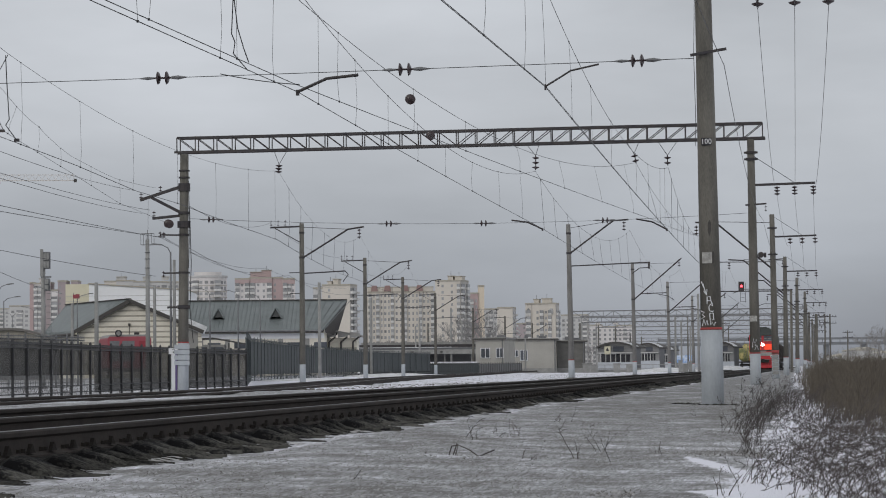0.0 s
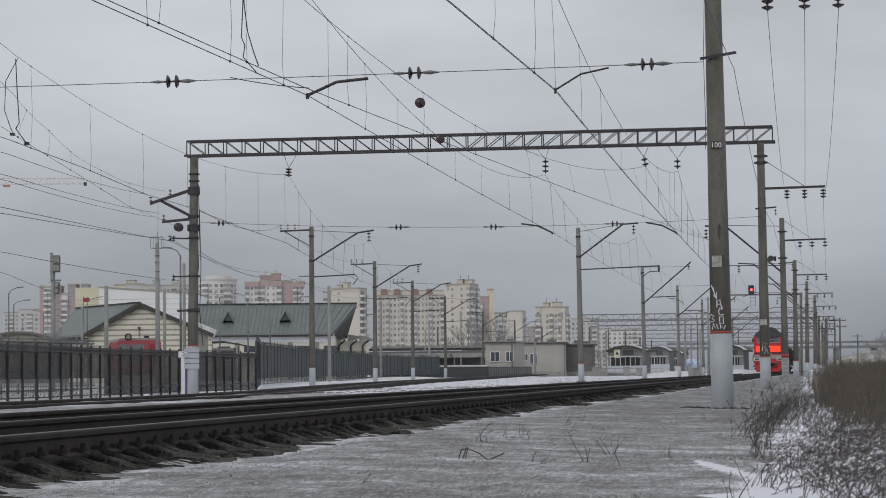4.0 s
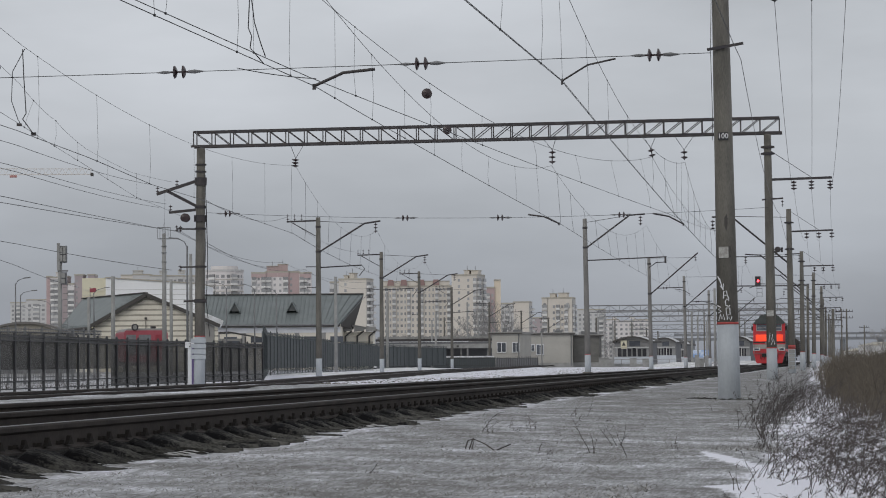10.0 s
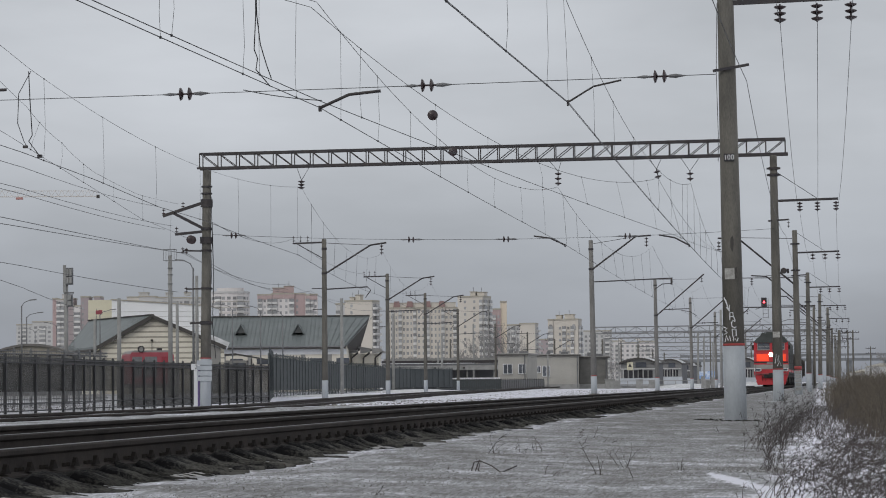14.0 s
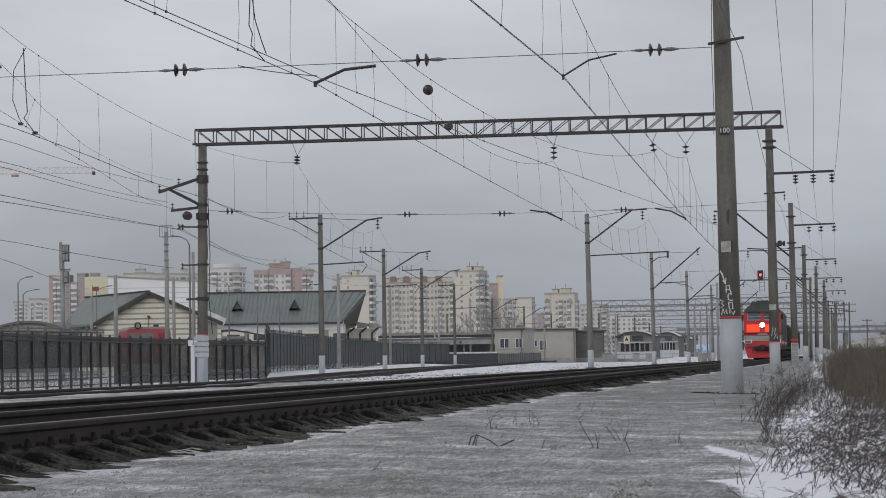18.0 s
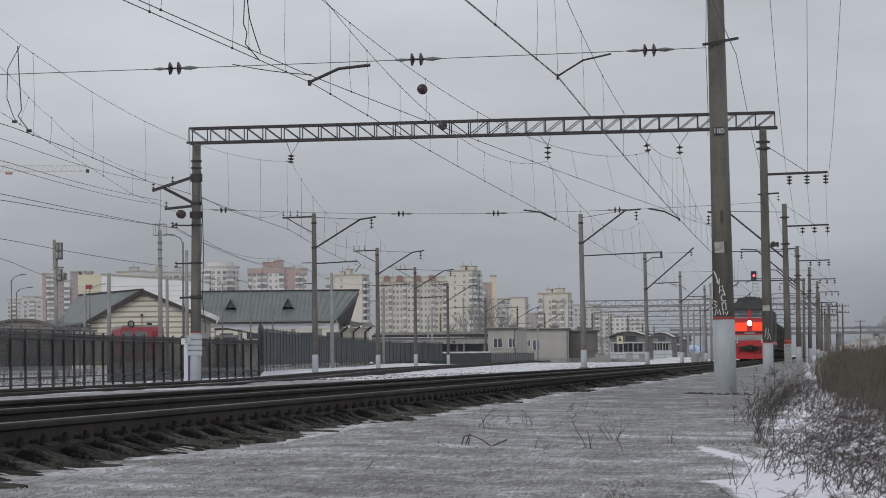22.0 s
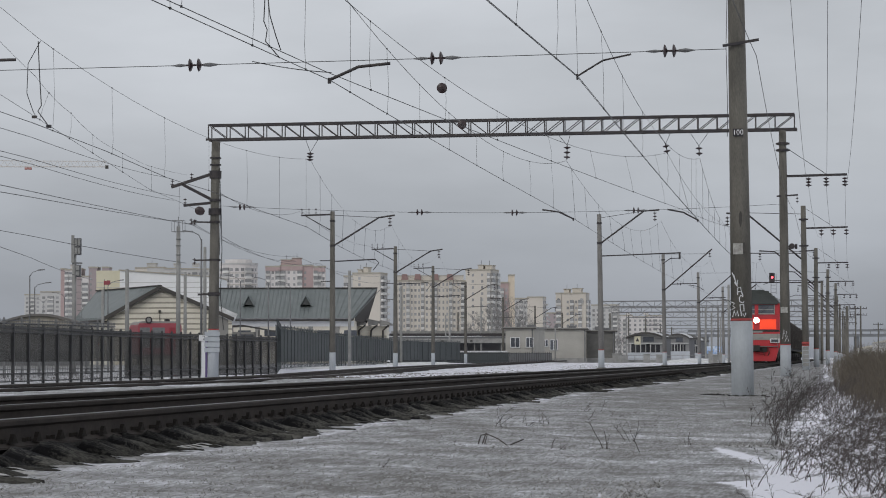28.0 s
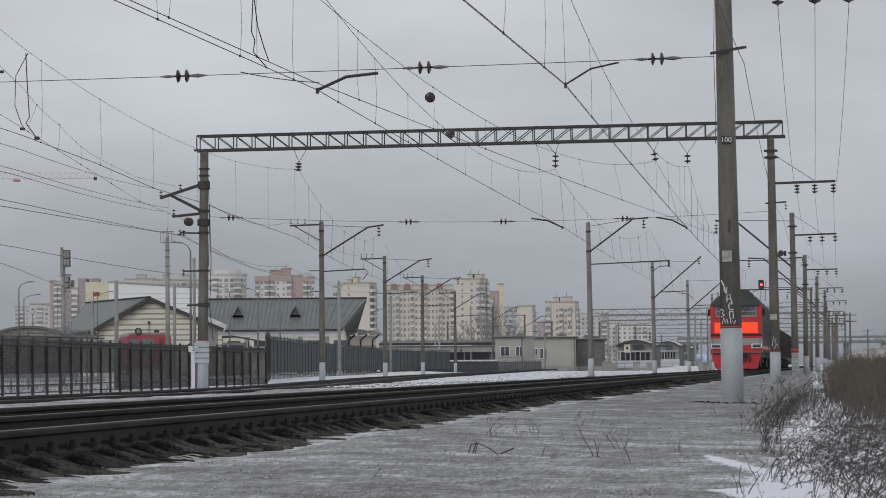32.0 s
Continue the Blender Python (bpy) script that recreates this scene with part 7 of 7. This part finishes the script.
# single weeds of the snowy field
for k, (xy, n, h, lean, sp) in enumerate((
        ((-2.85, 17.30), 2, 0.13, 0.0, 0.01), ((-3.37, 27.64), 3, 0.25, 0.3, 0.04), ((-3.22, 26.96), 2, 0.22, -0.5, 0.03), ((-3.29, 29.56), 4, 0.2, 0.4, 0.12), ((-3.05, 28.76), 5, 0.12, 0.5, 0.18),
        ((-2.16, 21.74), 3, 0.13, 0.3, 0.05), ((-3.11, 35.10), 5, 0.26, 0.1, 0.06), ((-1.84, 22.24), 3, 0.32, 0.1, 0.015), ((-1.77, 23.90), 4, 0.34, -0.1, 0.03), ((-1.53, 21.82), 1, 0.26, 0.05, 0.01),
        ((-1.26, 23.36), 3, 0.20, 0.15, 0.03), ((-1.67, 40.30), 3, 0.22, -0.1, 0.03), ((-2.47, 25.99), 1, 0.08, 0, 0.01), ((-2.75, 33.11), 4, 0.12, 0.8, 0.12), ((-3.26, 23.03), 1, 0.06, 0, 0.02),
        ((-3.02, 22.25), 1, 0.06, 0, 0.02), ((-3.68, 64.71), 2, 0.1, 0.4, 0.05), ((-3.14, 64.32), 2, 0.12, -0.4, 0.08), ((-0.48, 16.23), 3, 0.22, 0.1, 0.04))):
    weed_clump(xy, n, h, lean, sp, 0.004, 4, False, 20 + k, "lone dry weed stalks poking out of thin snow")
bent = Mesh()
bx, by = (-2.82, 22.12)
for pts in ([(-0.03, 0, 0.0), (0.0, 0, 0.09), (0.05, 0.02, 0.10)], [(0.03, 0, 0.02), (0.05, 0, 0.10), (0.14, 0, 0.06), (0.22, 0.02, 0.0)], [(0.0, 0.02, 0.0), (0.04, 0.02, 0.11)], [(0.22, 0, 0.01), (0.34, 0, 0.06)]):
    bent.tube([(bx + a, by + b, 0.05 + c) for a, b, c in pts], 0.0048, 4)
tagged(part("broken_stalk", bent, STALK), "thick broken weed stalk bent over the snow", "weeds", "dry weeds")

# the weeds along the edge of the bank
for k, (xy, n, h, lean, sp) in enumerate((
        ((-0.74, 29.78), 16, 0.52, 0.30, 0.12), ((-0.62, 32.40), 26, 0.60, 0.30, 0.10), ((-0.52, 38.53), 18, 0.66, 0.3, 0.12), ((-0.36, 46.90), 14, 0.70, 0.25, 0.15), ((-0.51, 23.89), 10, 0.42, 0.3, 0.1),
        ((-0.42, 17.99), 9, 0.36, 0.35, 0.07), ((-0.32, 18.43), 9, 0.36, 0.3, 0.06), ((-0.18, 17.12), 9, 0.30, 0.4, 0.08), ((-0.09, 25.13), 12, 0.55, 0.5, 0.22), ((0.10, 23.13), 14, 0.5, 0.6, 0.25),
        ((0.23, 19.33), 16, 0.45, 0.6, 0.22), ((0.37, 17.85), 18, 0.45, 0.5, 0.22), ((0.00, 17.70), 12, 0.3, 0.5, 0.12), ((0.15, 15.75), 22, 0.36, 0.4, 0.12), ((0.33, 15.18), 24, 0.4, 0.4, 0.14), ((-0.06, 38.08), 24, 0.6, 0.5, 0.3),
        ((0.25, 30.81), 26, 0.55, 0.6, 0.3), ((0.47, 26.14), 28, 0.5, 0.6, 0.3))):
    weed_clump(xy, round(n * (1.5 if k < 5 else 1)), h, lean, sp, 0.0030, 16 if k < 5 else 8, True, 60 + k)


def brush_mass(count, seed, x_range, y_range, height, label, lean=(-0.15, 0.4), thick=0.007, twigs=4, mat=BRUSH, skew=0.012):
    """Stalks strewn over a strip whose edge runs askew, thinning out towards that edge."""
    r = random.Random(seed)
    mesh = Mesh()
    for _ in range(count):
        y = r.uniform(*y_range)
        x = r.uniform(*x_range) + (y - y_range[0]) * skew
        inside = x - x_range[0] - (y - y_range[0]) * skew
        edge = min(1.0, inside / 0.8 + 0.4)
        h = height * edge * r.uniform(0.6, 1.0) * (0.9 + 0.25 * noise.noise((x * 0.5, y * 0.2, 1.5)))
        if y < 24 and r.random() < 0.8 and x < 0.02 + 0.05 * r.random() - 0.11 * max(0.0, y - 17):
            continue
        if r.random() > 0.3 + inside / 0.5:
            continue
        stem(mesh, r, (x, y, 0.0), h, (r.uniform(*lean), r.uniform(-0.2, 0.2)), thick, twigs, False)
    return tagged(part("dry_brush", mesh, mat), label, "brush", "", "stuff")


brush_mass(4600, 5, (0.18, 3.2), (38, 74), 1.1, "dense mass of reddish-brown leafless brush on the bank", skew=-0.0125)
brush_mass(2400, 6, (-0.15, 6.0), (72, 130), 1.2, "dense mass of reddish-brown leafless brush on the bank", skew=-0.011)
brush_mass(560, 9, (0.42, 2.5), (28, 41), 0.52, "dense mass of reddish-brown leafless brush on the bank", (-0.5, 0.6), 0.004, 6, skew=-0.015)
brush_mass(480, 14, (-0.75, 0.3), (36, 78), 0.30, "sparse dry stalks over the snowy foot of the bank", (-0.6, 1.0), 0.0035, 4, STALK, 0.0)
brush_mass(1900, 8, (-0.75, 2.2), (12.2, 40), 0.26, "tangled dark dry stalks over the snow bank", (-2.0, 3.0), 0.0018, 9, STALK)
brush_mass(2000, 15, (-0.45, 2.0), (14, 34), 0.13, "low litter of short brown twigs on the snow bank", (-3.5, 4.0), 0.0019, 7, BRUSH, 0.0)


def bare_tree(xy, height, seed, label="bare leafless tree in front of the housing blocks", thick=1.0):
    r = random.Random(seed)
    t = thing("bare_tree", label, "tree", group="bare trees")
    t.location = (xy[0], xy[1], 0)
    part("trunk", Mesh().tube([(0, 0, -0.3), (0.1, 0, height * 0.25), (0, 0.1, height * 0.55)], [height * 0.022 * thick, height * 0.017 * thick, height * 0.01 * thick], 8), BARK, t)
    crown = Mesh()

    def grow(p, d, length, rad, level):
        q = p + d * length
        crown.tube([p, p.lerp(q, 0.5) + Vector((r.uniform(-1, 1), r.uniform(-1, 1), 0)) * length * 0.06, q], [rad, rad * 0.8, rad * 0.6], 4 if level < 2 else 3)
        if level < 4:
            for _ in range(3 if level else 4):
                e = (d + Vector((r.uniform(-0.8, 0.8), r.uniform(-0.8, 0.8), r.uniform(-0.1, 0.6)))).normalized()
                grow(p.lerp(q, r.uniform(0.45, 1.0)), e, length * r.uniform(0.55, 0.8), rad * 0.58, level + 1)
    for k in range(5):
        a = k * 1.3 + r.uniform(-0.3, 0.3)
        grow(Vector((0, 0, height * (0.25 + 0.06 * k))), Vector((math.cos(a) * 0.6, math.sin(a) * 0.6, 0.8)).normalized(), height * 0.25, height * 0.009 * thick, 0)
    part("crown", crown, BARK, t)
    return t


for k, (xy, h) in enumerate((((-111.03, 742.53), 9), ((-114.77, 752.14), 7), ((-90.44, 694.75), 11), ((-89.17, 715.10), 14), ((-87.83, 735.46), 17), ((-86.59, 755.81), 16), ((-86.08, 776.07), 12), ((-95.17, 714.32), 9), ((-54.35, 699.46), 7), ((9.95, 526.16), 7), ((11.37, 485.97), 8), ((12.24, 435.61), 7), ((8.74, 606.75), 5))):
    bare_tree(xy, h, 200 + k, thick=1.0)

# dry grass in the snow behind and before the fences
for k, (xy, sp) in enumerate((((-42.43, 145.87), 2.0), ((-41.49, 148.01), 2.2), ((-41.04, 152.11), 2.4), ((-40.82, 156.17), 2.0), ((-42.75, 143.81), 2.0))):
    weed_clump(xy, 60, 0.5, 0.0, sp, 0.010, 3, False, 300 + k, "thin dry grass in the snow behind the fence")

# ---- the train ----
LOCO_RED = material("loco_red_paint", (0.56, 0.036, 0.045), (0.40, 0.028, 0.036), 1.0, 12, rough=0.45, bump=0.03)
LOCO_GREEN = material("loco_dark_green_paint", (0.018, 0.026, 0.022), (0.028, 0.033, 0.029), 1.0, 12, rough=0.8, bump=0.03)
LOCO_ROOF = material("loco_sooty_roof", (0.075, 0.085, 0.080), (0.045, 0.050, 0.048), 1.2, 12, rough=0.8)
# painted panels, no lamp: a weak emission is added to brighten them
ORANGE = material("signal_orange_panel", (0.92, 0.075, 0.022), (0.82, 0.065, 0.02), 2, 12, rough=0.5, bump=0, glow=0.5, glow_colour=(1.0, 0.06, 0.02))
LOCO_GREY = material("loco_grey_stripe", (0.34, 0.33, 0.31), (0.28, 0.27, 0.25), 2, 12, rough=0.6, bump=0)
BLACK = material("black_underframe", (0.022, 0.021, 0.02), (0.04, 0.037, 0.033), 3, 25, rough=0.8)
LAMP = material("headlight_glass", (1, 1, 1), (1, 1, 1), glow=14.0, glow_colour=(1.0, 0.93, 0.88), bump=0)
WAGON = material("dark_wagon_paint", (0.06, 0.055, 0.05), (0.09, 0.075, 0.065), 1.5, 14, rough=0.8)


def wheelset(parent, y):
    for s in (-0.79, 0.79):
        part("wheel", Mesh().tube([(s - 0.065, y, 0.475), (s + 0.065, y, 0.475)], 0.475, 20), BLACK, parent)


def loco_section(front):
    """Diesel locomotive section, its front towards -y, base at rail height."""
    g = thing("diesel_locomotive", "red-fronted dark green diesel locomotive with orange panels and a lit headlight" if front else "dark green diesel locomotive second section", "locomotive")
    W2, L = 1.64, 16.5
    body = [(-W2, 1.15), (W2, 1.15), (W2, 4.22), (-W2, 4.22)]
    part("body", Mesh().prism(body, 0.75, L), LOCO_GREEN, g)
    part("roof", Mesh().prism([(-W2, 4.2250), (W2, 4.2250), (1.30, 4.65), (0.75, 4.95), (0, 5.05), (-0.75, 4.95), (-1.30, 4.65)], 0.55, L), LOCO_ROOF, g)
    part("roof_hatch", Mesh().prism([(-0.62, 4.9), (0.62, 4.9), (0.5, 5.22), (-0.5, 5.22)], 1.4, 5.5), LOCO_ROOF, g)
    part("roof_step", Mesh().prism([(-1.12, 4.6), (1.12, 4.6), (0.98, 5.0), (-0.98, 5.0)], 1.0, 6.2), LOCO_ROOF, g)
    for x in (-0.75, 0.7):
        part("roof_box", Mesh().box(x - 0.16, x + 0.16, 1.2, 1.8, 4.95, 5.14), LOCO_ROOF, g)
    part("exhaust", Mesh().box(-0.35, 0.35, 7.5, 9.0, 4.9, 5.3), LOCO_ROOF, g)
    part("underframe", Mesh().box(-1.5, 1.5, 0.5, L - 0.2, 0.85, 1.15), BLACK, g)
    part("fuel_tank", Mesh().box(-1.35, 1.35, 6.4, 10.0, 0.3, 0.9), BLACK, g)
    for y in (3.0, 12.2):
        part("bogie_frame", Mesh().box(-1.2, 1.2, y - 2.2, y + 2.6, 0.5, 0.85), BLACK, g)
        for k in (-1.85, 0, 1.85):
            wheelset(g, y + k)
    for side in (-1, 1):
        for y in (4.5, 6.2, 7.9, 9.6, 11.3):
            part("side_grille", Mesh().box(side * W2 - 0.03, side * W2 + 0.03, y, y + 1.3, 2.2, 3.2), BLACK, g)
        part("side_stripe", Mesh().box(side * W2 - 0.02, side * W2 + 0.02, 0.9, L - 0.3, 1.35, 1.6), LOCO_RED, g)
    if not front:
        return g
    # the front: lower apron, grey stripe, slanted panel field, windscreen band
    part("nose", Mesh().prism([(-W2, 1.15), (W2, 1.15), (W2, 4.22), (-W2, 4.22)], 0.30, 0.76), LOCO_RED, g)
    part("roof_peak", Mesh().prism([(-W2, 4.2250), (W2, 4.2250), (1.30, 4.6), (0.75, 4.85), (0, 4.93), (-0.75, 4.85), (-1.30, 4.6)], 0.16, 0.56), LOCO_ROOF, g)
    part("apron", Mesh().prism([(-W2, 1.16), (-1.35, 0.35), (1.35, 0.35), (W2, 1.16)], 0.22, 0.60), LOCO_RED, g)
    part("plough", Mesh().prism([(-1.3, 0.12), (1.3, 0.12), (1.45, 0.5), (-1.45, 0.5)], -0.15, 0.21), LOCO_RED, g)
    part("grey_stripe", Mesh().box(-W2 - 0.01, W2 + 0.01, 0.27, 0.7, 1.62, 2.06), LOCO_GREY, g, "dull grey stripe round the nose")
    for s in (-1, 1):
        part("orange_panel", Mesh().box(min(s * 0.22, s * 1.38), max(s * 0.22, s * 1.38), 0.27, 0.32, 2.40, 3.08), ORANGE, g, "orange-red reflective panel with an added glow")
        part("windscreen", Mesh().box(min(s * 0.13, s * 1.28), max(s * 0.13, s * 1.28), 0.27, 0.33, 3.5, 4.12), GLASS, g, "dark windscreen")
        part("buffer_light", Mesh().box(min(s * 0.95, s * 1.62), max(s * 0.95, s * 1.62), 0.16, 0.32, 1.42, 1.72), WHITE, g, "white framed marker light")
        part("marker_lens", Mesh().box(min(s * 1.03, s * 1.54), max(s * 1.03, s * 1.54), 0.14, 0.18, 1.48, 1.66), GLASS, g)
        part("corner_post", Mesh().box(min(s * 1.34, s * 1.62), max(s * 1.34, s * 1.62), 0.24, 0.5, 3.36, 4.22), LOCO_RED, g)
        part("mirror", Mesh().box(min(s * 1.64, s * 1.82), max(s * 1.64, s * 1.82), 0.5, 0.56, 3.5, 3.95), BLACK, g)
        part("handrail", Mesh().tube([(s * 1.5, 0.15, 0.9), (s * 1.5, 0.15, 2.1)], 0.02, 6), GALVANISED, g)
        part("hose", Mesh().tube([(s * 0.5, 0.1, 0.95), (s * 0.52, -0.1, 0.6), (s * 0.6, 0.0, 0.4)], 0.03, 6), BLACK, g)
    for s in (-1, 1):
        part("windscreen_frame", Mesh().box(min(s * 0.13, s * 1.30), max(s * 0.13, s * 1.30), 0.255, 0.27, 3.44, 3.52).box(min(s * 0.13, s * 1.30), max(s * 0.13, s * 1.30), 0.255, 0.27, 3.76, 3.80).box(min(s * 1.24, s * 1.30), max(s * 1.24, s * 1.30), 0.255, 0.27, 3.521, 4.14), LOCO_GREY, g)
        part("wiper", Mesh().bar((s * 0.3, 0.25, 3.55), (s * 0.85, 0.25, 4.0), 0.025), BLACK, g)
    part("centre_post", Mesh().box(-0.12, 0.12, 0.22, 0.3, 3.36, 4.22), LOCO_RED, g)
    part("windscreen_hood", Mesh().box(-1.5, 1.5, 0.12, 0.3, 4.15, 4.22), LOCO_ROOF, g)
    part("step", Mesh().box(-1.5, 1.5, 0.05, 0.22, 1.14, 1.19), GALVANISED, g)
    part("waist_band", Mesh().box(-1.62, 1.62, 0.285, 0.3, 2.2, 2.34), BLACK, g)
    part("headlight", Mesh().tube([(0, 0.12, 3.02), (0, 0.34, 3.02)], [0.205, 0.17], 20), LAMP, g, "round lit headlight", True)
    part("headlight_rim", Mesh().tube([(0, 0.16, 3.02), (0, 0.36, 3.02)], [0.235, 0.235], 20), LOCO_RED, g)
    part("coupler", Mesh().box(-0.22, 0.22, -0.45, 0.4, 0.85, 1.25), BLACK, g)
    part("nameplate", Mesh().box(-0.42, 0.42, 0.25, 0.284, 2.14, 2.28), CONCRETE_PALE, g, "small pale lettering bar")
    part("number_bar", Mesh().box(-0.45, 0.45, 0.24, 0.268, 1.72, 1.82), CONCRETE_PALE, g, "small pale lettering bar")
    part("coupler_frame", Mesh().box(-0.75, 0.75, 0.10, 0.22, 0.78, 1.1), BLACK, g)
    for s in (-0.85, 0.85):
        part("buffer_hose", Mesh().tube([(s, 0.1, 1.0), (s * 1.05, -0.05, 0.7), (s * 0.9, 0.05, 0.45)], 0.035, 6), BLACK, g)
    part("horn", Mesh().tube([(-0.5, 0.5, 4.95), (-0.5, 0.1, 4.98)], [0.04, 0.09], 8), LOCO_ROOF, g)
    return g


def gondola():
    g = thing("gondola_wagon", "dark open freight wagon with ribbed sides", "freight wagon", group="wagons of the train")
    L = 13.4
    for s in (-1, 1):
        part("side_wall", Mesh().box(min(s * 1.5, s * 1.44), max(s * 1.5, s * 1.44), 0.3, L, 1.25, 3.45), WAGON, g)
        for k in range(9):
            y = 0.35 + k * (L - 0.5) / 8
            part("rib", Mesh().box(min(s * 1.5, s * 1.58), max(s * 1.5, s * 1.58), y, y + 0.14, 1.2, 3.45), WAGON, g)
    for y in (0.3, L - 0.06):
        part("end_wall", Mesh().box(-1.5, 1.5, y, y + 0.06, 1.25, 3.45), WAGON, g)
    part("load", Mesh().box(-1.43, 1.43, 0.4, L - 0.1, 1.3, 3.2), BLACK, g)
    part("underframe", Mesh().box(-1.3, 1.3, 0.1, L + 0.2, 1.0, 1.25), BLACK, g)
    for y in (2.4, 11.2):
        part("bogie_frame", Mesh().box(-1.1, 1.1, y - 1.3, y + 1.3, 0.4, 0.8), BLACK, g)
        for k in (-0.92, 0.92):
            wheelset(g, y + k)
    return g


TANK_OLIVE = material("worn_olive_yellow_tank", (0.13, 0.15, 0.06), (0.5, 0.42, 0.16), 0.9, 8, rough=0.6, contrast=0.1)


def tank_wagon():
    g = thing("tank_wagon", "olive and yellow stained tank wagon of a departing train", "tank wagon")
    part("tank", Mesh().tube([(0, 0.2, 2.55), (0, 0.5, 2.55), (0, 10.8, 2.55), (0, 11.1, 2.55)], [1.1, 1.5, 1.5, 1.1], 24), TANK_OLIVE, g, "round tank barrel", True)
    part("underframe", Mesh().box(-1.35, 1.35, 0, 11.3, 0.95, 1.2), BLACK, g)
    part("ladder", Mesh().bar((-0.3, 0.1, 1.2), (-0.3, 0.25, 4.1), 0.05).bar((0.3, 0.1, 1.2), (0.3, 0.25, 4.1), 0.05), GALVANISED, g)
    part("dome", Mesh().tube([(0, 5.6, 3.9), (0, 5.6, 4.3)], 0.4, 14), TANK_OLIVE, g)
    for y in (2.0, 9.3):
        part("bogie_frame", Mesh().box(-1.1, 1.1, y - 1.3, y + 1.3, 0.4, 0.8), BLACK, g)
        for k in (-0.92, 0.92):
            wheelset(g, y + k)
    return g


TRAIN = [(loco_section(True), 0.0), (loco_section(False), 17.0)]
first_wagon = gondola()
TRAIN.append((first_wagon, 34.2))
for k in range(1, 9):
    TRAIN.append((copy_thing(first_wagon, pose(0, 0, 0)), 34.2 + 13.9 * k))
tank = tank_wagon()

# ---- what moves ----


def motions():
    # the front of the train along the near track
    front = [(0.0, 353.0), (4.0, 325.0), (8.0, 303.0), (12.0, 283.0), (16.0, 262.5), (20.0, 241.0), (24.0, 222.0), (28.0, 202.0), (32.0, 181.0)]
    for ob, back in TRAIN:
        walk(ob, [(t, pose(TRACK_X, y + back, RAIL_Z)) for t, y in front])
    walk(tank, [(t, pose(-11.4, 497.0 + 9.5 * t, RAIL_Z)) for t in (0.0, 8.0, 16.0, 24.0, 32.0)])


motions()
